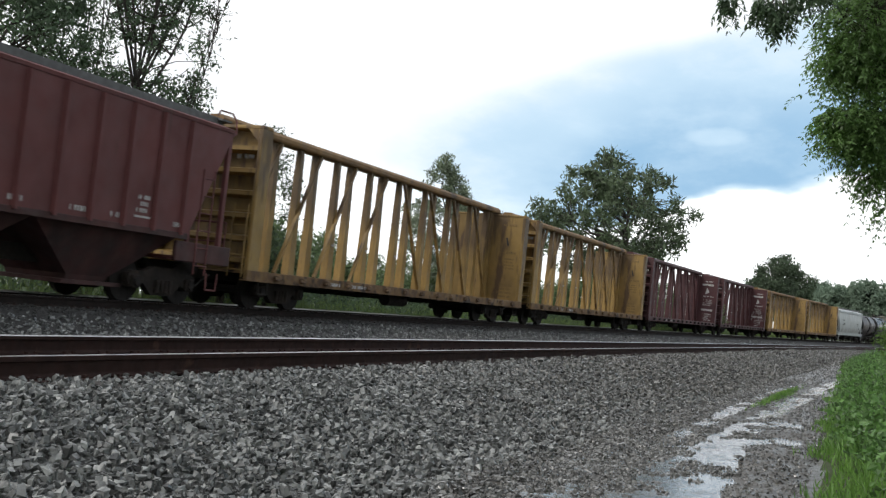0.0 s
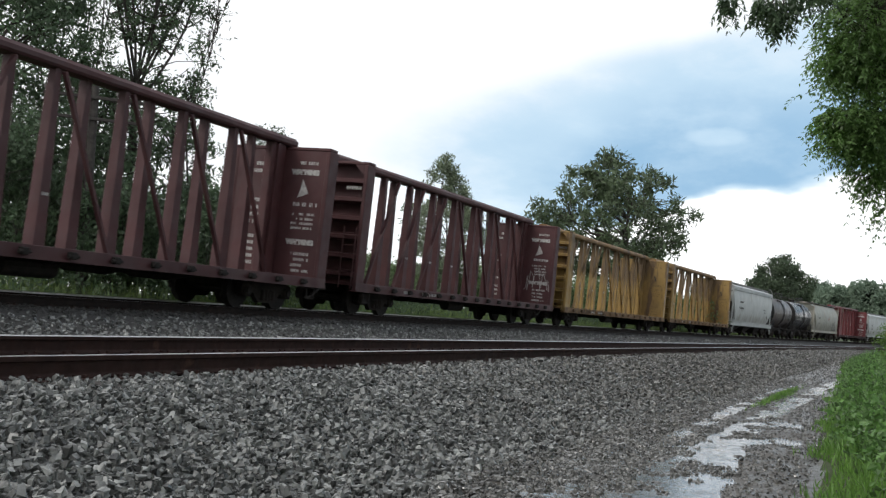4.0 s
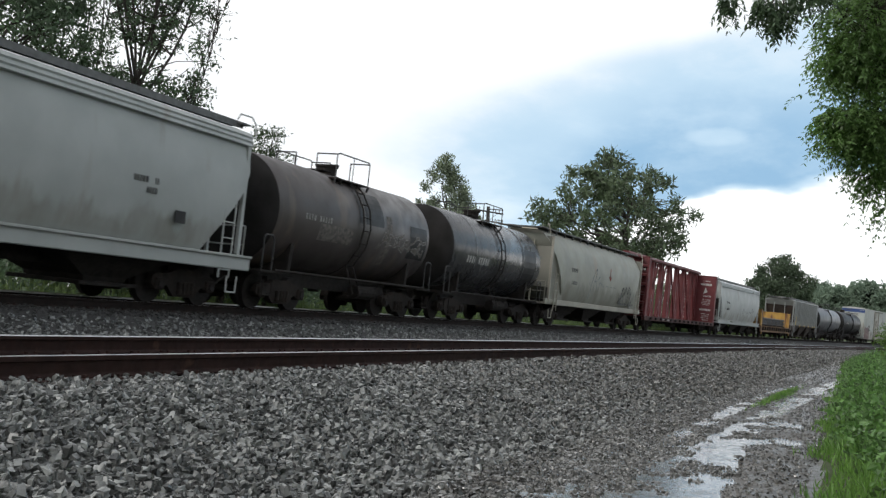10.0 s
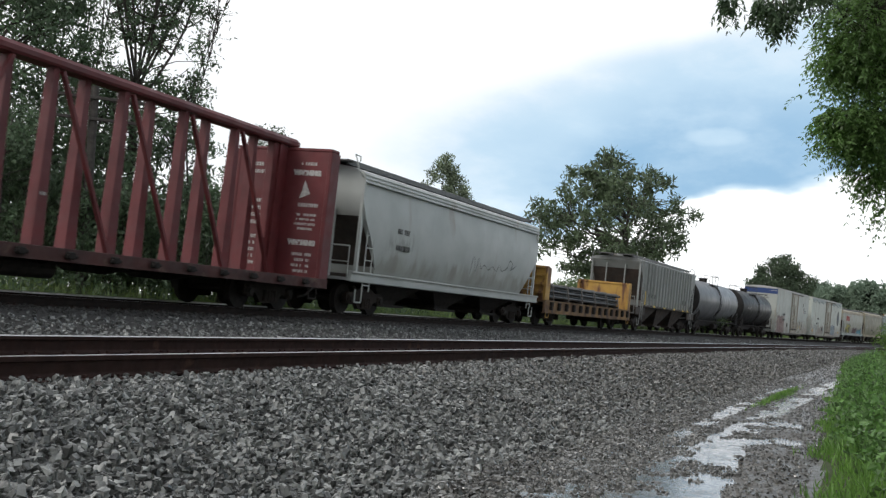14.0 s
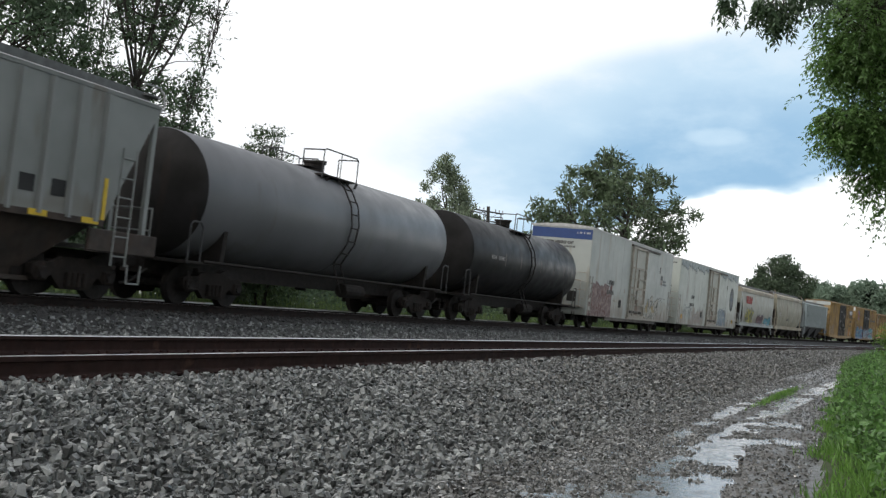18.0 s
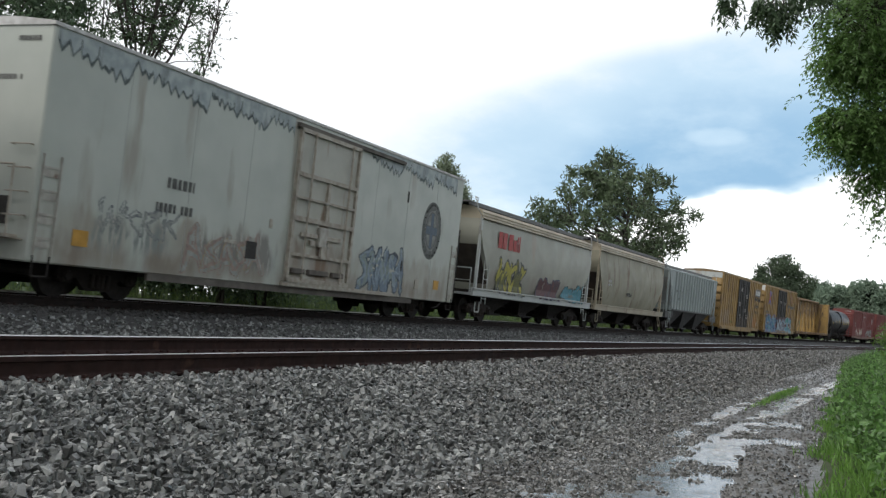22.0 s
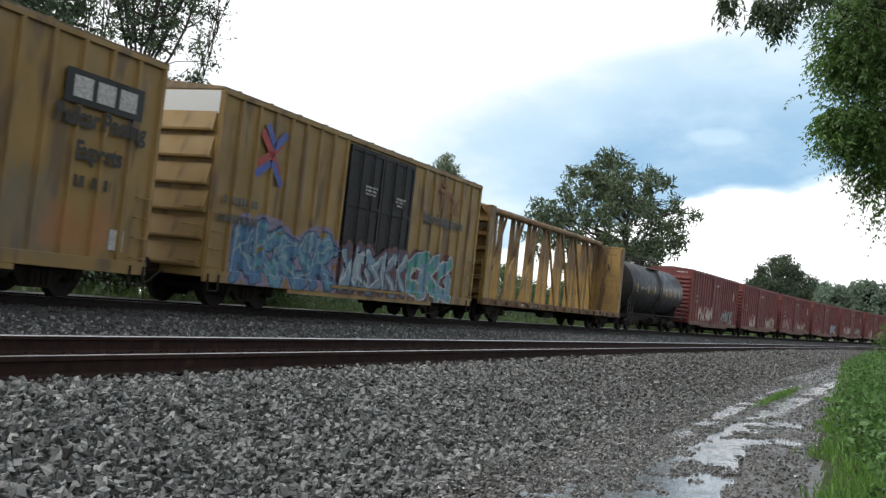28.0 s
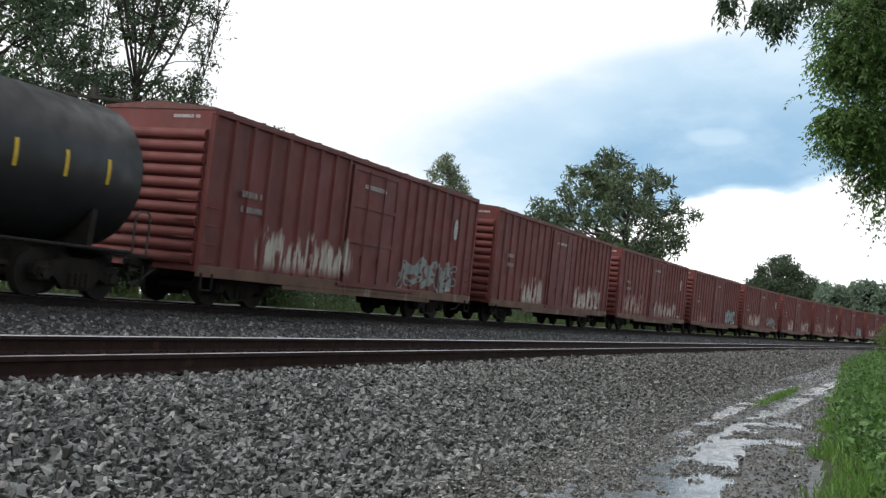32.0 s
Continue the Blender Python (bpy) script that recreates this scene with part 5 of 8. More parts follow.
    scrawl(c, ((0.4, 1.7), (0.7, 2.35), (0.9, 1.8), (1.15, 2.3), (1.4, 1.95), (1.7, 2.1), (2.1, 1.95), (2.5, 2.1), (2.9, 1.95), (3.2, 2.2), (3.5, 2.0), (4.0, 2.15), (4.3, 2.45), (4.6, 2.3), (4.4, 2.1), (5.0, 2.3)), 0.035)
    bulkhead_flat(230.1, 243.95)
    c, h = hopper("covered_hopper", "grey ribbed covered hopper with yellow reflective corners", 245.0, 259.45, PATCHED_GREY, ribs=16, seed=5, dark_ends=RUST_BAY, slope=RUST_BAY)
    for i, x in enumerate((-3.4, -1.0, 1.5, 3.9, 5.2)):
        slab("reflective_strip", SAFETY, c, x - 0.22, x + 0.22, -1.54, -1.532, 1.45, 1.56)
    for x in (-5.45, 5.55):
        slab("reflective_strip", SAFETY, c, x - 0.05, x + 0.05, -1.512, -1.502, 1.55, 2.35)
    for x in (3.6, 4.35):
        slab("stencil_panel", BLACK, c, x - 0.17, x + 0.17, -1.512, -1.502, 1.85, 2.15)
    words(c, -5.0, -2.6, 1.9, 2.3, -1.51, 1, TEXT_DARK, 60)
    tank("dull grey tank car with a railed top platform", 260.85, 274.0, TANK_GREY, 3, belt=False)
    tank("black tank car with upright reflective strips along its belly", 276.2, 288.4, BLACK, 4, marks=[-2.9, -1.2, 1.2, 2.9, 4.4], mark_paint=WORN)
    c, h = reefer("white refrigerator car with blue end band and red graffiti", 290.0, 306.6, WHITE_TAG_A, 1, stripe=BLUE)
    words(c, -5.3, -3.9, 2.25, 2.6, -1.59, 1, TEXT_DARK, 70)
    words(c, -5.3, -3.8, 1.75, 2.1, -1.59, 1, TEXT_DARK, 71)
    shield = slab("emblem", EMBLEM_GREY, c, 5.5, 5.95, -1.592, -1.584, 3.15, 3.42, label="small faded shield emblem")
    for i in range(5):
        bm = bmesh.new()
        x0 = 5.52 + i * 0.09
        bm.faces.new([bm.verts.new((x, -1.588, z)) for x, z in ((x0, 2.78 + abs(i - 2) * 0.04), (x0 + 0.05, 2.78 + abs(i - 2) * 0.04), (x0 + 0.05, 3.15), (x0, 3.15))])
        part("stripe", bm, FADED_RUST, shield)
    words(c, 6.05, 7.0, 2.8, 3.2, -1.588, 2, FADED_TEXT, 72)
    spray(c, -8.1, -4.3, 0.64, 2.35, flat_side, 200, [TAG_DULL, TAG_MAROON, TAG_DULL], TAG_PINK, TAG_DULL, TAG_PINK, 4, 0.2, 0.03, "maroon sprayed letters, dripping and worn")
    spray(c, 2.3, 5.5, 0.70, 2.25, flat_side, 210, [TAG_CREAM, TAG_CREAM, TAG_CREAM, TAG_OCHRE], FADED_BLACK, None, None, 4, 0.1, 0.06, "black-outlined pale bubble letters")
    scrawl(c, ((5.5, 1.95), (5.8, 2.1), (5.7, 1.85), (6.1, 2.0), (6.3, 2.1), (6.2, 1.8), (6.6, 2.05), (7.0, 2.0)), 0.04, y_of=flat_side)
    scrawl(c, ((-5.3, 2.2), (-5.25, 2.5), (-5.1, 2.2), (-4.95, 2.5), (-4.85, 2.2), (-4.7, 2.5), (-4.6, 2.2), (-4.4, 2.45)), 0.05, y_of=flat_side)
    text_on_end(c, "EXCESS HEIGHT CAR", 0.15, 4.02, 0.17, -h - 0.006, TEXT_DARK)
    scrawl(c, ((-1.3, 0.05), (-1.15, -0.2), (-0.95, -0.3), (-0.8, 0.0), (-1.0, 0.05), (-0.75, 0.6), (-0.6, 0.5), (-0.5, -0.1), (-0.2, 0.45), (-0.05, -0.1), (0.2, 0.4), (0.25, -0.1), (0.6, 0.2), (0.75, -0.35), (0.4, -0.3)), 0.035, end_x=-h - 0.008, base=2.85)
    c, h = reefer("white refrigerator car with flaking roof edge and round emblem", 308.6, 327.4, WHITE_TAG_B, 2)
    words(c, -6.2, -4.9, 2.35, 2.7, -1.59, 1, TEXT_DARK, 74)
    words(c, -6.3, -4.9, 1.85, 2.15, -1.59, 1, TEXT_DARK, 75)
    round_emblem(c, 7.12, 2.87, 0.93)
    spray(c, 2.3, 5.6, 0.66, 2.2, flat_side, 220, [TAG_STEEL, TAG_SAGE, TAG_STEEL], TAG_SLATE, None, TAG_ICE, 5, 0.12, 0.05, "dull blue sprayed letters with dark outlines")
    spray(c, -5.4, -2.0, 0.66, 1.95, flat_side, 320, [TAG_GHOST, WHITE_TAG_B, TAG_GHOST], TAG_PINK, None, TAG_PINK, 5, 0.09, 0.03, "washed-out sprayed letters, pink and grey")
    spray(c, -8.1, -5.2, 1.2, 2.2, flat_side, 330, [TAG_GHOST, WHITE_TAG_B], FADED_TEXT, None, None, 4, 0.02, 0.025, "faint grey sprayed scribbles")
    scrawl(c, ((-4.6, 0.8), (-4.3, 1.5), (-4.0, 0.9), (-3.7, 1.6), (-3.5, 1.0), (-3.1, 1.5), (-2.9, 0.9), (-2.5, 1.3)), 0.025, y_of=flat_side, material=TAG_OCHRE, label="thin ochre sprayed scrawl")
    flaking_edge(c, -h + 0.1, -1.4)
    flaking_edge(c, 2.6, h - 0.5)
    for x in (-8.2, 7.9):
        slab("stencil_panel", SAFETY_DULL, c, x - 0.2, x + 0.2, -1.592, -1.582, 1.0, 1.3)
    # smooth hoppers
    c, h = hopper("covered_hopper", "beige smooth-sided covered hopper with red letters and graffiti", 329.05, 343.5, BEIGE_GRAF, seed=7, trim=PALE_GREY, roof_paint=EAVE_CREAM, slope=RUST_BAY)
    red_wordmark(c, -5.3, 2.85, 0.62)
    spray(c, -5.2, -1.9, 1.12, 2.6, hopper_side, 230, [TAG_YELLOW, TAG_YELLOW, TAG_OLIVE], FADED_BLACK, None, None, 5, 0.09, 0.07, "tall yellow sprayed letters outlined in black")
    spray(c, -0.6, 2.5, 1.12, 2.1, hopper_side, 240, [TAG_PLUM, TAG_WINE], TAG_NAVY, None, None, 3, 0.18, 0.05, "dark plum sprayed letters")
    spray(c, 2.8, 6.0, 1.12, 2.0, hopper_side, 250, [TAG_TEAL, TAG_TEAL, TAG_CYAN], FADED_BLACK, None, TAG_CYAN, 4, 0.16, 0.05, "teal sprayed letters outlined in black")
    c, h = hopper("covered_hopper", "dull cream smooth-sided covered hopper, grimy along its belly", 344.15, 357.95, CREAM, seed=8, trim=EAVE_CREAM, roof_paint=EAVE_CREAM, slope=RUST_BAY, taller=0.14)
    words(c, -5.0, -4.3, 2.2, 2.6, -1.545, 2, TEXT_WHITE, 80)
    words(c, -1.5, -0.3, 1.8, 2.1, -1.54, 1, TEXT_DARK, 81)
    c, h = hopper("covered_hopper", "blue-grey ribbed covered hopper with dark lower bays", 358.6, 373.25, LIGHT_GREY, ribs=16, seed=9, dark_ends=BAY_GREY, slope=MID_GREY)
    words(c, -5.0, -3.4, 2.6, 2.85, -1.51, 1, TEXT_DARK, 82)
    words(c, -4.6, -3.6, 2.1, 2.35, -1.51, 1, TEXT_DARK, 83)
    ribs_over = lambda x, z: -1.592
    scrawl(c, ((1.9, 1.9), (2.0, 2.5), (2.3, 2.75), (2.5, 2.5), (2.1, 2.3), (2.5, 2.1), (2.3, 1.85), (1.95, 1.95)), 0.05, y_of=ribs_over, material=TEXT_WHITE, label="thin white sprayed scrawl")
    scrawl(c, ((2.2, 1.6), (2.5, 2.0), (2.7, 1.6), (3.0, 2.05), (3.2, 1.65), (3.6, 2.0), (3.8, 1.6), (4.2, 1.9)), 0.045, y_of=ribs_over)
    # yellow box cars
    yb = "yellow box cars of the train"
    c, h = boxcar("yellow box car with black double doors and a black sign", 374.4, 389.7, YELLOW_BOX_A, 1, tall=4.88, low=0.55, door=(-1.95, 2.2), door_paint=DOOR_BLACK, double=True, group=yb, roof_paint=ROOF_YELLOW)
    for i, (x, z) in enumerate(((-1.2, 3.7), (0.9, 3.2), (-1.6, 2.5), (0.5, 2.0), (-1.2, 1.5), (1.2, 1.5))):
        words(c, x, x + 0.7, z, z + 0.35, -1.625, 3, TEXT_WHITE, 90 + i)
    block_wordmark(c, 5.95, 3.88, 2.1, 0.62)
    slab("end_band", PALE_GREY, c, -h - 0.012, -h - 0.002, -1.46, 1.46, 4.42, 4.82, label="pale painted band across the end")
    for z, t, sz in ((3.2, "Railcar Pooling", 0.47), (2.6, "Experts", 0.47)):
        text(c, t, 5.95, z, sz, -1.577, TEXT_BLACK, 0.86)
    words(c, 5.35, 6.6, 2.02, 2.36, -1.572, 1, TEXT_BLACK, 97)
    slab("stencil_panel", TEXT_WHITE, c, 6.55, 6.95, -1.512, -1.502, 1.0, 1.4)
    c, h = boxcar("yellow box car with blue graffiti and black double doors", 391.5, 406.9, YELLOW_BOX_B, 2, tall=4.88, low=0.55, door=(-1.95, 2.1), door_paint=DOOR_BLACK_B, double=True, group=yb, roof_paint=ROOF_YELLOW)
    slab("end_band", WHITE, c, -h - 0.012, -h - 0.002, -1.46, 1.46, 4.3, 4.82, label="white painted band across the end")
    words(c, -7.5, -5.6, 2.3, 2.6, -1.572, 1, TEXT_DARK, 98)
    words(c, -7.5, -5.8, 1.9, 2.2, -1.572, 1, TEXT_DARK, 99)
    words(c, -1.0, -0.2, 3.4, 3.7, -1.625, 3, TEXT_WHITE, 100)
    words(c, 0.9, 1.6, 3.3, 3.6, -1.625, 3, TEXT_WHITE, 101)
    for name_, m_, runs in (("red half of a painted cross emblem", GRAF_RED, (((-6.1, 4.2), (-5.62, 3.75)), ((-5.3, 4.05), (-5.62, 3.75)), ((-6.15, 3.45), (-5.62, 3.75)), ((-5.25, 3.3), (-5.62, 3.75)))), ("blue half of a painted cross emblem", GRAF_BLUE, (((-5.9, 4.38), (-5.55, 3.95)), ((-5.1, 4.3), (-5.55, 3.92)), ((-6.2, 3.2), (-5.7, 3.5)), ((-5.15, 3.08), (-5.55, 3.55))))):
        bm = bmesh.new()
        for a2, b2 in runs:
            stroke(bm, a2, b2, 0.2, -1.572 if m_ is GRAF_BLUE else -1.571)
        part("emblem", bm, m_, c, name_)
    side_b = ribbed_side(h, (-1.95, 2.1))
    spray(c, -7.0, -1.95, 0.58, 2.3, side_b, 260, [TAG_BLUE, TAG_CYAN, TAG_BLUE, TAG_SKY], TAG_NAVY, TAG_LILAC, TAG_ICE, 5, 0.19, 0.05, "blue sprayed letters on a lilac cloud")
    spray(c, -2.1, 2.3, 0.58, 2.15, side_b, 270, [TAG_STEEL, TAG_SKY, TAG_ICE], TAG_NAVY, TAG_WINE, TAG_WHITE, 5, 0.14, 0.05, "white and blue sprayed letters")
    spray(c, 2.2, 5.9, 0.58, 2.2, side_b, 280, [TAG_SKY, TAG_JADE, TAG_CYAN, TAG_SKY], TAG_WHITE, TAG_WINE, None, 3, 0.19, 0.06, "turquoise sprayed letters with white rims")
    bm = bmesh.new()
    for ax, az, bx, bz, w2 in ((4.1, 4.28, 5.05, 4.2, 0.13), (4.32, 4.2, 4.35, 3.72, 0.12), (4.85, 4.15, 4.8, 3.7, 0.1), (4.3, 4.62, 4.32, 4.45, 0.1), (4.3, 4.46, 4.7, 4.42, 0.08), (5.15, 4.15, 5.75, 3.6, 0.11), (5.7, 4.1, 5.2, 3.62, 0.11)):
        stroke(bm, (ax, az), (bx, bz), w2, -1.572)
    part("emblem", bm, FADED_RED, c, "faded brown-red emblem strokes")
    text(c, "Railcar Pooling Experts", 4.6, 3.12, 0.44, -1.572, TEXT_DARK, 0.78)
    centerbeam(408.0, 426.8, YELLOW, yl, 8)
    tank("black tank car with upright yellow strips along its belly", 428.85, 440.9, BLACK, 5, marks=[-5.0, -2.6, -1.2, 0.1, 1.6, 2.7, 3.9, 5.0])
    # a string of red box cars
    for i in range(9):
        a = 442.72 + 17.36 * i
        c, h = boxcar(RED_LABELS[i % 4], a, a + 15.5, RED_BOX[i % 4], 110 + i, tall=4.36, low=0.64, roof_paint=ROOF_RED, sill_paint=SILL_RUST)
        words(c, -6.5, -5.6, 2.55, 2.78, -1.57, 1, WORN_WHITE, 120 + i)
        words(c, -6.5, -5.5, 2.2, 2.43, -1.57, 1, WORN_WHITE, 130 + i)
        words(c, -0.9, 0.6, 3.55, 3.75, -1.60, 1, TEXT_WHITE, 140 + i)
        if i % 2 == 0:
            bm = bmesh.new()
            rod(bm, (5.9, -1.575, 3.1), (5.9, -1.567, 3.1), 0.22, 20)
            bmesh.ops.scale(bm, vec=(0.7, 1, 1.6), space=Matrix.Translation((-5.9, 0, -3.1)), verts=bm.verts)
            part("emblem", bm, TEXT_WHITE, c, "white oval emblem")
        words(c, 5.4, 6.3, 0.95, 1.15, -1.57, 1, TEXT_WHITE, 150 + i)
        if i % 4 == 0:
            spray(c, 1.9, 6.6, 0.9, 2.1, ribbed_side(h, (-1.5, 1.35)), 300 + i, [TAG_SAGE, TAG_WINE], WORN_WHITE, None, None, 5, 0.08, 0.05, "grey-white sprayed letters, half worn away")
        if i % 4 == 3:
            spray(c, 3.0, 6.5, 0.9, 2.1, ribbed_side(h, (-1.5, 1.35)), 300 + i, [TAG_SAGE, TAG_ICE], FADED_BLACK, None, None, 3, 0.16, 0.05, "grey-green sprayed letters")


def stroke(bm, a, b, w, y):
    """A flat painted stroke on the near side at depth y, from a to b (along, up), with cut corners."""
    a, b = Vector((a[0], y, a[1])), Vector((b[0], y, b[1]))
    d = (b - a).normalized() * w * 0.5
    n = Vector((-d.z, 0, d.x))
    bm.faces.new([bm.verts.new(p) for p in (a - d * 0.5 + n * 0.5, a - d * 0.5 - n * 0.5, a - n, b - n, b + d * 0.5 - n * 0.5, b + d * 0.5 + n * 0.5, b + n, a + n)])


def curve_through(pts, steps=6):
    """A smooth run of points through pts."""
    p = [np.array(q, float) for q in (pts[0], *pts, pts[-1])]
    out = []
    for a, b, c, d in zip(p, p[1:], p[2:], p[3:]):
        for k in range(steps):
            t = k / steps
            out.append(0.5 * (2 * b + (c - a) * t + (2 * a - 5 * b + 4 * c - d) * t * t + (3 * b - a - 3 * c + d) * t ** 3))
    return out + [p[-1]]


def scrawl(c, pts, wide, end_x=None, base=0.0, y_of=None, material=None, label="thin dark sprayed scrawl"):
    """One line of spray paint, written in curves on the near side or on an end."""
    bm = bmesh.new()
    run = curve_through(pts)
    for k, (a, b) in enumerate(zip(run, run[1:])):
        w = wide * (0.8 + 0.35 * math.sin(k * 0.9))
        if end_x is None:
            y = y_of(a[0], a[1]) if y_of else -1.556
            stroke(bm, a, b, w, y)
        else:
            stroke(bm, a, b, w, 0.0)
    ob = part("graffiti", bm, material or FADED_BLACK, c, label)
    if end_x is not None:
        ob.matrix_basis = pose(end_x, 0, base, 0, 0, -90)
    return ob


LETTER_BONES = (((0, 0, 0.1, 1), (0.1, 1, 0.9, 0.8), (0.9, 0.8, 0.2, 0.5), (0.2, 0.5, 0.95, 0)), ((0.5, 1, 0, 0), (0.5, 1, 1, 0), (0.2, 0.4, 0.8, 0.4)), ((1, 1, 0.1, 0.8), (0.1, 0.8, 0.1, 0.2), (0.1, 0.2, 1, 0), (1, 0, 0.9, 0.5)), ((0, 1, 0.15, 0), (0.15, 0, 0.5, 0.7), (0.5, 0.7, 0.85, 0), (0.85, 0, 1, 1)), ((0.9, 1, 0.1, 0.75), (0.1, 0.75, 0.9, 0.3), (0.9, 0.3, 0, 0)), ((0.1, 0, 0.1, 1), (0.1, 0.5, 0.9, 1), (0.3, 0.6, 1, 0)))


def spray(c, x0, x1, z0, z1, y_of, seed, fills, line, back=None, gloss=None, letters=4, fat=0.14, rim=0.05, label="sprayed graffiti letters", cell=0.03):
    """A sprayed piece of fat leaning letters that nobody can read: fill, outline, cloud behind and highlights, laid on the car's side, whose depth is y_of(along, up)."""
    rng = np.random.default_rng(seed)
    nx, nz = int((x1 - x0) / cell), int((z1 - z0) / cell)
    X, Z = np.meshgrid(x0 + (np.arange(nx) + 0.5) * cell, z0 + (np.arange(nz) + 0.5) * cell, indexing="ij")
    U = X + 0.16 * value_noise(X, Z, 0.45, seed + 1) + 0.05 * value_noise(X, Z, 0.17, seed + 2)
    W = Z + 0.14 * value_noise(X, Z, 0.5, seed + 3) + 0.05 * value_noise(X, Z, 0.2, seed + 4)

    def reach(u, w):
        best = np.full(u.shape, 9.0)
        lw = (x1 - x0 - 0.5) / letters
        for k in range(letters):
            bones = LETTER_BONES[order[k]]
            hgt = (z1 - z0 - 0.45) * tall[k]
            for ax, az, bx, bz in bones:
                ax, bx = x0 + 0.25 + lw * (k + 0.04 + 0.92 * ax + 0.12 * az), x0 + 0.25 + lw * (k + 0.04 + 0.92 * bx + 0.12 * bz)
                az, bz = z0 + 0.2 + hgt * az, z0 + 0.2 + hgt * bz
                dx, dz = bx - ax, bz - az
                t = np.clip(((u - ax) * dx + (w - az) * dz) / (dx * dx + dz * dz), 0, 1)
                best = np.minimum(best, np.hypot(u - ax - t * dx, w - az - t * dz))
        return best
    order, tall = rng.integers(0, len(LETTER_BONES), letters), rng.uniform(0.8, 1.0, letters)
    D = reach(U, W)
    M = np.full(D.shape, -1)
    mats = [line, *fills]
    if back is not None:
        M[D < fat + rim + 0.13 + 0.10 * value_noise(X, Z, 0.3, seed + 5)] = len(mats)
        mats.append(back)
    M[D < fat + rim] = 0
    pick = value_noise(X, Z, 0.7, seed + 6) + 0.5 * value_noise(X, Z, 0.2, seed + 7)
    kind = 1 + np.clip(((pick + 0.75) / 1.5 * len(fills)).astype(int), 0, len(fills) - 1)
    M = np.where(D < fat, kind, M)
    if gloss is not None:
        M[(D < fat) & (reach(U + fat * 0.45, W - fat * 0.45) < 0.03)] = len(mats)
        mats.append(gloss)
    # worn through in places
    M[value_noise(X, Z, 0.35, seed + 8) + 0.7 * value_noise(X, Z, 0.1, seed + 9) > 1.12] = -1
    I, J = np.nonzero(M >= 0)
    ex, ez = x0 + np.arange(nx + 1) * cell, z0 + np.arange(nz + 1) * cell
    Y = np.array([[y_of(a, b) for b in ez] for a in ex])
    GX, GZ = np.meshgrid(ex, ez, indexing="ij")
    V = np.stack([GX, Y, GZ], -1)
    corner = np.stack([V[I, J], V[I + 1, J], V[I + 1, J + 1], V[I, J + 1]], 1).reshape(-1, 3)
    ob = mesh_of("graffiti", corner, np.arange(len(corner)).reshape(-1, 4), mats[0], c, label, uniform=4)
    for m in mats[1:]:
        ob.data.materials.append(m)
    ob.data.polygons.foreach_set("material_index", M[I, J].astype(np.int32))
    return ob


def ribbed_side(h, door, w=1.50, door_y=1.632):
    """Depth of a box car's side with its posts and door."""
    d0, d1 = door
    xs = []
    for lo, hi in ((-h + 0.08, d0 - 0.12), (d1 + 0.12, h - 0.08)):
        n = max(3, int(round((hi - lo) / 0.72)))
        xs += [lo + (hi - lo) * i / n for i in range(n + 1)]

    def depth(x, z):
        if d0 < x < d1 and z > 0.8:
            return -door_y
        k = min(abs(x - q) for q in xs)
        y = w + 0.065 * min(max((0.095 - k) / 0.025, 0.0), 1.0)
        return -max(y, w + 0.078 if z < 0.86 else 0.0) - 0.005
    return depth


def hopper_side(x, z):
    """Depth of the smooth hoppers' bulging side."""
    return -float(np.interp(z, (1.1, 1.2, 1.26, 1.5, 1.9, 2.35, 2.75, 3.2), (1.60, 1.60, 1.42, 1.42, 1.50, 1.545, 1.545, 1.51))) - 0.006


def tank_side(x, z, radius=1.47, centre=2.49):
    return -math.sqrt(max((radius + 0.012) ** 2 - (z - centre) ** 2, 0.1))


def flat_side(x, z):
    return -1.588


def round_emblem(c, x, z, r):
    def ring(bm, r0, r1, y, n=40):
        for i in range(n):
            a0, a1 = 2 * math.pi * i / n, 2 * math.pi * (i + 1) / n
            bm.faces.new([bm.verts.new((x + q * 0.78 * math.cos(t), y, z + q * math.sin(t))) for q, t in ((r0, a0), (r1, a0), (r1, a1), (r0, a1))])
    bm = bmesh.new()
    ring(bm, 0.0001, r, -1.584)
    part("emblem", bm, EMBLEM_GREY, c, "dark round painted emblem with a pale cross")
    bm = bmesh.new()
    for a0 in range(0, 360, 17):
        t = radians(a0)
        p = Vector((x + 0.84 * r * 0.78 * math.cos(t), -1.588, z + 0.84 * r * math.sin(t)))
        beam(bm, p, p + Vector((0.07 * math.cos(t), 0, 0.09 * math.sin(t))), 0.07, 0.004)
    ring(bm, r * 0.66, r * 0.70, -1.588)
    for s in (-1, 1):
        for k in (-1, 1):
            q = [bm.verts.new((x + s * 0.78 * r * u, -1.588, z + k * r * v)) for u, v in ((0.16, 0.16), (0.52, 0.16), (0.4, 0.42), (0.16, 0.55))]
            bm.faces.new(q)
    part("emblem_detail", bm, EMBLEM_PALE, c)
    bm = bmesh.new()
    for u0, u1, v0, v1 in ((-0.13, 0.13, -0.6, 0.6), (-0.58, 0.58, -0.13, 0.13)):
        bm.faces.new([bm.verts.new((x + 0.78 * r * u, -1.587, z + r * v)) for u, v in ((u0, v0), (u1, v0), (u1, v1), (u0, v1))])
    part("emblem_cross", bm, EMBLEM_BLUE, c)


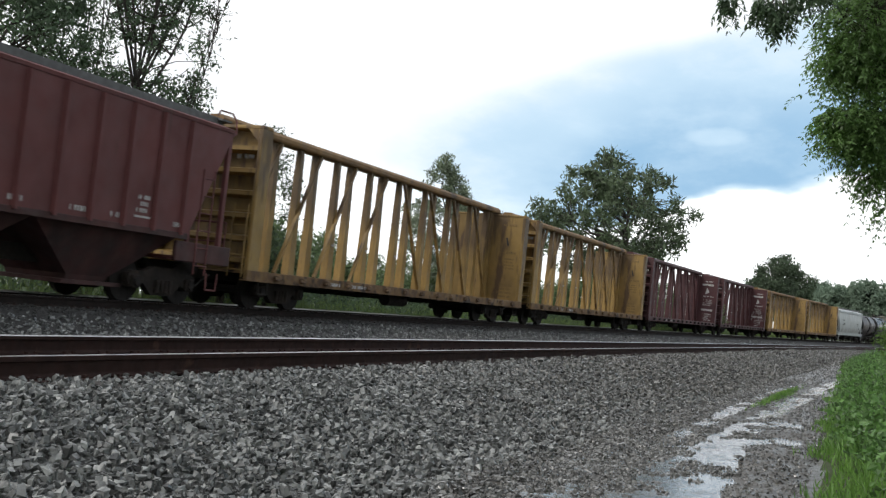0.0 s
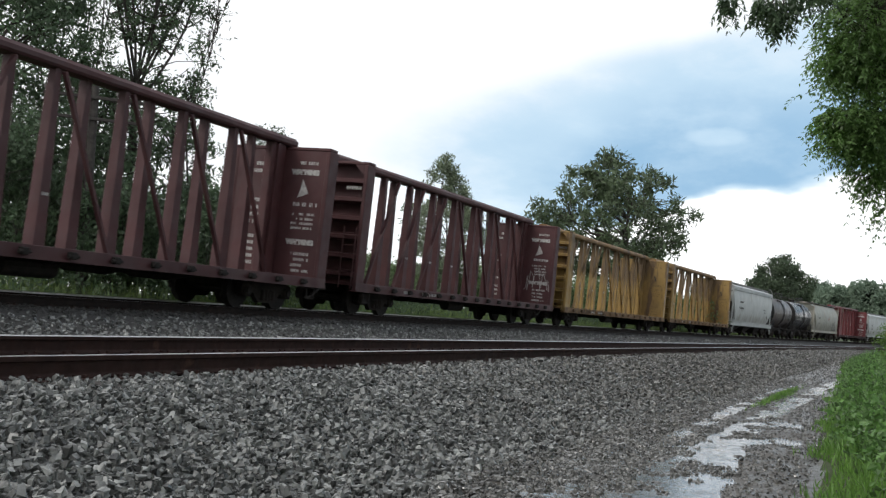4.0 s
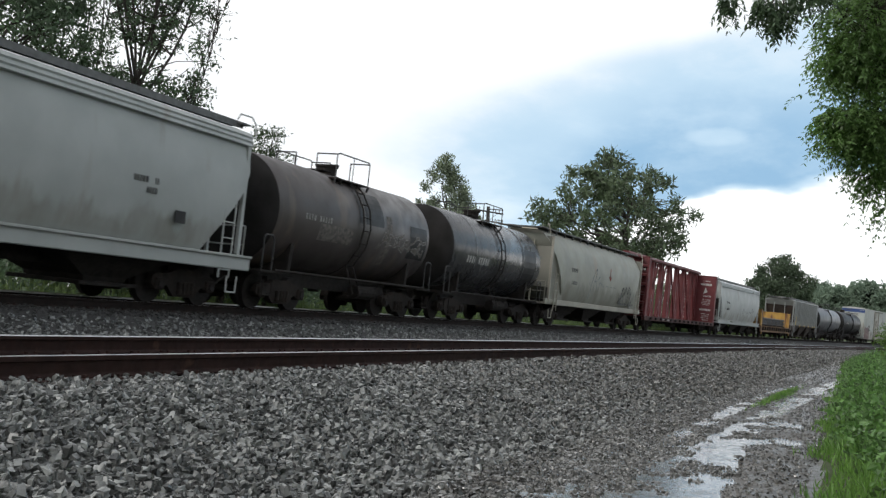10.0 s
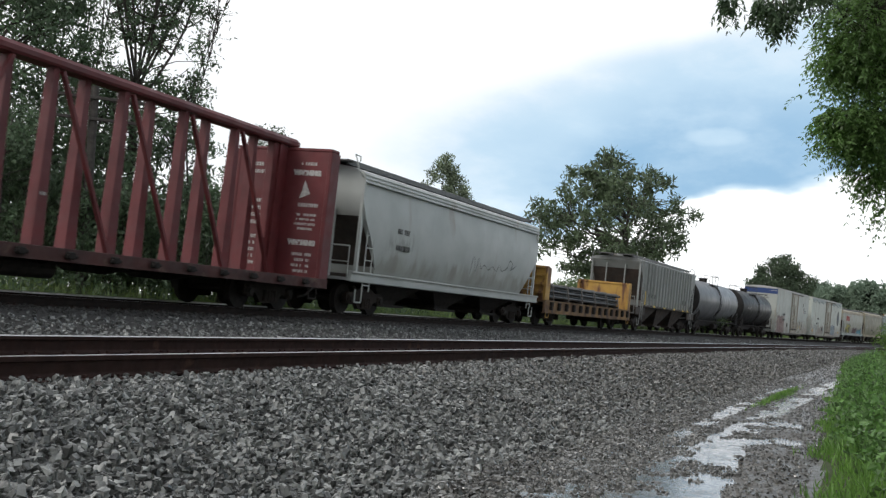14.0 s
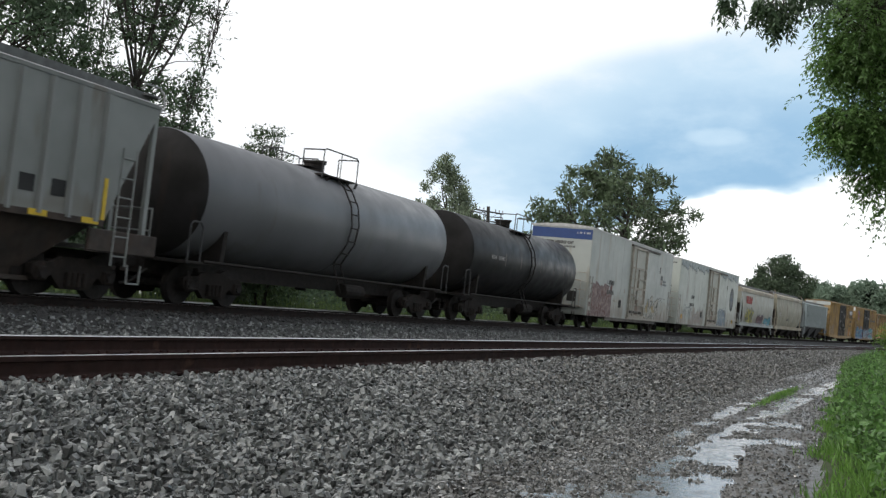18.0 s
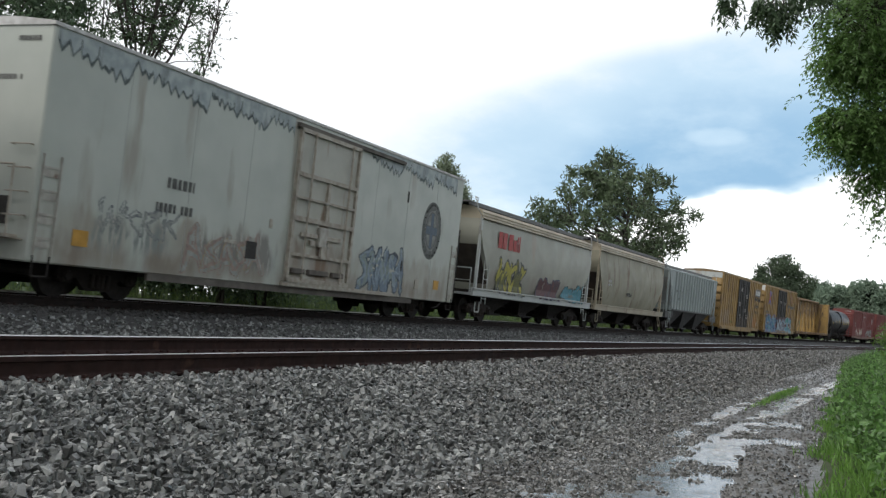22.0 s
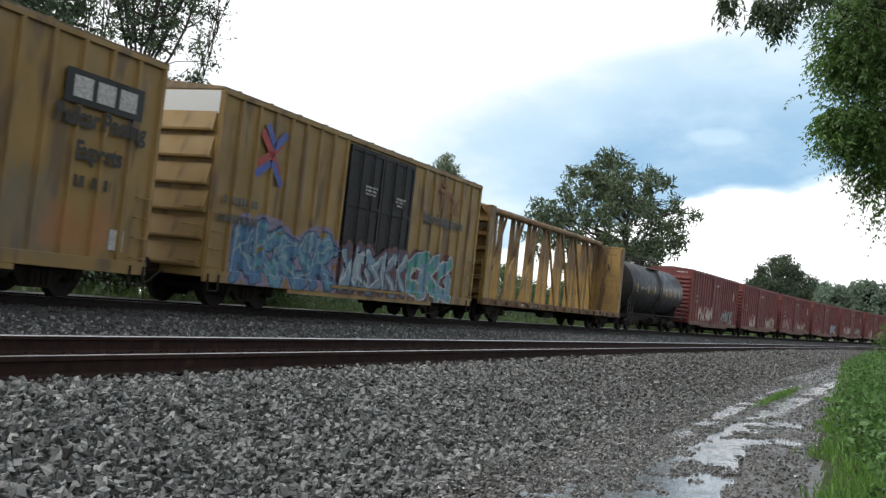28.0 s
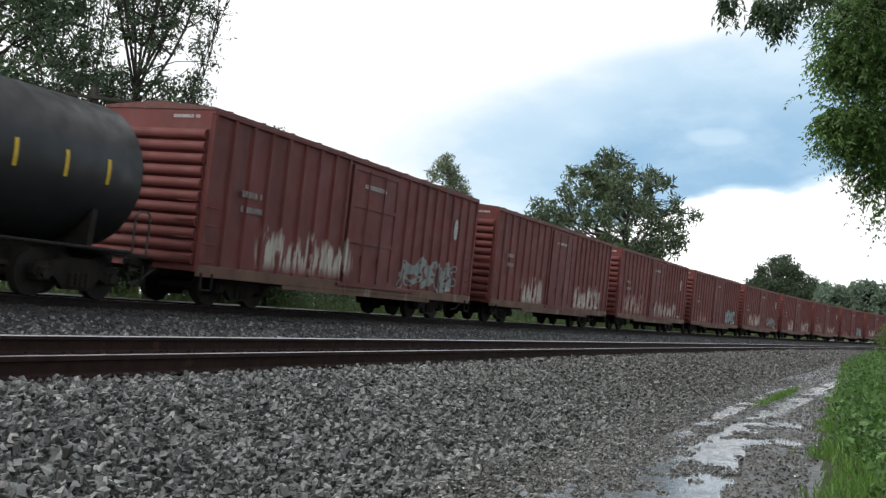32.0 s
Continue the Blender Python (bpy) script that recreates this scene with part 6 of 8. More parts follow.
def flaking_edge(c, x0, x1):
    """Old paint hanging in jagged teeth from the roof edge, its rim dark with dirt."""
    rnd = random.Random(int(x0 * 10))
    bm = bmesh.new()
    top, x, up = [], x0, True
    while x < x1:
        u = ((x - x0) / 2.35 + 0.15) % 1.0
        z = 4.60 - 0.34 * u + rnd.uniform(-0.04, 0.04)
        top.append((x, z + (rnd.uniform(0.05, 0.14) if up else -rnd.uniform(0.02, 0.10))))
        up = not up
        x += rnd.uniform(0.06, 0.16)
    for (xa, za), (xb, zb) in zip(top, top[1:]):
        w = rnd.uniform(0.035, 0.075)
        bm.faces.new([bm.verts.new(p) for p in ((xa, -1.586, za - w), (xb, -1.586, zb - w), (xb, -1.586, zb + w * 0.3), (xa, -1.586, za + w * 0.3))])
        if rnd.random() < 0.35:
            t = rnd.uniform(0.05, 0.2)
            bm.faces.new([bm.verts.new(p) for p in ((xa, -1.586, za), (xa + 0.04, -1.586, za), (xa + 0.03, -1.586, za + t), (xa, -1.586, za + t))])
    part("flaking_paint", bm, FLAKE_DARK, c, "jagged dark edge of flaking paint")
    bm = bmesh.new()
    for (xa, za), (xb, zb) in zip(top, top[1:]):
        bm.faces.new([bm.verts.new(p) for p in ((xa, -1.584, za), (xb, -1.584, zb), (xb, -1.584, 4.80), (xa, -1.584, 4.80))])
    part("flaking_paint", bm, EDGE_GREY, c, "blue-grey band of old paint")


def red_wordmark(c, x, z, size):
    """A railway's name in red, drawn as plain upright blocks."""
    bm = bmesh.new()
    for dx, w, hgt in ((0, 0.42, 1.0), (0.5, 0.42, 1.0), (1.15, 0.45, 1.0), (1.68, 0.34, 0.7), (2.1, 0.14, 0.95), (2.32, 0.14, 1.0)):
        x0 = x + dx * size * 1.5
        box(bm, x0, x0 + w * size * 1.5, -1.552, -1.546, z, z + hgt * size)
    part("lettering", bm, GRAF_RED, c, "red painted wordmark blocks")


def block_wordmark(c, x, z, w, hgt):
    slab("emblem_board", BLACK, c, x - w / 2, x + w / 2, -1.575, -1.567, z - hgt / 2, z + hgt / 2, label="black painted sign board")
    bm = bmesh.new()
    for k in (-1, 0, 1):
        xc = x + k * w * 0.29
        box(bm, xc - 0.24, xc + 0.24, -1.580, -1.574, z - 0.19, z + 0.2)
    part("emblem", bm, TEXT_WHITE, c, "white block emblem on the board")


def tag_paint(name, col):
    return mat(name, col, tuple(v * 0.72 for v in col), 0.65, scale=7, spots=tuple(v * 0.5 + 0.03 for v in col), spot_at=0.62, spot_scale=5)


TAG_MAROON, TAG_WINE, TAG_PINK = tag_paint("maroon_spray", (0.13, 0.055, 0.048)), tag_paint("wine_spray", (0.105, 0.045, 0.05)), tag_paint("dusty_pink_spray", (0.30, 0.22, 0.19))
TAG_CREAM, TAG_OCHRE, TAG_WHITE = tag_paint("cream_spray", (0.40, 0.385, 0.33)), tag_paint("ochre_spray", (0.33, 0.25, 0.12)), tag_paint("white_spray", (0.42, 0.44, 0.45))
TAG_ICE, TAG_STEEL, TAG_NAVY = tag_paint("ice_blue_spray", (0.26, 0.32, 0.37)), tag_paint("steel_blue_spray", (0.16, 0.21, 0.27)), tag_paint("navy_spray", (0.04, 0.055, 0.11))
TAG_YELLOW, TAG_OLIVE, TAG_PLUM = tag_paint("yellow_spray", (0.40, 0.36, 0.07)), tag_paint("olive_spray", (0.16, 0.16, 0.06)), tag_paint("plum_spray", (0.075, 0.045, 0.06))
TAG_TEAL, TAG_CYAN, TAG_JADE = tag_paint("teal_spray", (0.05, 0.22, 0.27)), tag_paint("cyan_spray", (0.10, 0.27, 0.34)), tag_paint("jade_spray", (0.05, 0.27, 0.20))
TAG_BLUE, TAG_SKY, TAG_LILAC, TAG_SAGE = tag_paint("blue_spray", (0.07, 0.165, 0.29)), tag_paint("sky_blue_spray", (0.155, 0.265, 0.345)), tag_paint("lilac_spray", (0.22, 0.19, 0.28)), tag_paint("sage_spray", (0.22, 0.27, 0.26))
TAG_SLATE = tag_paint("slate_spray", (0.05, 0.065, 0.085))
TAG_GHOST = mat("washed_out_spray", (0.30, 0.31, 0.285), (0.20, 0.215, 0.20), 0.65, scale=5)
FADED_RED = mat("worn_emblem_red", (0.21, 0.06, 0.03), (0.16, 0.085, 0.035), 0.65, scale=9)
TAG_DULL = mat("faded_brown_maroon_spray", (0.105, 0.062, 0.06), (0.21, 0.15, 0.14), 0.7, scale=2.5)
FADED_RUST = mat("faded_rust_paint", (0.25, 0.17, 0.13), (0.18, 0.13, 0.11), 0.65, scale=9)
GRAF_RED = mat("faded_red_paint", (0.38, 0.045, 0.05), (0.28, 0.06, 0.05), 0.65, scale=9)
GRAF_BLUE = mat("faded_blue_paint", (0.07, 0.10, 0.33), None, 0.6)
WORN = mat("worn_pale_paint", (0.16, 0.14, 0.125), (0.05, 0.045, 0.042), 0.7, scale=9)
FADED_TEXT = mat("faded_dark_paint", (0.10, 0.115, 0.125), (0.22, 0.23, 0.235), 0.7, scale=7)
FLAKE_DARK = mat("dirty_flake_rim", (0.045, 0.06, 0.062), (0.10, 0.12, 0.12), 0.7, scale=6)
EDGE_GREY = mat("old_blue_grey_paint", (0.36, 0.40, 0.40), (0.24, 0.28, 0.29), 0.6, scale=4, spots=(0.16, 0.18, 0.185), spot_at=0.58, spot_scale=3, streak=True)
EMBLEM_GREY = mat("emblem_dark_grey", (0.07, 0.075, 0.07), (0.12, 0.125, 0.12), 0.65, scale=6)
EMBLEM_BLUE = mat("emblem_blue", (0.10, 0.135, 0.18), None, 0.6)
EMBLEM_PALE = mat("emblem_pale_grey", (0.24, 0.25, 0.235), (0.15, 0.155, 0.145), 0.65, scale=8)
SAFETY_DULL = mat("dull_orange_plate", (0.5, 0.27, 0.04), None, 0.6)
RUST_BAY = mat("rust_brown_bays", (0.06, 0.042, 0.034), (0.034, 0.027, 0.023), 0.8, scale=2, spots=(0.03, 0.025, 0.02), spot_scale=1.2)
LIGHT_GREY = mat("blue_grey_paint", (0.27, 0.305, 0.305), (0.225, 0.26, 0.26), 0.6, spots=(0.22, 0.21, 0.2), spot_at=0.64, spot_scale=1.3, streak=True, scale=0.8)
FADED_BLACK = mat("faded_black_spray", (0.035, 0.035, 0.036), (0.11, 0.108, 0.10), 0.7, scale=5)
SILL_RED = mat("grimy_red_sill", (0.07, 0.024, 0.022), (0.04, 0.018, 0.017), 0.8, scale=2, spots=(0.10, 0.06, 0.045), spot_scale=3)
RED_BAY = mat("grimy_red_bays", (0.075, 0.027, 0.025), (0.04, 0.018, 0.017), 0.75, scale=1.5, spots=(0.03, 0.018, 0.016), spot_scale=1.5)
TEXT_BLACK = mat("black_lettering", (0.02, 0.02, 0.02), (0.045, 0.04, 0.035), 0.7, scale=12)
EAVE_CREAM = mat("faded_cream_paint", (0.36, 0.315, 0.235), (0.29, 0.25, 0.185), 0.6, spots=(0.17, 0.13, 0.09), spot_at=0.6, spot_scale=1.3, scale=0.8)
BAY_GREY = mat("grimy_grey_bays", (0.05, 0.05, 0.052), (0.03, 0.03, 0.03), 0.7, spots=(0.09, 0.085, 0.08), spot_scale=1.4)
BEIGE_TAGGED = mat("tagged_beige_paint", (0.31, 0.31, 0.265), (0.255, 0.258, 0.222), 0.6, spots=(0.30, 0.26, 0.21), spot_at=0.62, spot_scale=1.1, streak=True, scale=0.8, patches=((-7.5, 7.5, 1.0, 2.15, "smear", [(0.165, 0.16, 0.13)]), (-7.5, 7.5, 0.9, 1.5, "smear", [(0.20, 0.185, 0.15)]),))
BEIGE_GRAF = mat("sprayed_beige_paint", (0.30, 0.30, 0.255), (0.255, 0.255, 0.215), 0.55, spots=(0.30, 0.26, 0.21), spot_at=0.62, spot_scale=1.1, streak=True, scale=0.8, patches=((-6.0, 6.2, 1.1, 2.1, "smear", [(0.25, 0.22, 0.19)]),))
WHITE_TAG_A = mat("tagged_white_paint", (0.38, 0.40, 0.375), (0.325, 0.345, 0.325), 0.5, spots=(0.30, 0.29, 0.245), spot_at=0.6, spot_scale=1.2, streak=True, scale=0.8, patches=((-8.3, 8.3, 0.5, 1.9, "smear", [(0.24, 0.205, 0.155)]), (-8.3, 8.3, 0.3, 1.3, "smear", [(0.15, 0.11, 0.078)]),))
WHITE_TAG_B = mat("flaking_white_paint", (0.425, 0.45, 0.41), (0.37, 0.395, 0.36), 0.5, spots=(0.30, 0.29, 0.25), spot_at=0.6, spot_scale=1.2, streak=True, scale=0.8, patches=((-9.4, 9.4, 0.5, 1.9, "smear", [(0.24, 0.205, 0.16)]), (-9.4, 9.4, 0.3, 1.25, "smear", [(0.15, 0.11, 0.08)]), (-8.0, -5.6, 0.9, 1.75, "peel", [(0.19, 0.21, 0.20)]), (-4.8, -1.6, 0.8, 1.8, "peel", [(0.17, 0.165, 0.15)])))
YELLOW_BOX_A = mat("box_yellow_paint", (0.28, 0.175, 0.052), (0.21, 0.13, 0.04), 0.6, spots=(0.14, 0.088, 0.042), spot_at=0.55, spot_scale=2.2, streak=True, scale=1.0, patches=((2.3, 5.2, 0.6, 2.3, "smear", [(0.13, 0.13, 0.115)]), (-7.5, -4.0, 0.8, 2.2, "smear", [(0.20, 0.17, 0.15)]), (4.6, 6.6, 0.8, 1.8, "smear", [(0.36, 0.14, 0.05)])))
YELLOW_BOX_B = mat("sprayed_yellow_paint", (0.265, 0.168, 0.05), (0.198, 0.123, 0.038), 0.6, spots=(0.13, 0.082, 0.04), spot_at=0.55, spot_scale=2.2, streak=True, scale=1.0, patches=())
DOOR_BLACK = mat("black_door_paint", (0.016, 0.016, 0.017), (0.011, 0.011, 0.012), 0.6, spots=(0.035, 0.03, 0.028), spot_at=0.64, spot_scale=1.5, streak=True, spec=0.25, patches=((-1.9, 2.2, 0.8, 1.7, "peel", [(0.085, 0.07, 0.06)]),))
DOOR_BLACK_B = mat("sprayed_door_paint", (0.016, 0.016, 0.017), (0.011, 0.011, 0.012), 0.6, spots=(0.035, 0.03, 0.028), spot_at=0.64, spot_scale=1.5, streak=True, spec=0.25, patches=())
RED_BASE = dict(rough=0.68, spots=(0.075, 0.03, 0.025), spot_scale=1.3, streak=True, scale=0.9, bump=0.004, bump_scale=30)
PEEL = [(0.46, 0.43, 0.38)]
RED_BOX = [mat("oxide_red_paint", (0.16, 0.037, 0.033), (0.118, 0.029, 0.026), patches=pp, **RED_BASE) for pp in (
    ((-5.6, -1.1, 0.95, 1.95, "peel", PEEL),),
    ((-4.8, -2.0, 0.8, 1.9, "peel", PEEL), (2.2, 6.5, 0.8, 1.9, "peel", PEEL)),
    ((-6.5, -2.5, 0.9, 2.0, "peel", [(0.34, 0.26, 0.23)]), (-0.5, 5.5, 0.9, 1.8, "peel", [(0.40, 0.36, 0.32)])),
    ((-6.0, -3.0, 0.8, 1.5, "peel", [(0.3, 0.2, 0.18)]),))]
RED_LABELS = ["oxide-red box car with ribbed ends and white flaking paint", "oxide-red box car with pale flaking patches by its door", "rust-red box car, streaked and scuffed along the sill", "oxide-red box car with a grey-green sprayed tag"]

make_train()

# ---- track bed: ties, ballast stones ----
def build_ties():
    def tie(bm):
        box(bm, -0.115, 0.115, -1.3, 1.3, -0.362, -0.182, 0.012)

    def plate(bm):
        box(bm, -0.09, 0.09, -0.18, 0.18, -0.183, -0.172)
        for x in (-0.06, 0.06):
            for y in (-0.10, 0.10):
                box(bm, x - 0.012, x + 0.012, y - 0.014, y + 0.014, -0.175, -0.145)
    for far, s0, count in ((False, -15.82, 166), (True, -13.8, 140)):
        for i in range(count):
            s = s0 + i * 0.495
            m = Matrix.Translation(along(s, GAP if far else 0, RISE if far else 0)) @ Matrix.Rotation(-s / RADIUS, 4, "Z") @ Matrix.Rotation(BANK, 4, "X")
            ob = piece("tie", "tie", tie, TIE, None, m)
            tagged(ob, "dark creosoted timber tie bedded in grey ballast", "railway tie", "ties of the far track" if far else "ties of the near track")
            for y in (-0.7525, 0.7525):
                piece("tie_plate", "tieplate", plate, RAIL_SIDE, ob, pose(0, y, 0))
    # the rest, too far off to count
    rest_v, rest_f = [], []
    for far in (False, True):
        for i in range(520):
            s = (66.4 if not far else 55.6) + i * 0.495
            k = len(rest_v)
            for x in (-0.115, 0.115):
                for y in (-1.3, 1.3):
                    rest_v.append(tuple(on_track(s + x, y, -0.182, far)))
            rest_f.append((k, k + 1, k + 3, k + 2))
    ob = mesh_of("distant_ties", rest_v, rest_f, TIE)
    tagged(ob, "far run of dark timber ties", "railway ties", kind="stuff")


def rock_shapes(rng, n):
    v = np.array([(x, y, z) for z in (-1, 1) for y in (-1, 1) for x in (-1, 1)], float) * 0.62
    f = np.array([(0, 2, 3), (0, 3, 1), (4, 5, 7), (4, 7, 6), (0, 1, 5), (0, 5, 4), (1, 3, 7), (1, 7, 5), (3, 2, 6), (3, 6, 7), (2, 0, 4), (2, 4, 6)])
    out = []
    for i in range(n):
        w = (v + rng.uniform(-0.4, 0.4, (8, 3))) * np.array([rng.uniform(0.9, 1.4), rng.uniform(0.75, 1.1), rng.uniform(0.42, 0.85)])
        out.append(w)
    return np.array(out), f


def scatter(name, label, rng, s, l, size, lift, material, level_z=None):
    shapes, f = rock_shapes(rng, 60)
    n = len(s)
    pick = shapes[rng.integers(0, 60, n)] * (size[:, None, None] * 0.5)
    a, b = rng.uniform(0, 2 * np.pi, n), rng.normal(0, 0.85, n)
    ca, sa, cb, sb = np.cos(a), np.sin(a), np.cos(b), np.sin(b)
    x, y, z = pick[..., 0], pick[..., 1], pick[..., 2]
    x, z = x * cb[:, None] + z * sb[:, None], -x * sb[:, None] + z * cb[:, None]
    x, y = x * ca[:, None] - y * sa[:, None], x * sa[:, None] + y * ca[:, None]
    base = along_np(s, l, (surface(s, l) if level_z is None else level_z) + size * lift)
    V = np.stack([x, y, z], -1) + base[:, None, :]
    F = (f[None] + 8 * np.arange(n)[:, None, None]).reshape(-1, 3)
    ob = mesh_of(name, V.reshape(-1, 3), F, material, uniform=3)
    tagged(ob, label, "gravel", kind="stuff")


def build_ballast():
    rng = np.random.default_rng(3)
    S, Lt, Z = [], [], []

    def area(n, s0, s1, l0, l1, a, b, near=1.0):
        u = rng.uniform(0, 1, n) ** near
        S.append(s0 + (s1 - s0) * u)
        Lt.append(rng.uniform(l0, l1, n))
        Z.append(rng.uniform(a, b, n))
    area(52000, 2.5, 17, -4.0, -0.84, 0.026, 0.064, 1.1)
    area(34000, 17, 45, -4.0, -0.84, 0.036, 0.08, 1.25)
    area(9000, -14, 2.5, -4.0, -0.84, 0.05, 0.095, 1.0)
    area(3000, -14, 4, -0.62, 0.62, 0.04, 0.06)
    area(6000, -14, 4, 0.9, 6.6, 0.06, 0.1)
    area(7000, 45, 95, -3.9, -0.84, 0.07, 0.12, 1.2)
    area(5000, 4, 40, -0.62, 0.62, 0.03, 0.05)
    area(20000, 4, 45, 0.9, 6.6, 0.05, 0.09, 1.3)
    area(3500, 45, 110, 0.9, 6.6, 0.08, 0.12)
    s, l, z = np.concatenate(S), np.concatenate(Lt), np.concatenate(Z)
    # the stones turn darker and dirtier towards the muddy track and away along it
    lift = np.where(rng.uniform(0, 1, len(s)) < 0.22, rng.uniform(0.5, 0.95, len(s)), rng.uniform(-0.25, 0.3, len(s)))
    damp = rng.uniform(0, 1, len(s)) < np.clip((s - 9) / 14, 0, 0.85) * (l < 0)
    scatter("ballast", "angular grey crushed-stone ballast, damp from rain", rng, s[~damp], l[~damp], z[~damp], lift[~damp], STONE)
    scatter("damp_ballast", "darker dirty crushed stone by the muddy track", rng, s[damp], l[damp], z[damp], lift[damp], STONE_DAMP)
    # the far track's stones, coloured dark for the shade under the train
    S.clear(), Lt.clear(), Z.clear()
    area(3000, -14, 6, 6.75, 7.7, 0.05, 0.08)
    area(6500, 6, 60, 6.75, 7.7, 0.045, 0.075, 1.2)
    area(2200, 6, 60, 9.4, 11.2, 0.05, 0.09)
    s, l, z = np.concatenate(S), np.concatenate(Lt), np.concatenate(Z)
    scatter("grimy_ballast", "crushed stone of the far track, darkened for the train's shade", rng, s, l, z, rng.uniform(-0.2, 0.3, len(s)), STONE_SHADED)
    # finer grit on the muddy track
    S.clear(), Lt.clear(), Z.clear()
    area(17000, 5, 22, -6.2, -3.8, 0.010, 0.03, 1.3)
    area(9000, 5, 13, -5.3, -3.9, 0.018, 0.05, 1.0)
    area(8000, 5, 30, -4.7, -3.6, 0.015, 0.045, 1.2)
    area(5000, 22, 60, -5.6, -3.6, 0.02, 0.045, 1.2)
    s, l, z = np.concatenate(S), np.concatenate(Lt), np.concatenate(Z)
    keep = (hollows(s, l) < 0.04 + rng.uniform(-0.02, 0.022, len(s))) | (rng.uniform(0, 1, len(s)) < 0.3) | ((l > -4.95) & (s < 12) & (rng.uniform(0, 1, len(s)) < 0.34))
    s, l, z = s[keep], l[keep], z[keep]
    scatter("track_grit", "small wet stones pressed into the muddy track", rng, s, l, z, rng.uniform(0.1, 0.4, len(s)), GRIT)
    # small stones that stand out of the shallow water, in loose bands
    s, l = rng.uniform(5.5, 30, 40000), rng.uniform(-5.95, -4.2, 40000)
    patchy = value_noise(s * 0.45, l, 0.31, 7) + 0.9 * value_noise(s * 0.6, l, 0.12, 8)
    keep = (hollows(s, l) > 0.02) & (patchy > np.where(s < 11.5, np.where(l < -4.95, 0.5, -0.35), np.where(s > 16, 0.6, 0.4)))
    s, l = s[keep], l[keep]
    scatter("emergent_stones", "dark wet stones standing out of the puddles", rng, s, l, rng.uniform(0.014, 0.042, len(s)), rng.uniform(-0.1, 0.25, len(s)), GRIT, PATH_Z - 0.029)


STONE_SHADED = mat("shaded_crushed_stone", (0.05, 0.048, 0.047), (0.028, 0.027, 0.026), 0.6, scale=9, islands=0.6)
GRIT = mat("wet_grit", (0.185, 0.183, 0.176), (0.075, 0.074, 0.071), 0.2, scale=5, islands=0.55)


# ---- plants ----
def unit(v):
    return v / (np.linalg.norm(v, axis=-1, keepdims=True) + 1e-9)


def leaves(name, pos, size, material, parent, rng, droop=0.0, slim=0.45, label="", out=None):
    """One folded blade for each place in pos."""
    n = len(pos)
    d = rng.normal(size=(n, 3))
    if out is not None:
        d = d * 0.8 + out
    d[:, 2] -= droop
    d = unit(d)
    side = unit(np.cross(d, rng.normal(size=(n, 3))))
    ln = size * rng.uniform(0.65, 1.35, (n, 1))
    w = ln * slim * 0.5
    up = np.cross(d, side) * w * 0.35
    V = np.stack([pos, pos + d * ln * 0.45 + side * w + up, pos + d * ln, pos + d * ln * 0.45 - side * w + up], 1).reshape(-1, 3)
    F = np.arange(4 * n).reshape(-1, 4)
    return mesh_of(name, V, F, material, parent, label, uniform=4)


def limb(bm, a, b, r0, r1, rng, bend=0.12, seg=4, sides=6):
    a, b = np.array(a, float), np.array(b, float)
    ln = np.linalg.norm(b - a)
    off = rng.normal(size=3) * ln * bend
    pts = [a + (b - a) * t + off * math.sin(math.pi * t) for t in np.linspace(0, 1, seg + 1)]
    rings = []
    for i, p in enumerate(pts):
        q = Vector(pts[min(i + 1, seg)] - pts[max(i - 1, 0)]).to_track_quat("Z", "Y").to_matrix()
        r = r0 + (r1 - r0) * i / seg
        rings.append([Vector(p) + q @ Vector((r * math.cos(2 * math.pi * k / sides), r * math.sin(2 * math.pi * k / sides), 0)) for k in range(sides)])
    loft(bm, rings)
    return pts


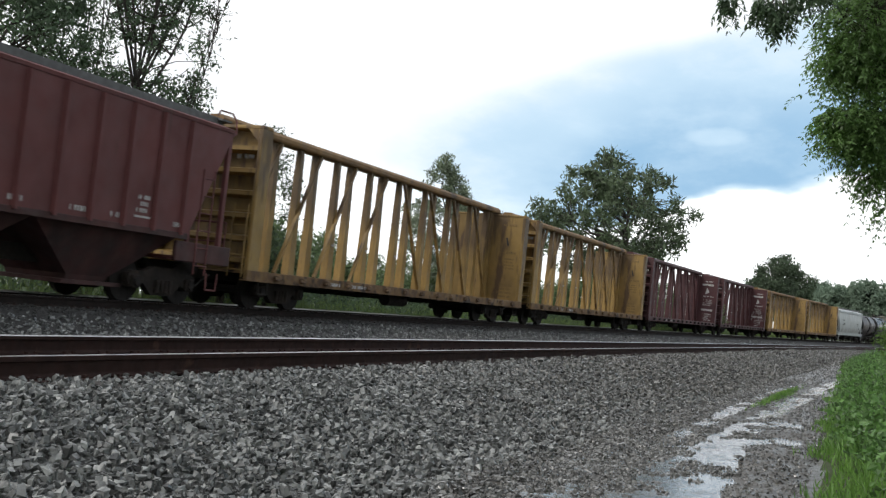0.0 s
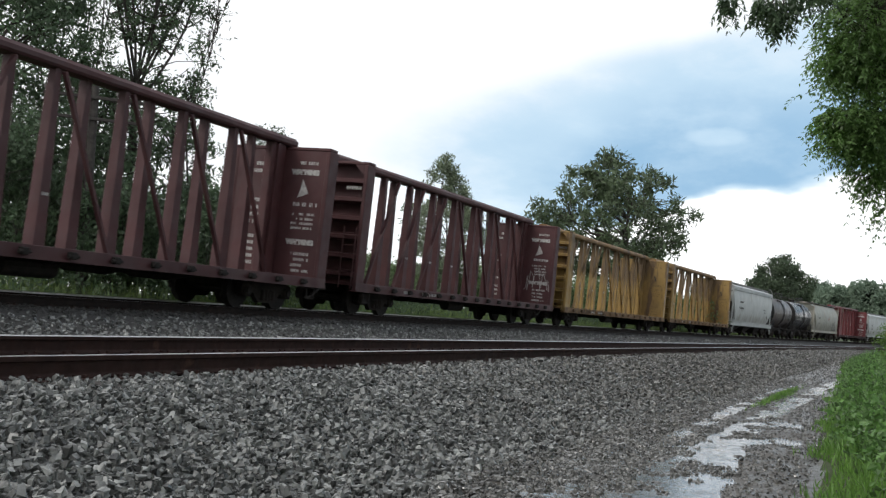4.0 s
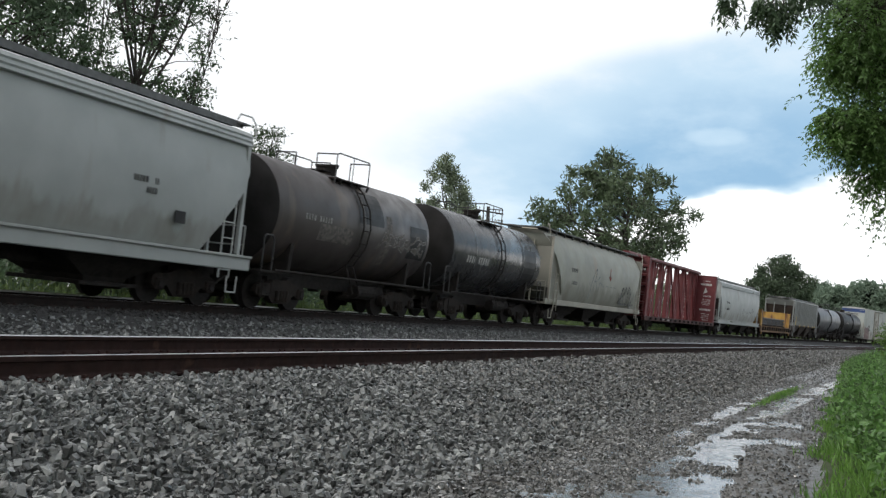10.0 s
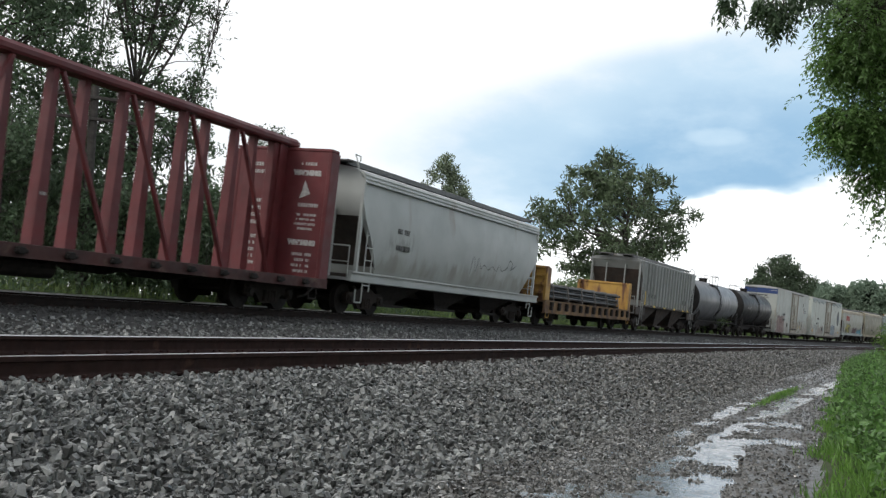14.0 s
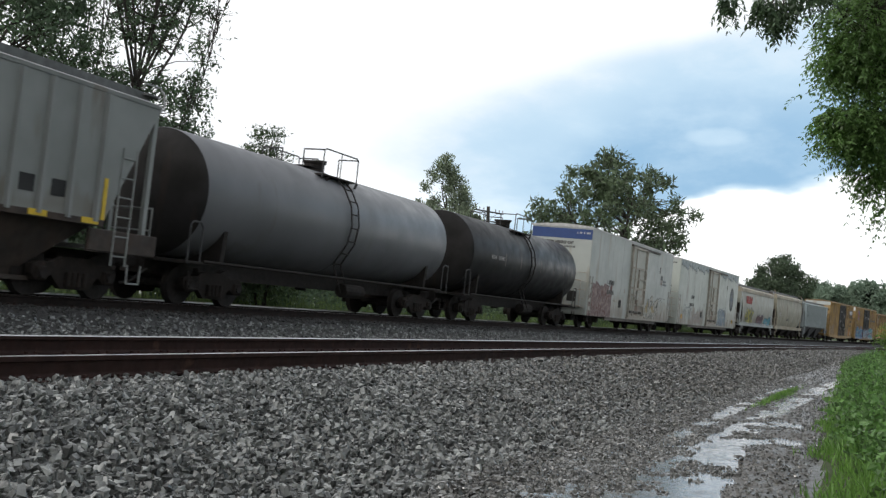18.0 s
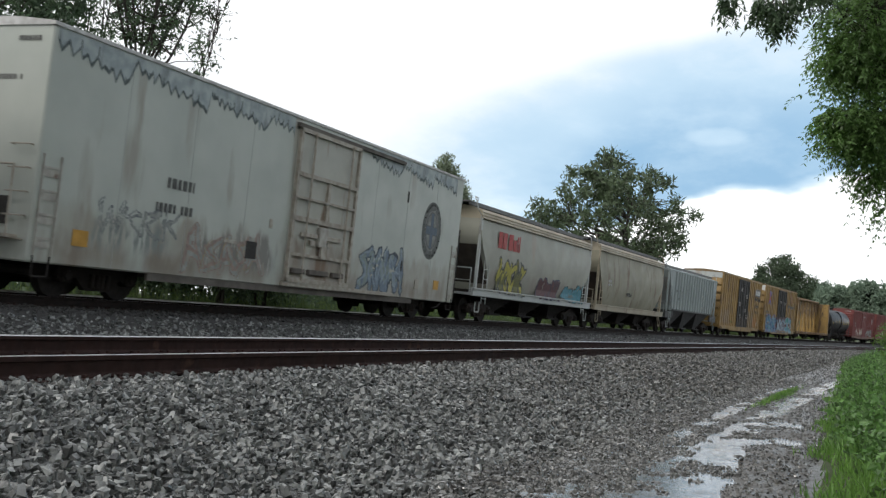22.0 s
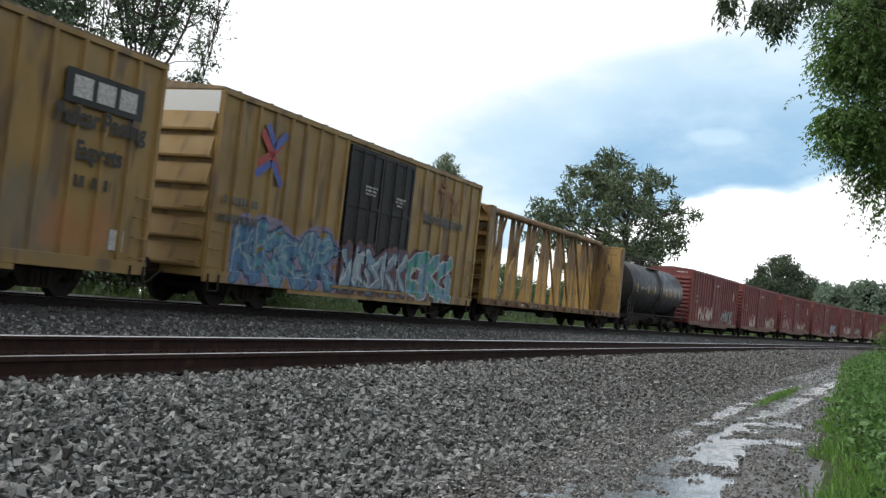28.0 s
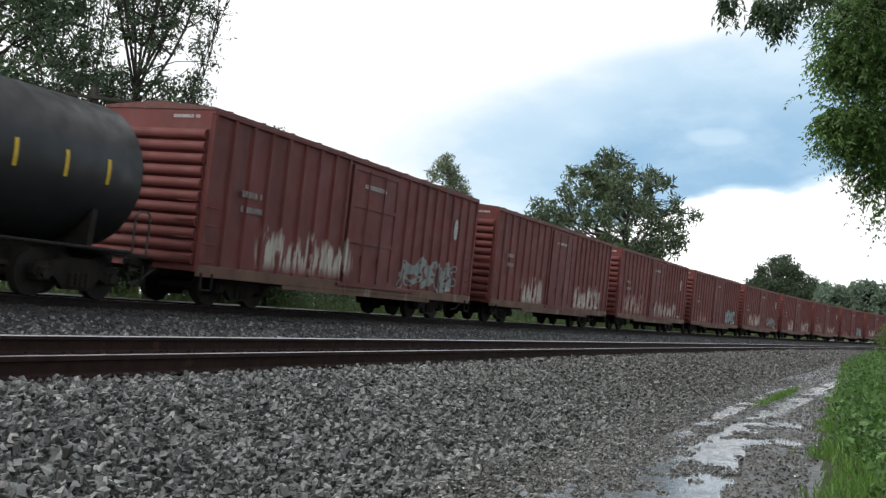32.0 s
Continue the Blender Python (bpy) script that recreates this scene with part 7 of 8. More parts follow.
def tree(label, x, y, z, high, wide, trunk_r=0.2, crown_low=0.25, stems=1, limbs=12, tips=160, per=60, size=0.16, spread=0.5, material=None, seed=1, droop=0.3, name="tree", slim=0.45, top=0.5, deep=None, lean=(0, 0), hollow=0.35, category="tree", fan=2.2):
    """A trunk or several stems, limbs to the parts of an uneven crown, twigs and many small leaves."""
    rng = np.random.default_rng(seed)
    root = tagged(new(name), label, category, "trees and bushes by the line")
    root.location = (x, y, z)
    deep = deep or wide
    tipp = []
    lumps = rng.normal(size=(7, 3))
    lumps = unit(lumps)
    while len(tipp) < tips:
        p = unit(rng.normal(size=3))
        r = hollow + (1 - hollow) * rng.uniform() ** 0.5
        bumpy = 0.78 + 0.3 * np.max(lumps @ p) ** 3
        q = p * r * bumpy
        zz = (q[2] + 1) / 2
        if zz < 0 or zz > 1:
            continue
        taper = 1.0 - max(0.0, zz - top) / max(1e-3, 1.15 - top) * 0.75
        tipp.append((q[0] * wide / 2 * taper + lean[0] * zz, q[1] * deep / 2 * taper + lean[1] * zz, high * (crown_low + (1 - crown_low) * zz)))
    tipp = np.array(tipp)
    bm = bmesh.new()
    hubs = tipp[rng.choice(len(tipp), limbs, replace=False)] * np.array([0.6, 0.6, 0.9])
    for s in range(stems):
        sx, sy = (rng.normal(size=2) * 0.25 * trunk_r * 6 if stems > 1 else (0, 0))
        endp = np.array([lean[0] * 0.7 + sx * fan, lean[1] * 0.7 + sy * fan, high * rng.uniform(0.72, 0.92)])
        pts = limb(bm, (sx, sy, -0.2), endp, trunk_r / (1 if stems == 1 else 1.6), trunk_r * 0.22, rng, 0.04, 6, 8)
        for h in hubs[s::stems]:
            k = [p for p in pts if p[2] < h[2] * 0.85] or pts[:1]
            st = k[-1]
            limb(bm, st, h, trunk_r * 0.32, trunk_r * 0.10, rng)
    for i, t in enumerate(tipp):
        h = hubs[np.argmin(np.linalg.norm(hubs - t, axis=1) + (hubs[:, 2] > t[2]) * 0.6)]
        limb(bm, h, t, trunk_r * 0.09, 0.008, rng, 0.1, 2, 4)
    part("trunk", bm, BARK, root)
    c = np.repeat(tipp, per, 0)
    away = rng.normal(size=c.shape)
    pos = c + unit(away) * (spread * rng.uniform(0, 1, (len(c), 1)) ** 0.6) * np.array([1, 1, 0.75])
    leaves("crown", pos, size, material or LEAF_DARK, root, rng, droop, slim)
    return root


def forked_tree(label, x, y, z, fork, high, wide, stems, trunk_r, per, material, seed, lean=(0.0, 0.0)):
    """A trunk that forks into rising stems, each with side branches and twigs that end in loose clusters of leaves."""
    rng = np.random.default_rng(seed)
    root = tagged(new("tree"), label, "tree", "trees and bushes by the line")
    root.location = (x, y, z)
    bm = bmesh.new()
    limb(bm, (0, 0, -0.3), (0, 0, fork), trunk_r * 1.5, trunk_r, rng, 0.02, 5, 8)
    ends = []
    for k in range(stems):
        a = 2 * math.pi * (k + rng.uniform(-0.3, 0.3)) / stems
        r = wide * rng.uniform(0.35, 0.9)
        tip = np.array([r * math.cos(a) + lean[0], r * math.sin(a) + lean[1], high * rng.uniform(0.86, 1.0)])
        pts = limb(bm, (0, 0, fork - rng.uniform(0, 1.0)), tip, trunk_r * 0.46, 0.016, rng, 0.05, 8, 6)
        for i in range(2, 9):
            for b in range(2):
                p = pts[i]
                side = unit(rng.normal(size=3) * np.array([1, 1, 0.2]))
                q = p + side * wide * rng.uniform(0.14, 0.36) + np.array([0, 0, rng.uniform(0.2, 0.9)])
                limb(bm, tuple(p), tuple(q), 0.028, 0.012, rng, 0.08, 3, 4)
                for t in range(4):
                    e = q + rng.normal(size=3) * 0.30 + np.array([0, 0, 0.12])
                    limb(bm, tuple(q), tuple(e), 0.011, 0.005, rng, 0.1, 2, 3)
                    ends.append(e)
    for k in range(stems * 5):
        a = rng.uniform(0, 2 * math.pi)
        p = np.array([0, 0, fork * rng.uniform(0.55, 1.0)])
        e = p + np.array([wide * 0.75 * math.cos(a), wide * 0.75 * math.sin(a), rng.uniform(0.2, 1.2)]) * rng.uniform(0.4, 1.0)
        limb(bm, tuple(p), tuple(e), 0.03, 0.008, rng, 0.08, 3, 4)
        ends.extend(e + rng.normal(size=(4, 3)) * 0.3)
    part("trunk", bm, BARK, root)
    # leaves gather in clumps at some of the twigs, with sky between
    ends = np.array(ends)
    c = np.repeat(ends[rng.uniform(0, 1, len(ends)) < 0.85], per, 0)
    leaves("crown", c + rng.normal(size=c.shape) * 0.13, 0.16, material, root, rng, 0.5, 0.42)
    return root


def compound_leaves(name, start, way, length, material, parent, rng, pairs=6, size=0.085, sag=0.55):
    """Drooping compound leaves: two rows of narrow leaflets along each sagging stalk."""
    n = len(start)
    t = np.repeat(np.linspace(0.2, 1.0, pairs), 2)[None, :, None]
    flip = np.tile([1.0, -1.0], pairs)[None, :, None]
    way, down = unit(way)[:, None, :], np.array([0.0, 0.0, -1.0])
    ln = length[:, None, None]
    pos = start[:, None, :] + way * ln * t + down * ln * sag * t * t
    run = unit(way + down * 2 * sag * t)
    side = unit(np.cross(run, np.array([0.0, 0.0, 1.0]) + rng.normal(0, 0.25, (n, 1, 3))))
    d = unit(side * flip * 0.75 + run * 0.55 + down * 0.35 + rng.normal(0, 0.22, (n, 2 * pairs, 3)))
    across = unit(np.cross(d, rng.normal(0, 0.5, (n, 2 * pairs, 3)) + np.array([0.0, 0.0, 1.0])))
    lf = size * rng.uniform(0.75, 1.25, (n, 2 * pairs, 1)) * (1.1 - 0.3 * t)
    w = lf * 0.17
    V = np.stack([pos, pos + d * lf * 0.4 + across * w, pos + d * lf, pos + d * lf * 0.4 - across * w], 2).reshape(-1, 3)
    return mesh_of(name, V, np.arange(len(V)).reshape(-1, 4), material, parent, uniform=4)


def overhang(root, base):
    """Boughs of the crown's near side with drooping compound leaves: azimuth, height angle, reach, breadth and depth of the spray, number of leaves."""
    rng = np.random.default_rng(41)
    hanging = ((82.8, 18.5, 11.2, 0.05, 0.05, 12), (83.2, 18.4, 11.2, 0.04, 0.06, 9), (84.8, 18.1, 11.2, 0.06, 0.11, 26), (85.3, 17.7, 11.2, 0.07, 0.13, 32), (85.9, 17.8, 11.3, 0.07, 0.13, 26), (86.5, 18.3, 11.4, 0.06, 0.08, 14), (87.3, 18.7, 11.5, 0.08, 0.08, 14), (88.0, 18.6, 11.8, 0.1, 0.1, 20))
    masses = ((89.1, 16.8, 13.0, 0.24, 0.24, 110), (88.6, 15.2, 13.0, 0.13, 0.12, 50), (89.4, 14.6, 13.0, 0.2, 0.14, 90), (90.3, 14.2, 13.2, 0.26, 0.2, 110), (88.4, 11.7, 13.0, 0.09, 0.05, 30), (89.0, 11.7, 13.0, 0.16, 0.10, 60), (89.9, 11.8, 13.1, 0.22, 0.13, 90), (90.6, 17.2, 13.2, 0.4, 0.4, 180), (90.8, 14.6, 13.3, 0.4, 0.4, 180), (90.8, 11.6, 13.3, 0.38, 0.26, 150), (90.1, 9.8, 13.3, 0.11, 0.08, 34), (90.8, 9.6, 13.4, 0.24, 0.16, 90), (90.1, 8.7, 13.4, 0.09, 0.06, 24), (90.9, 8.8, 13.5, 0.17, 0.12, 60), (90.7, 7.9, 13.6, 0.08, 0.06, 18), (91.5, 6.7, 13.8, 0.09, 0.08, 20), (91.5, 10.0, 13.9, 0.36, 0.3, 110), (91.7, 13.0, 14.0, 0.5, 0.5, 150), (91.6, 17.0, 14.0, 0.5, 0.5, 150), (89.3, 14.7, 13.0, 0.13, 0.09, 70), (89.6, 15.6, 13.1, 0.16, 0.13, 80), (89.2, 14.1, 13.0, 0.08, 0.06, 50), (88.7, 11.3, 13.0, 0.09, 0.05, 50), (89.3, 11.0, 13.1, 0.13, 0.08, 80), (90.0, 11.2, 13.2, 0.16, 0.12, 90), (89.3, 10.5, 13.1, 0.07, 0.05, 36), (90.0, 10.4, 13.2, 0.12, 0.08, 60))
    for a0, e0, d, wide, deep, n in hanging + masses:
        c, k = math.cos(radians(e0)), math.sin(radians(e0))
        tip = Vector((d * c * math.sin(radians(a0)), d * c * math.cos(radians(a0)), EYE.z + d * k)) - base
        bm = bmesh.new()
        start = Vector((0.0, 0.2, tip.z * 0.78 + 0.3))
        if e0 > 17.0:
            # hangs from a bough higher up
            start = tip + Vector((0.5, -0.3, 1.1))
            limb(bm, (0.0, 0.2, tip.z + 0.9), tuple(start), 0.05, 0.02, rng, 0.04, 5, 6)
        limb(bm, tuple(start), tuple(tip), 0.022, 0.006, rng, 0.05, 6, 5)
        off = rng.normal(size=(n, 3)) * np.array([wide, wide, deep]) * 0.62
        root_at = np.array(tip) + off
        for p in root_at[::3]:
            limb(bm, tuple(tip), tuple(p), 0.007, 0.004, rng, 0.1, 2, 3)
        part("bough", bm, BARK, root)
        if n < 41 and e0 > 17.5:
            way = rng.normal(0, 0.28, (n, 3)) + np.array([0.0, 0.0, -1.0])
            # darker leaf colour paints in the backlit silhouette of these hanging sprays
            compound_leaves("hanging_leaves", root_at, way, rng.uniform(0.16, 0.34, n), LEAF_WOOD, root, rng, 6, 0.085, 0.1)
        else:
            way = off * 1.5 / wide * 0.16 + rng.normal(0, 0.10, (n, 3)) + np.array([-0.03, 0.06, 0.02])
            compound_leaves("hanging_leaves", root_at, way, rng.uniform(0.14, 0.30, n), LEAF_DROOP, root, rng, 6, 0.075, 0.7)


def bush_row(label, name, spots, material, seed, per=90, size=0.13, kind_cat="bush"):
    for i, (x, y, z, w, hgt) in enumerate(spots):
        tree(label, x, y, z, hgt, w, 0.05 + 0.01 * hgt, 0.02, 3, 8, int(14 + 9 * w * min(hgt, 3.5) ** 0.5), per, size, 0.42 + 0.05 * w, material, seed + i, 0.1, name, 0.5, 0.45, category=kind_cat)


def at(az, d):
    return d * math.sin(radians(az)), d * math.cos(radians(az))


def grass(name, label, rng, n, s, l, hgt, wide, material, lean=0.35, z=None):
    base = along_np(s, l, surface(s, l) - 0.02 if z is None else z)
    a = rng.uniform(0, 2 * np.pi, n)
    side = np.stack([np.cos(a), np.sin(a), np.zeros(n)], -1) * wide[:, None]
    b = rng.uniform(0, 2 * np.pi, n)
    out = np.stack([np.cos(b), np.sin(b), np.zeros(n)], -1) * (hgt * rng.uniform(0.05, lean * 2, n))[:, None]
    up = np.stack([np.zeros(n), np.zeros(n), hgt], -1)
    V = np.stack([base - side, base + side, base + up * 0.6 + out * 0.4 + side * 0.6, base + up * 0.6 + out * 0.4 - side * 0.6, base + up + out], 1).reshape(-1, 3)
    k = 5 * np.arange(n)[:, None]
    F4 = (k + np.array([[0, 1, 2, 3]]))
    F3 = (k + np.array([[3, 2, 4]]))
    tri = np.concatenate([F4[:, [0, 1, 2]], F4[:, [0, 2, 3]], F3])
    ob = mesh_of(name, V, tri, material, uniform=3)
    return tagged(ob, label, "grass", kind="stuff")


def build_plants():
    rng = np.random.default_rng(9)
    # verge beside the muddy track
    n = 42000
    s = np.concatenate([3.0 + 60 * rng.uniform(0, 1, 34000) ** 1.7, rng.uniform(-14, 3, 8000)])
    e = verge_edge(s) + 0.10 * np.sin(s * 1.9) + 0.07 * np.sin(s * 4.3 + 1.0)
    off = rng.uniform(0, 1, n) ** 1.3 * 4.2
    l = e - off + rng.normal(0, 0.06, n) - 0.02
    h = (0.10 + 0.24 * np.clip(off / 1.0, 0, 1)) * rng.uniform(0.6, 1.4, n)
    h = np.where(np.hypot(s, l + 6.6) < 1.5, h * 0.3, h)
    grass("verge_grass", "lush bright green grass along the muddy track", rng, n, s, l, h, 0.006 + 0.0003 * np.abs(s), GRASS)
    # broad-leaved weeds among it
    m = 3000
    s = 6.5 + 52 * rng.uniform(0, 1, m) ** 1.5
    off = 0.25 + 0.25 * np.exp(-((s - 7) / 4) ** 2) + rng.uniform(0, 1, m) ** 1.2 * 3.5
    l = verge_edge(s) - off
    hh = rng.uniform(0.15, 0.55, m) * np.clip(0.5 + off, 0, 1.6)
    base = along_np(s, l, surface(s, l))
    k = 44
    pos = np.repeat(base, k, 0)
    up = rng.uniform(0.1, 1.0, (m * k, 1)) * np.repeat(hh, k)[:, None]
    pos = pos + np.concatenate([rng.normal(0, 0.12, (m * k, 2)), up], 1)
    ob = leaves("verge_weeds", pos, 0.07, WEED, None, rng, 0.05, 0.6)
    tagged(ob, "broad-leaved green weeds crowding the verge", "weeds", kind="stuff")
    # strip of grass between the ruts
    n = 1500
    s = rng.normal(21.3, 1.7, n)
    l = -4.9 + rng.normal(0, 0.06, n) - 0.012 * (s - 21)
    grass("rut_grass", "low tuft of grass between the wheel ruts", rng, n, s, l, rng.uniform(0.03, 0.10, n), np.full(n, 0.010), GRASS)
    # far side of the line
    n = 26000
    s = -16 + 168 * rng.uniform(0, 1, n) ** 1.2
    l = 11.3 + 7 * rng.uniform(0, 1, n) ** 1.3
    grass("lineside_grass", "tall lineside grass beyond the far track", rng, n, s, l, rng.uniform(0.35, 0.85, n), 0.009 + 0.00025 * np.abs(s), GRASS_FAR)
    m = 1600
    s = 6 + 120 * rng.uniform(0, 1, m)
    l = 11.6 + rng.uniform(0, 1, m) * 5
    base = along_np(s, l, surface(s, l))
    pos = np.repeat(base, 22, 0) + np.concatenate([rng.normal(0, 0.22, (m * 22, 2)), rng.uniform(0.1, 1.2, (m * 22, 1))], 1)
    tagged(leaves("lineside_weeds", pos, 0.16, LEAF_WOOD, None, rng, 0.1, 0.5), "dark leafy weeds beyond the far track", "weeds", kind="stuff")

    # woods behind the line
    x, y = at(43.5, 33)
    tree("tall dense green tree behind the far track", x, y, 0.8, 15, 5.6, 0.2, 0.12, 2, 18, 320, 64, 0.19, 0.62, LEAF_WOOD, 11, 0.2)
    x, y = at(50.2, 35)
    forked_tree("tall many-stemmed tree with loose leafage against the sky", x, y, 0.8, 7.2, 15.5, 3.4, 9, 0.12, 36, LEAF_WOOD, 32)
    x, y = at(46.6, 39)
    forked_tree("slender tree with dark leafage behind the far track", x, y, 0.8, 4.0, 14.5, 2.4, 7, 0.09, 14, LEAF_WOOD, 13)
    x, y = at(52.3, 34)
    forked_tree("leaning young tree with bare twigs and a few leaves", x, y, 0.8, 5.6, 10.6, 0.8, 2, 0.045, 2, LEAF_WOOD, 14, lean=(0.9, -1.15))
    x, y = at(48.2, 36)
    tree("dark leafy tree of middle height behind the far track", x, y, 0.8, 9.4, 5.0, 0.14, 0.08, 3, 14, 100, 50, 0.17, 0.40, LEAF_WOOD, 20, 0.3)
    x, y = at(52.8, 36)
    tree("small loose-leaved tree behind the far track", x, y, 0.8, 7.1, 4.6, 0.10, 0.05, 3, 12, 110, 38, 0.16, 0.45, LEAF_WOOD, 19, 0.3)
    x, y = at(57.5, 46)
    tree("small rounded tree behind the far track", x, y, 1.0, 8.4, 4.2, 0.12, 0.15, 2, 10, 100, 60, 0.15, 0.5, LEAF_DARK, 15, 0.2)
    x, y = at(67.7, 60)
    tree("slim upright tree rising over the train", x, y, 1.2, 9.3, 6.2, 0.12, 0.1, 3, 16, 190, 60, 0.26, 0.42, LEAF_POPLAR, 16, -0.8, top=0.45, slim=0.3)
    x, y = at(76.8, 92)
    tree("large leafy tree with loose outer sprays", x, y, 1.3, 15.8, 15.0, 0.4, 0.1, 2, 26, 300, 48, 0.56, 0.8, LEAF_MID, 17, 0.1, slim=0.3, top=0.62)
    x, y = at(86.05, 205)
    tree("round dark tree far along the line", x, y, 1.5, 14.9, 12.2, 0.4, 0.04, 1, 14, 330, 60, 0.6, 1.2, LEAF_ROUND, 18, 0.1, top=0.75)
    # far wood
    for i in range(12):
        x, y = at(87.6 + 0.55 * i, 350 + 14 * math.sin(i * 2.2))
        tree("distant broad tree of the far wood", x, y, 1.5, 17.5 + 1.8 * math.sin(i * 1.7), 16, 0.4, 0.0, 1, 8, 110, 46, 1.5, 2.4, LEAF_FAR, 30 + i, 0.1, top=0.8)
    # undergrowth behind the line
    r = random.Random(5)
    spots = []
    for i in range(15):
        az = 41.5 + i * 1.15
        d = 30 + r.uniform(0, 8)
        x, y = at(az, d)
        spots.append((x, y, 0.85, r.uniform(3.0, 4.6), (4.6 if az < 55 else 3.2) * r.uniform(0.75, 1.2)))
    for i in range(26):
        az = 58 + i * 0.95
        d = 46 + i * 1.6 + r.uniform(-3, 6)
        x, y = at(az, d)
        spots.append((x, y, 1.0, r.uniform(3.0, 5.0), r.uniform(2.2, 4.2)))
    bush_row("dense dark green bush behind the far track", "bush", spots[:13], LEAF_WOOD, 60, 60, 0.17)
    bush_row("leafy mid-green bush on the bank behind the far track", "bush", spots[13:], LEAF_BANK, 73, 56, 0.17)
    # overhanging tree and bushes on the camera's side
    over = tree("leafy tree overhanging the muddy track", 15.0, -1.95, -0.6, 9.6, 5.6, 0.2, 0.22, 2, 30, 620, 330, 0.09, 0.42, LEAF_DROOP, 80, 1.1, slim=0.34, top=0.7)
    overhang(over, Vector((15.0, -1.95, -0.6)))
    spots = [(23, -2.4, -0.7, 2.2, 1.7), (30, -2.1, -0.7, 2.4, 2.0), (38, -2.3, -0.7, 2.8, 2.4), (48, -2.3, -0.7, 3.2, 2.7), (61, -3.3, -0.6, 4.6, 4.0)]
    bush_row("leafy green bush at the edge of the verge", "bush", spots, LEAF, 90, 120, 0.11)
    # unseen trees behind and beside the camera, added to dim the car sides
    for i, (x, y, hgt, w) in enumerate(((5, -9, 14, 9), (-4, -9, 15, 9), (-12, -8.5, 15, 9), (-21, -9, 15, 9), (28, -10, 14, 9), (40, -12, 15, 10), (14, -11, 15, 9), (-31, -10, 15, 10))):
        tree("unseen leafy tree, added to block low sky light", x, y, -0.6, hgt, w, 0.22, 0.08, 2, 14, 240, 60, 0.2, 0.7, LEAF, 110 + i, 0.5)


LEAF_DROOP = mat("drooping_leaves", (0.15, 0.25, 0.08), (0.10, 0.17, 0.058), 0.45, scale=1.2, islands=0.45, glow_through=0.35)
WEED = mat("weed_leaves", (0.125, 0.225, 0.07), (0.08, 0.155, 0.05), 0.45, scale=2, islands=0.6, glow_through=0.35)
GRASS_FAR = mat("lineside_grass_blades", (0.14, 0.20, 0.07), (0.10, 0.145, 0.052), 0.7, scale=1, islands=0.4, glow_through=0.35)
LEAF_WOOD = mat("woodland_leaves", (0.088, 0.13, 0.074), (0.062, 0.094, 0.055), 0.5, scale=0.8, islands=0.45, glow_through=0.42)
LEAF_POPLAR = mat("pale_upright_leaves", (0.19, 0.225, 0.155), (0.14, 0.17, 0.115), 0.5, scale=0.8, islands=0.5, glow_through=0.35)
LEAF_BANK = mat("bank_leaves", (0.13, 0.18, 0.085), (0.095, 0.135, 0.066), 0.5, scale=0.8, islands=0.5, glow_through=0.4)
LEAF_MID = mat("mid_leaves", (0.10, 0.135, 0.074), (0.075, 0.104, 0.058), 0.5, scale=0.8, islands=0.55, glow_through=0.3)
LEAF_ROUND = mat("dull_far_leaves", (0.075, 0.105, 0.062), (0.055, 0.08, 0.048), 0.7, scale=0.3, islands=0.4, glow_through=0.3)
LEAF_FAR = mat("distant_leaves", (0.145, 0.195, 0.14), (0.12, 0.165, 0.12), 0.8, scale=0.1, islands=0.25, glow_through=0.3)


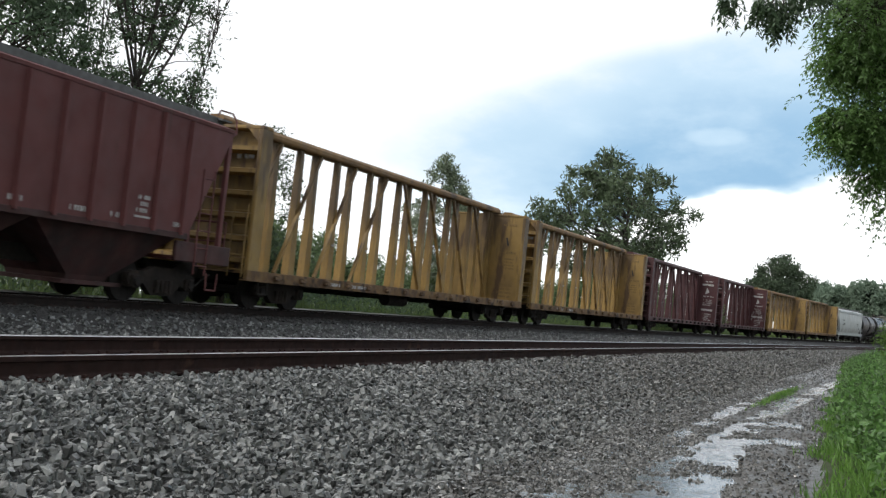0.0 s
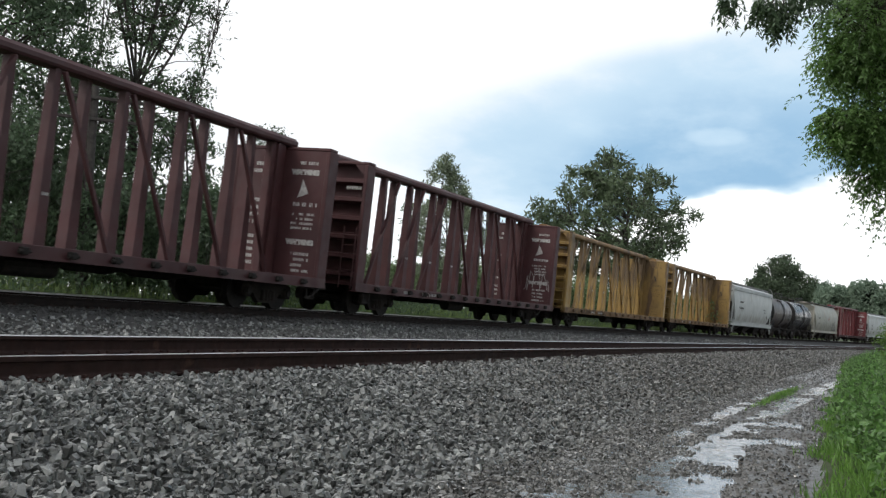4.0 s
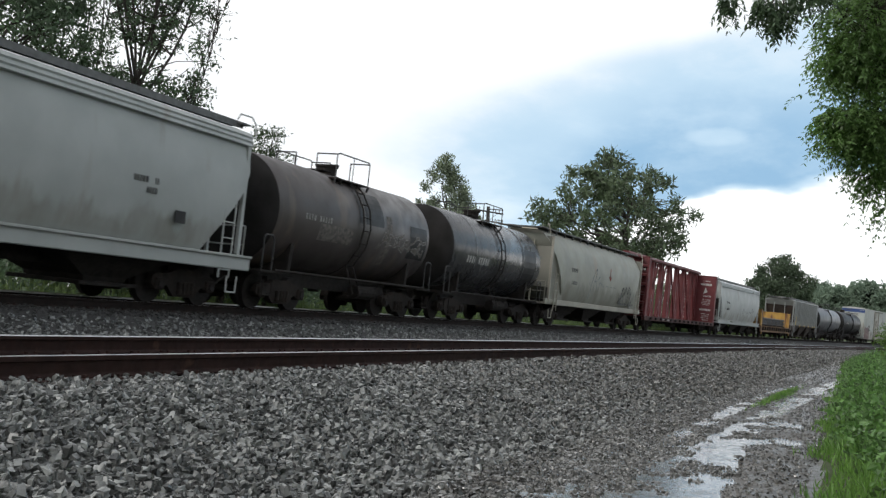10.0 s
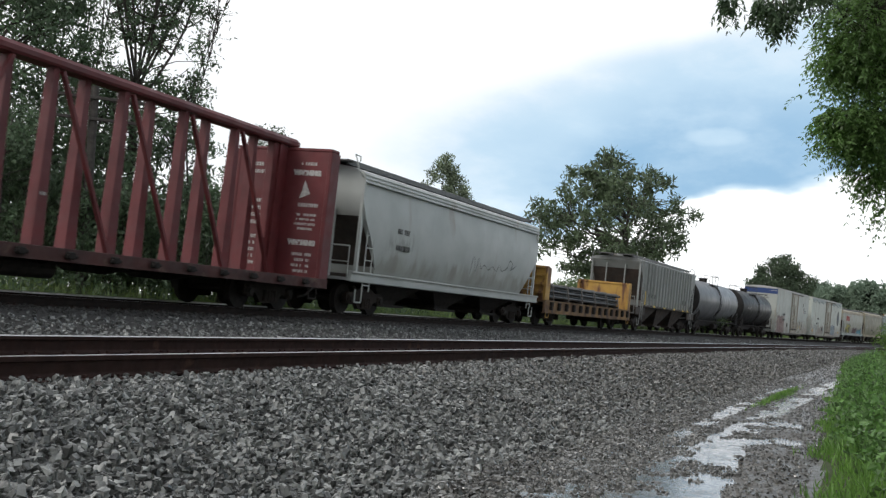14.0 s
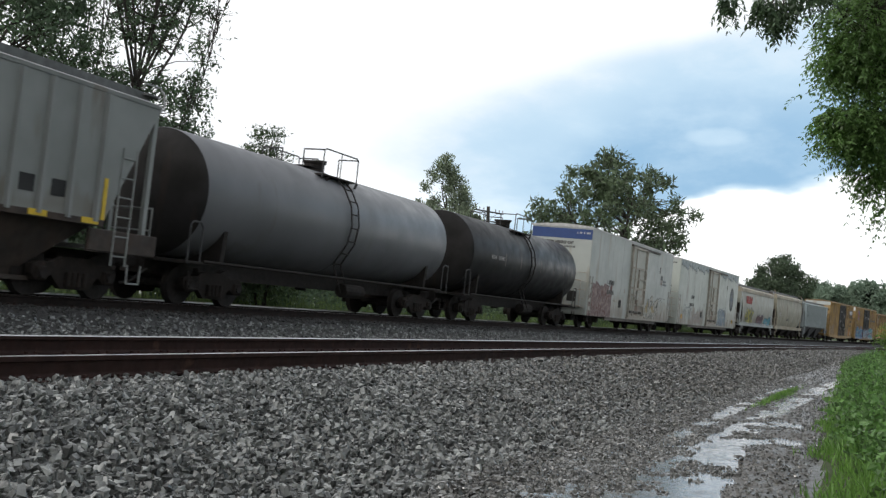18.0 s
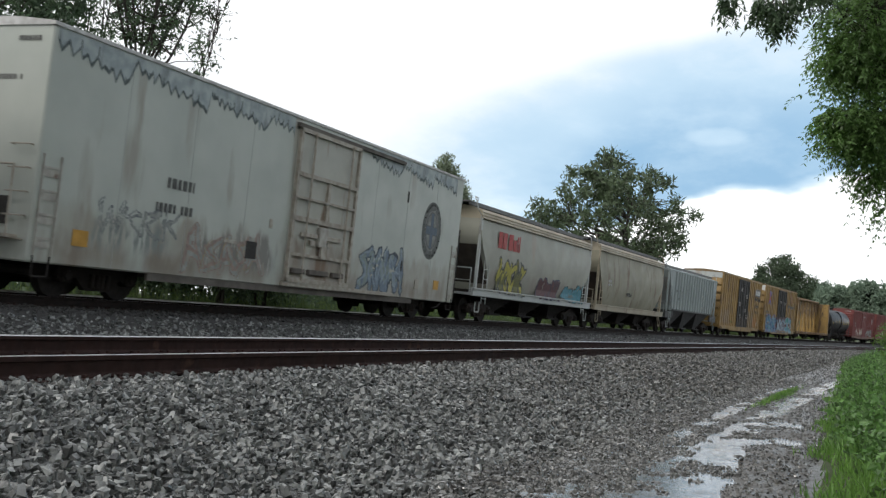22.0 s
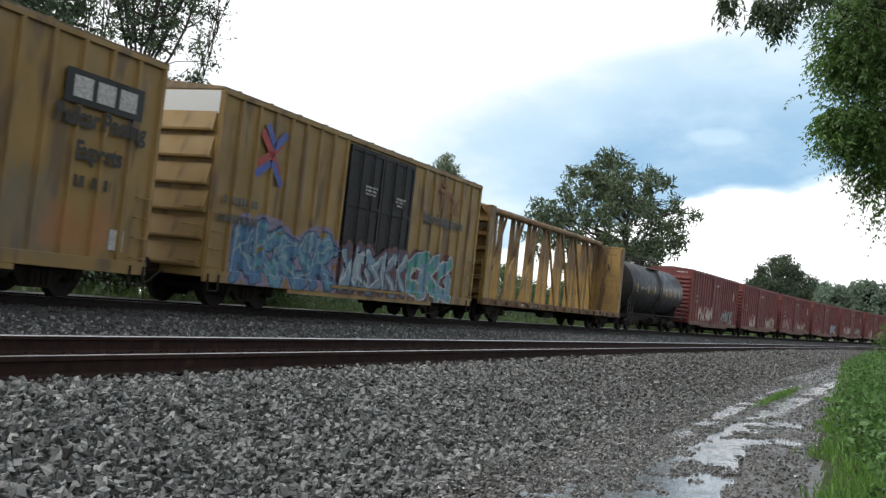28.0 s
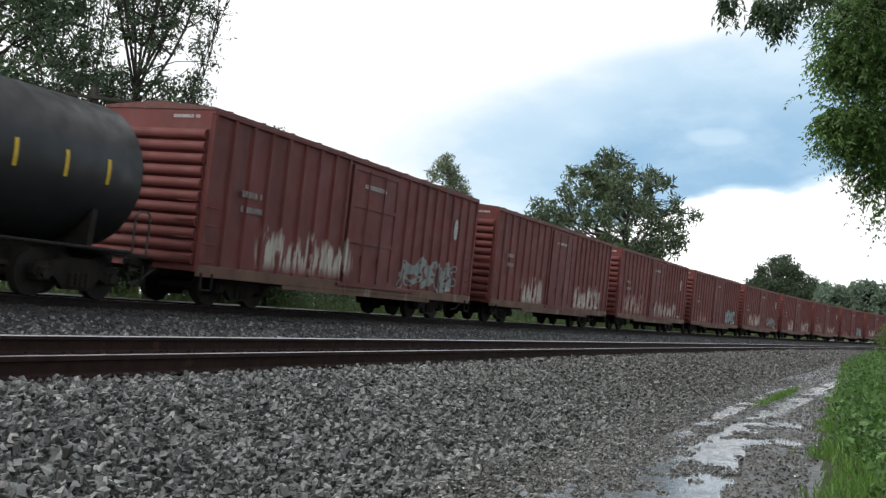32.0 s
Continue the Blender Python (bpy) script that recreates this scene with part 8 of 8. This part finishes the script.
def telegraph_pole(x, y, z, hgt, turn, arms=3, lean=0.0):
    root = tagged(new("utility_pole"), "weathered timber utility pole with crossarms", "utility pole", "utility poles")
    root.matrix_basis = pose(x, y, z, lean, 0, turn)
    bm = bmesh.new()
    rod(bm, (0, 0, -0.4), (0, 0, hgt), 0.16, 12, 0.11)
    part("pole", bm, POLE_WOOD, root)
    for i in range(arms):
        zz = hgt - 0.35 - i * 0.62
        bm = bmesh.new()
        box(bm, -1.4, 1.4, -0.16, -0.08, zz - 0.045, zz + 0.045, 0.01)
        arm = part("crossarm", bm, POLE_WOOD, root)
        for k in (-1, 1):
            bm = bmesh.new()
            beam(bm, (k * 0.75, -0.13, zz - 0.04), (0, -0.13, zz - 0.55), 0.03, 0.012)
            part("brace", bm, POLE_WOOD, arm)
        for k in (-1.35, -1.0, -0.6, 0.6, 1.0, 1.35):
            def ins(bm):
                rod(bm, (0, 0, 0.06), (0, 0, 0.13), 0.015, 6)
                rod(bm, (0, 0, 0.12), (0, 0, 0.22), 0.045, 8, 0.03)
            piece("insulator", "insulator", ins, GALV, arm, pose(k, -0.12, zz))


x_, y_ = at(70.05, 66)
telegraph_pole(x_, y_, 1.2, 6.95, -20)
x_, y_ = at(48.1, 31)
telegraph_pole(x_, y_, 0.8, 5.95, -44, 2, 2)
build_ties()
build_ballast()
build_plants()


# ---- what moves ----
SPEEDS = ((0.0, 13.756), (5.0, 13.392), (10.0, 13.274), (15.0, 13.688), (20.0, 13.138), (25.0, 12.967), (32.0, 12.827))


CLOCK = np.linspace(0, 32, 641)
PACE = np.interp(CLOCK, [p[0] for p in SPEEDS], [p[1] for p in SPEEDS])
GONE = np.concatenate([[0], np.cumsum((PACE[1:] + PACE[:-1]) / 2 * np.diff(CLOCK))])


def travelled(t):
    """Metres that the train has gone at t seconds, its speed gliding between the values above."""
    return float(np.interp(t, CLOCK, GONE))


def motions():
    for ob, s in MOVING:
        walk(ob, [(float(t), car_pose(s - travelled(t))) for t in range(33)])
    # wheels roll: one turning path for the leading and one for the trailing axle of every truck
    first = {}
    for w, i in WHEELS:
        if i not in first:
            x = (-0.89, 0.89)[i]
            walk(w, [(k / FPS, Matrix.Translation((x, 0, WHEEL_R)) @ Matrix.Rotation(-travelled(k / FPS) / WHEEL_R, 4, "Y")) for k in range(32 * FPS + 1)])
            first[i] = w.animation_data
        else:
            w.rotation_mode = "QUATERNION"
            keys = w.animation_data_create()
            keys.action, keys.action_slot = first[i].action, first[i].action_slot


motions()
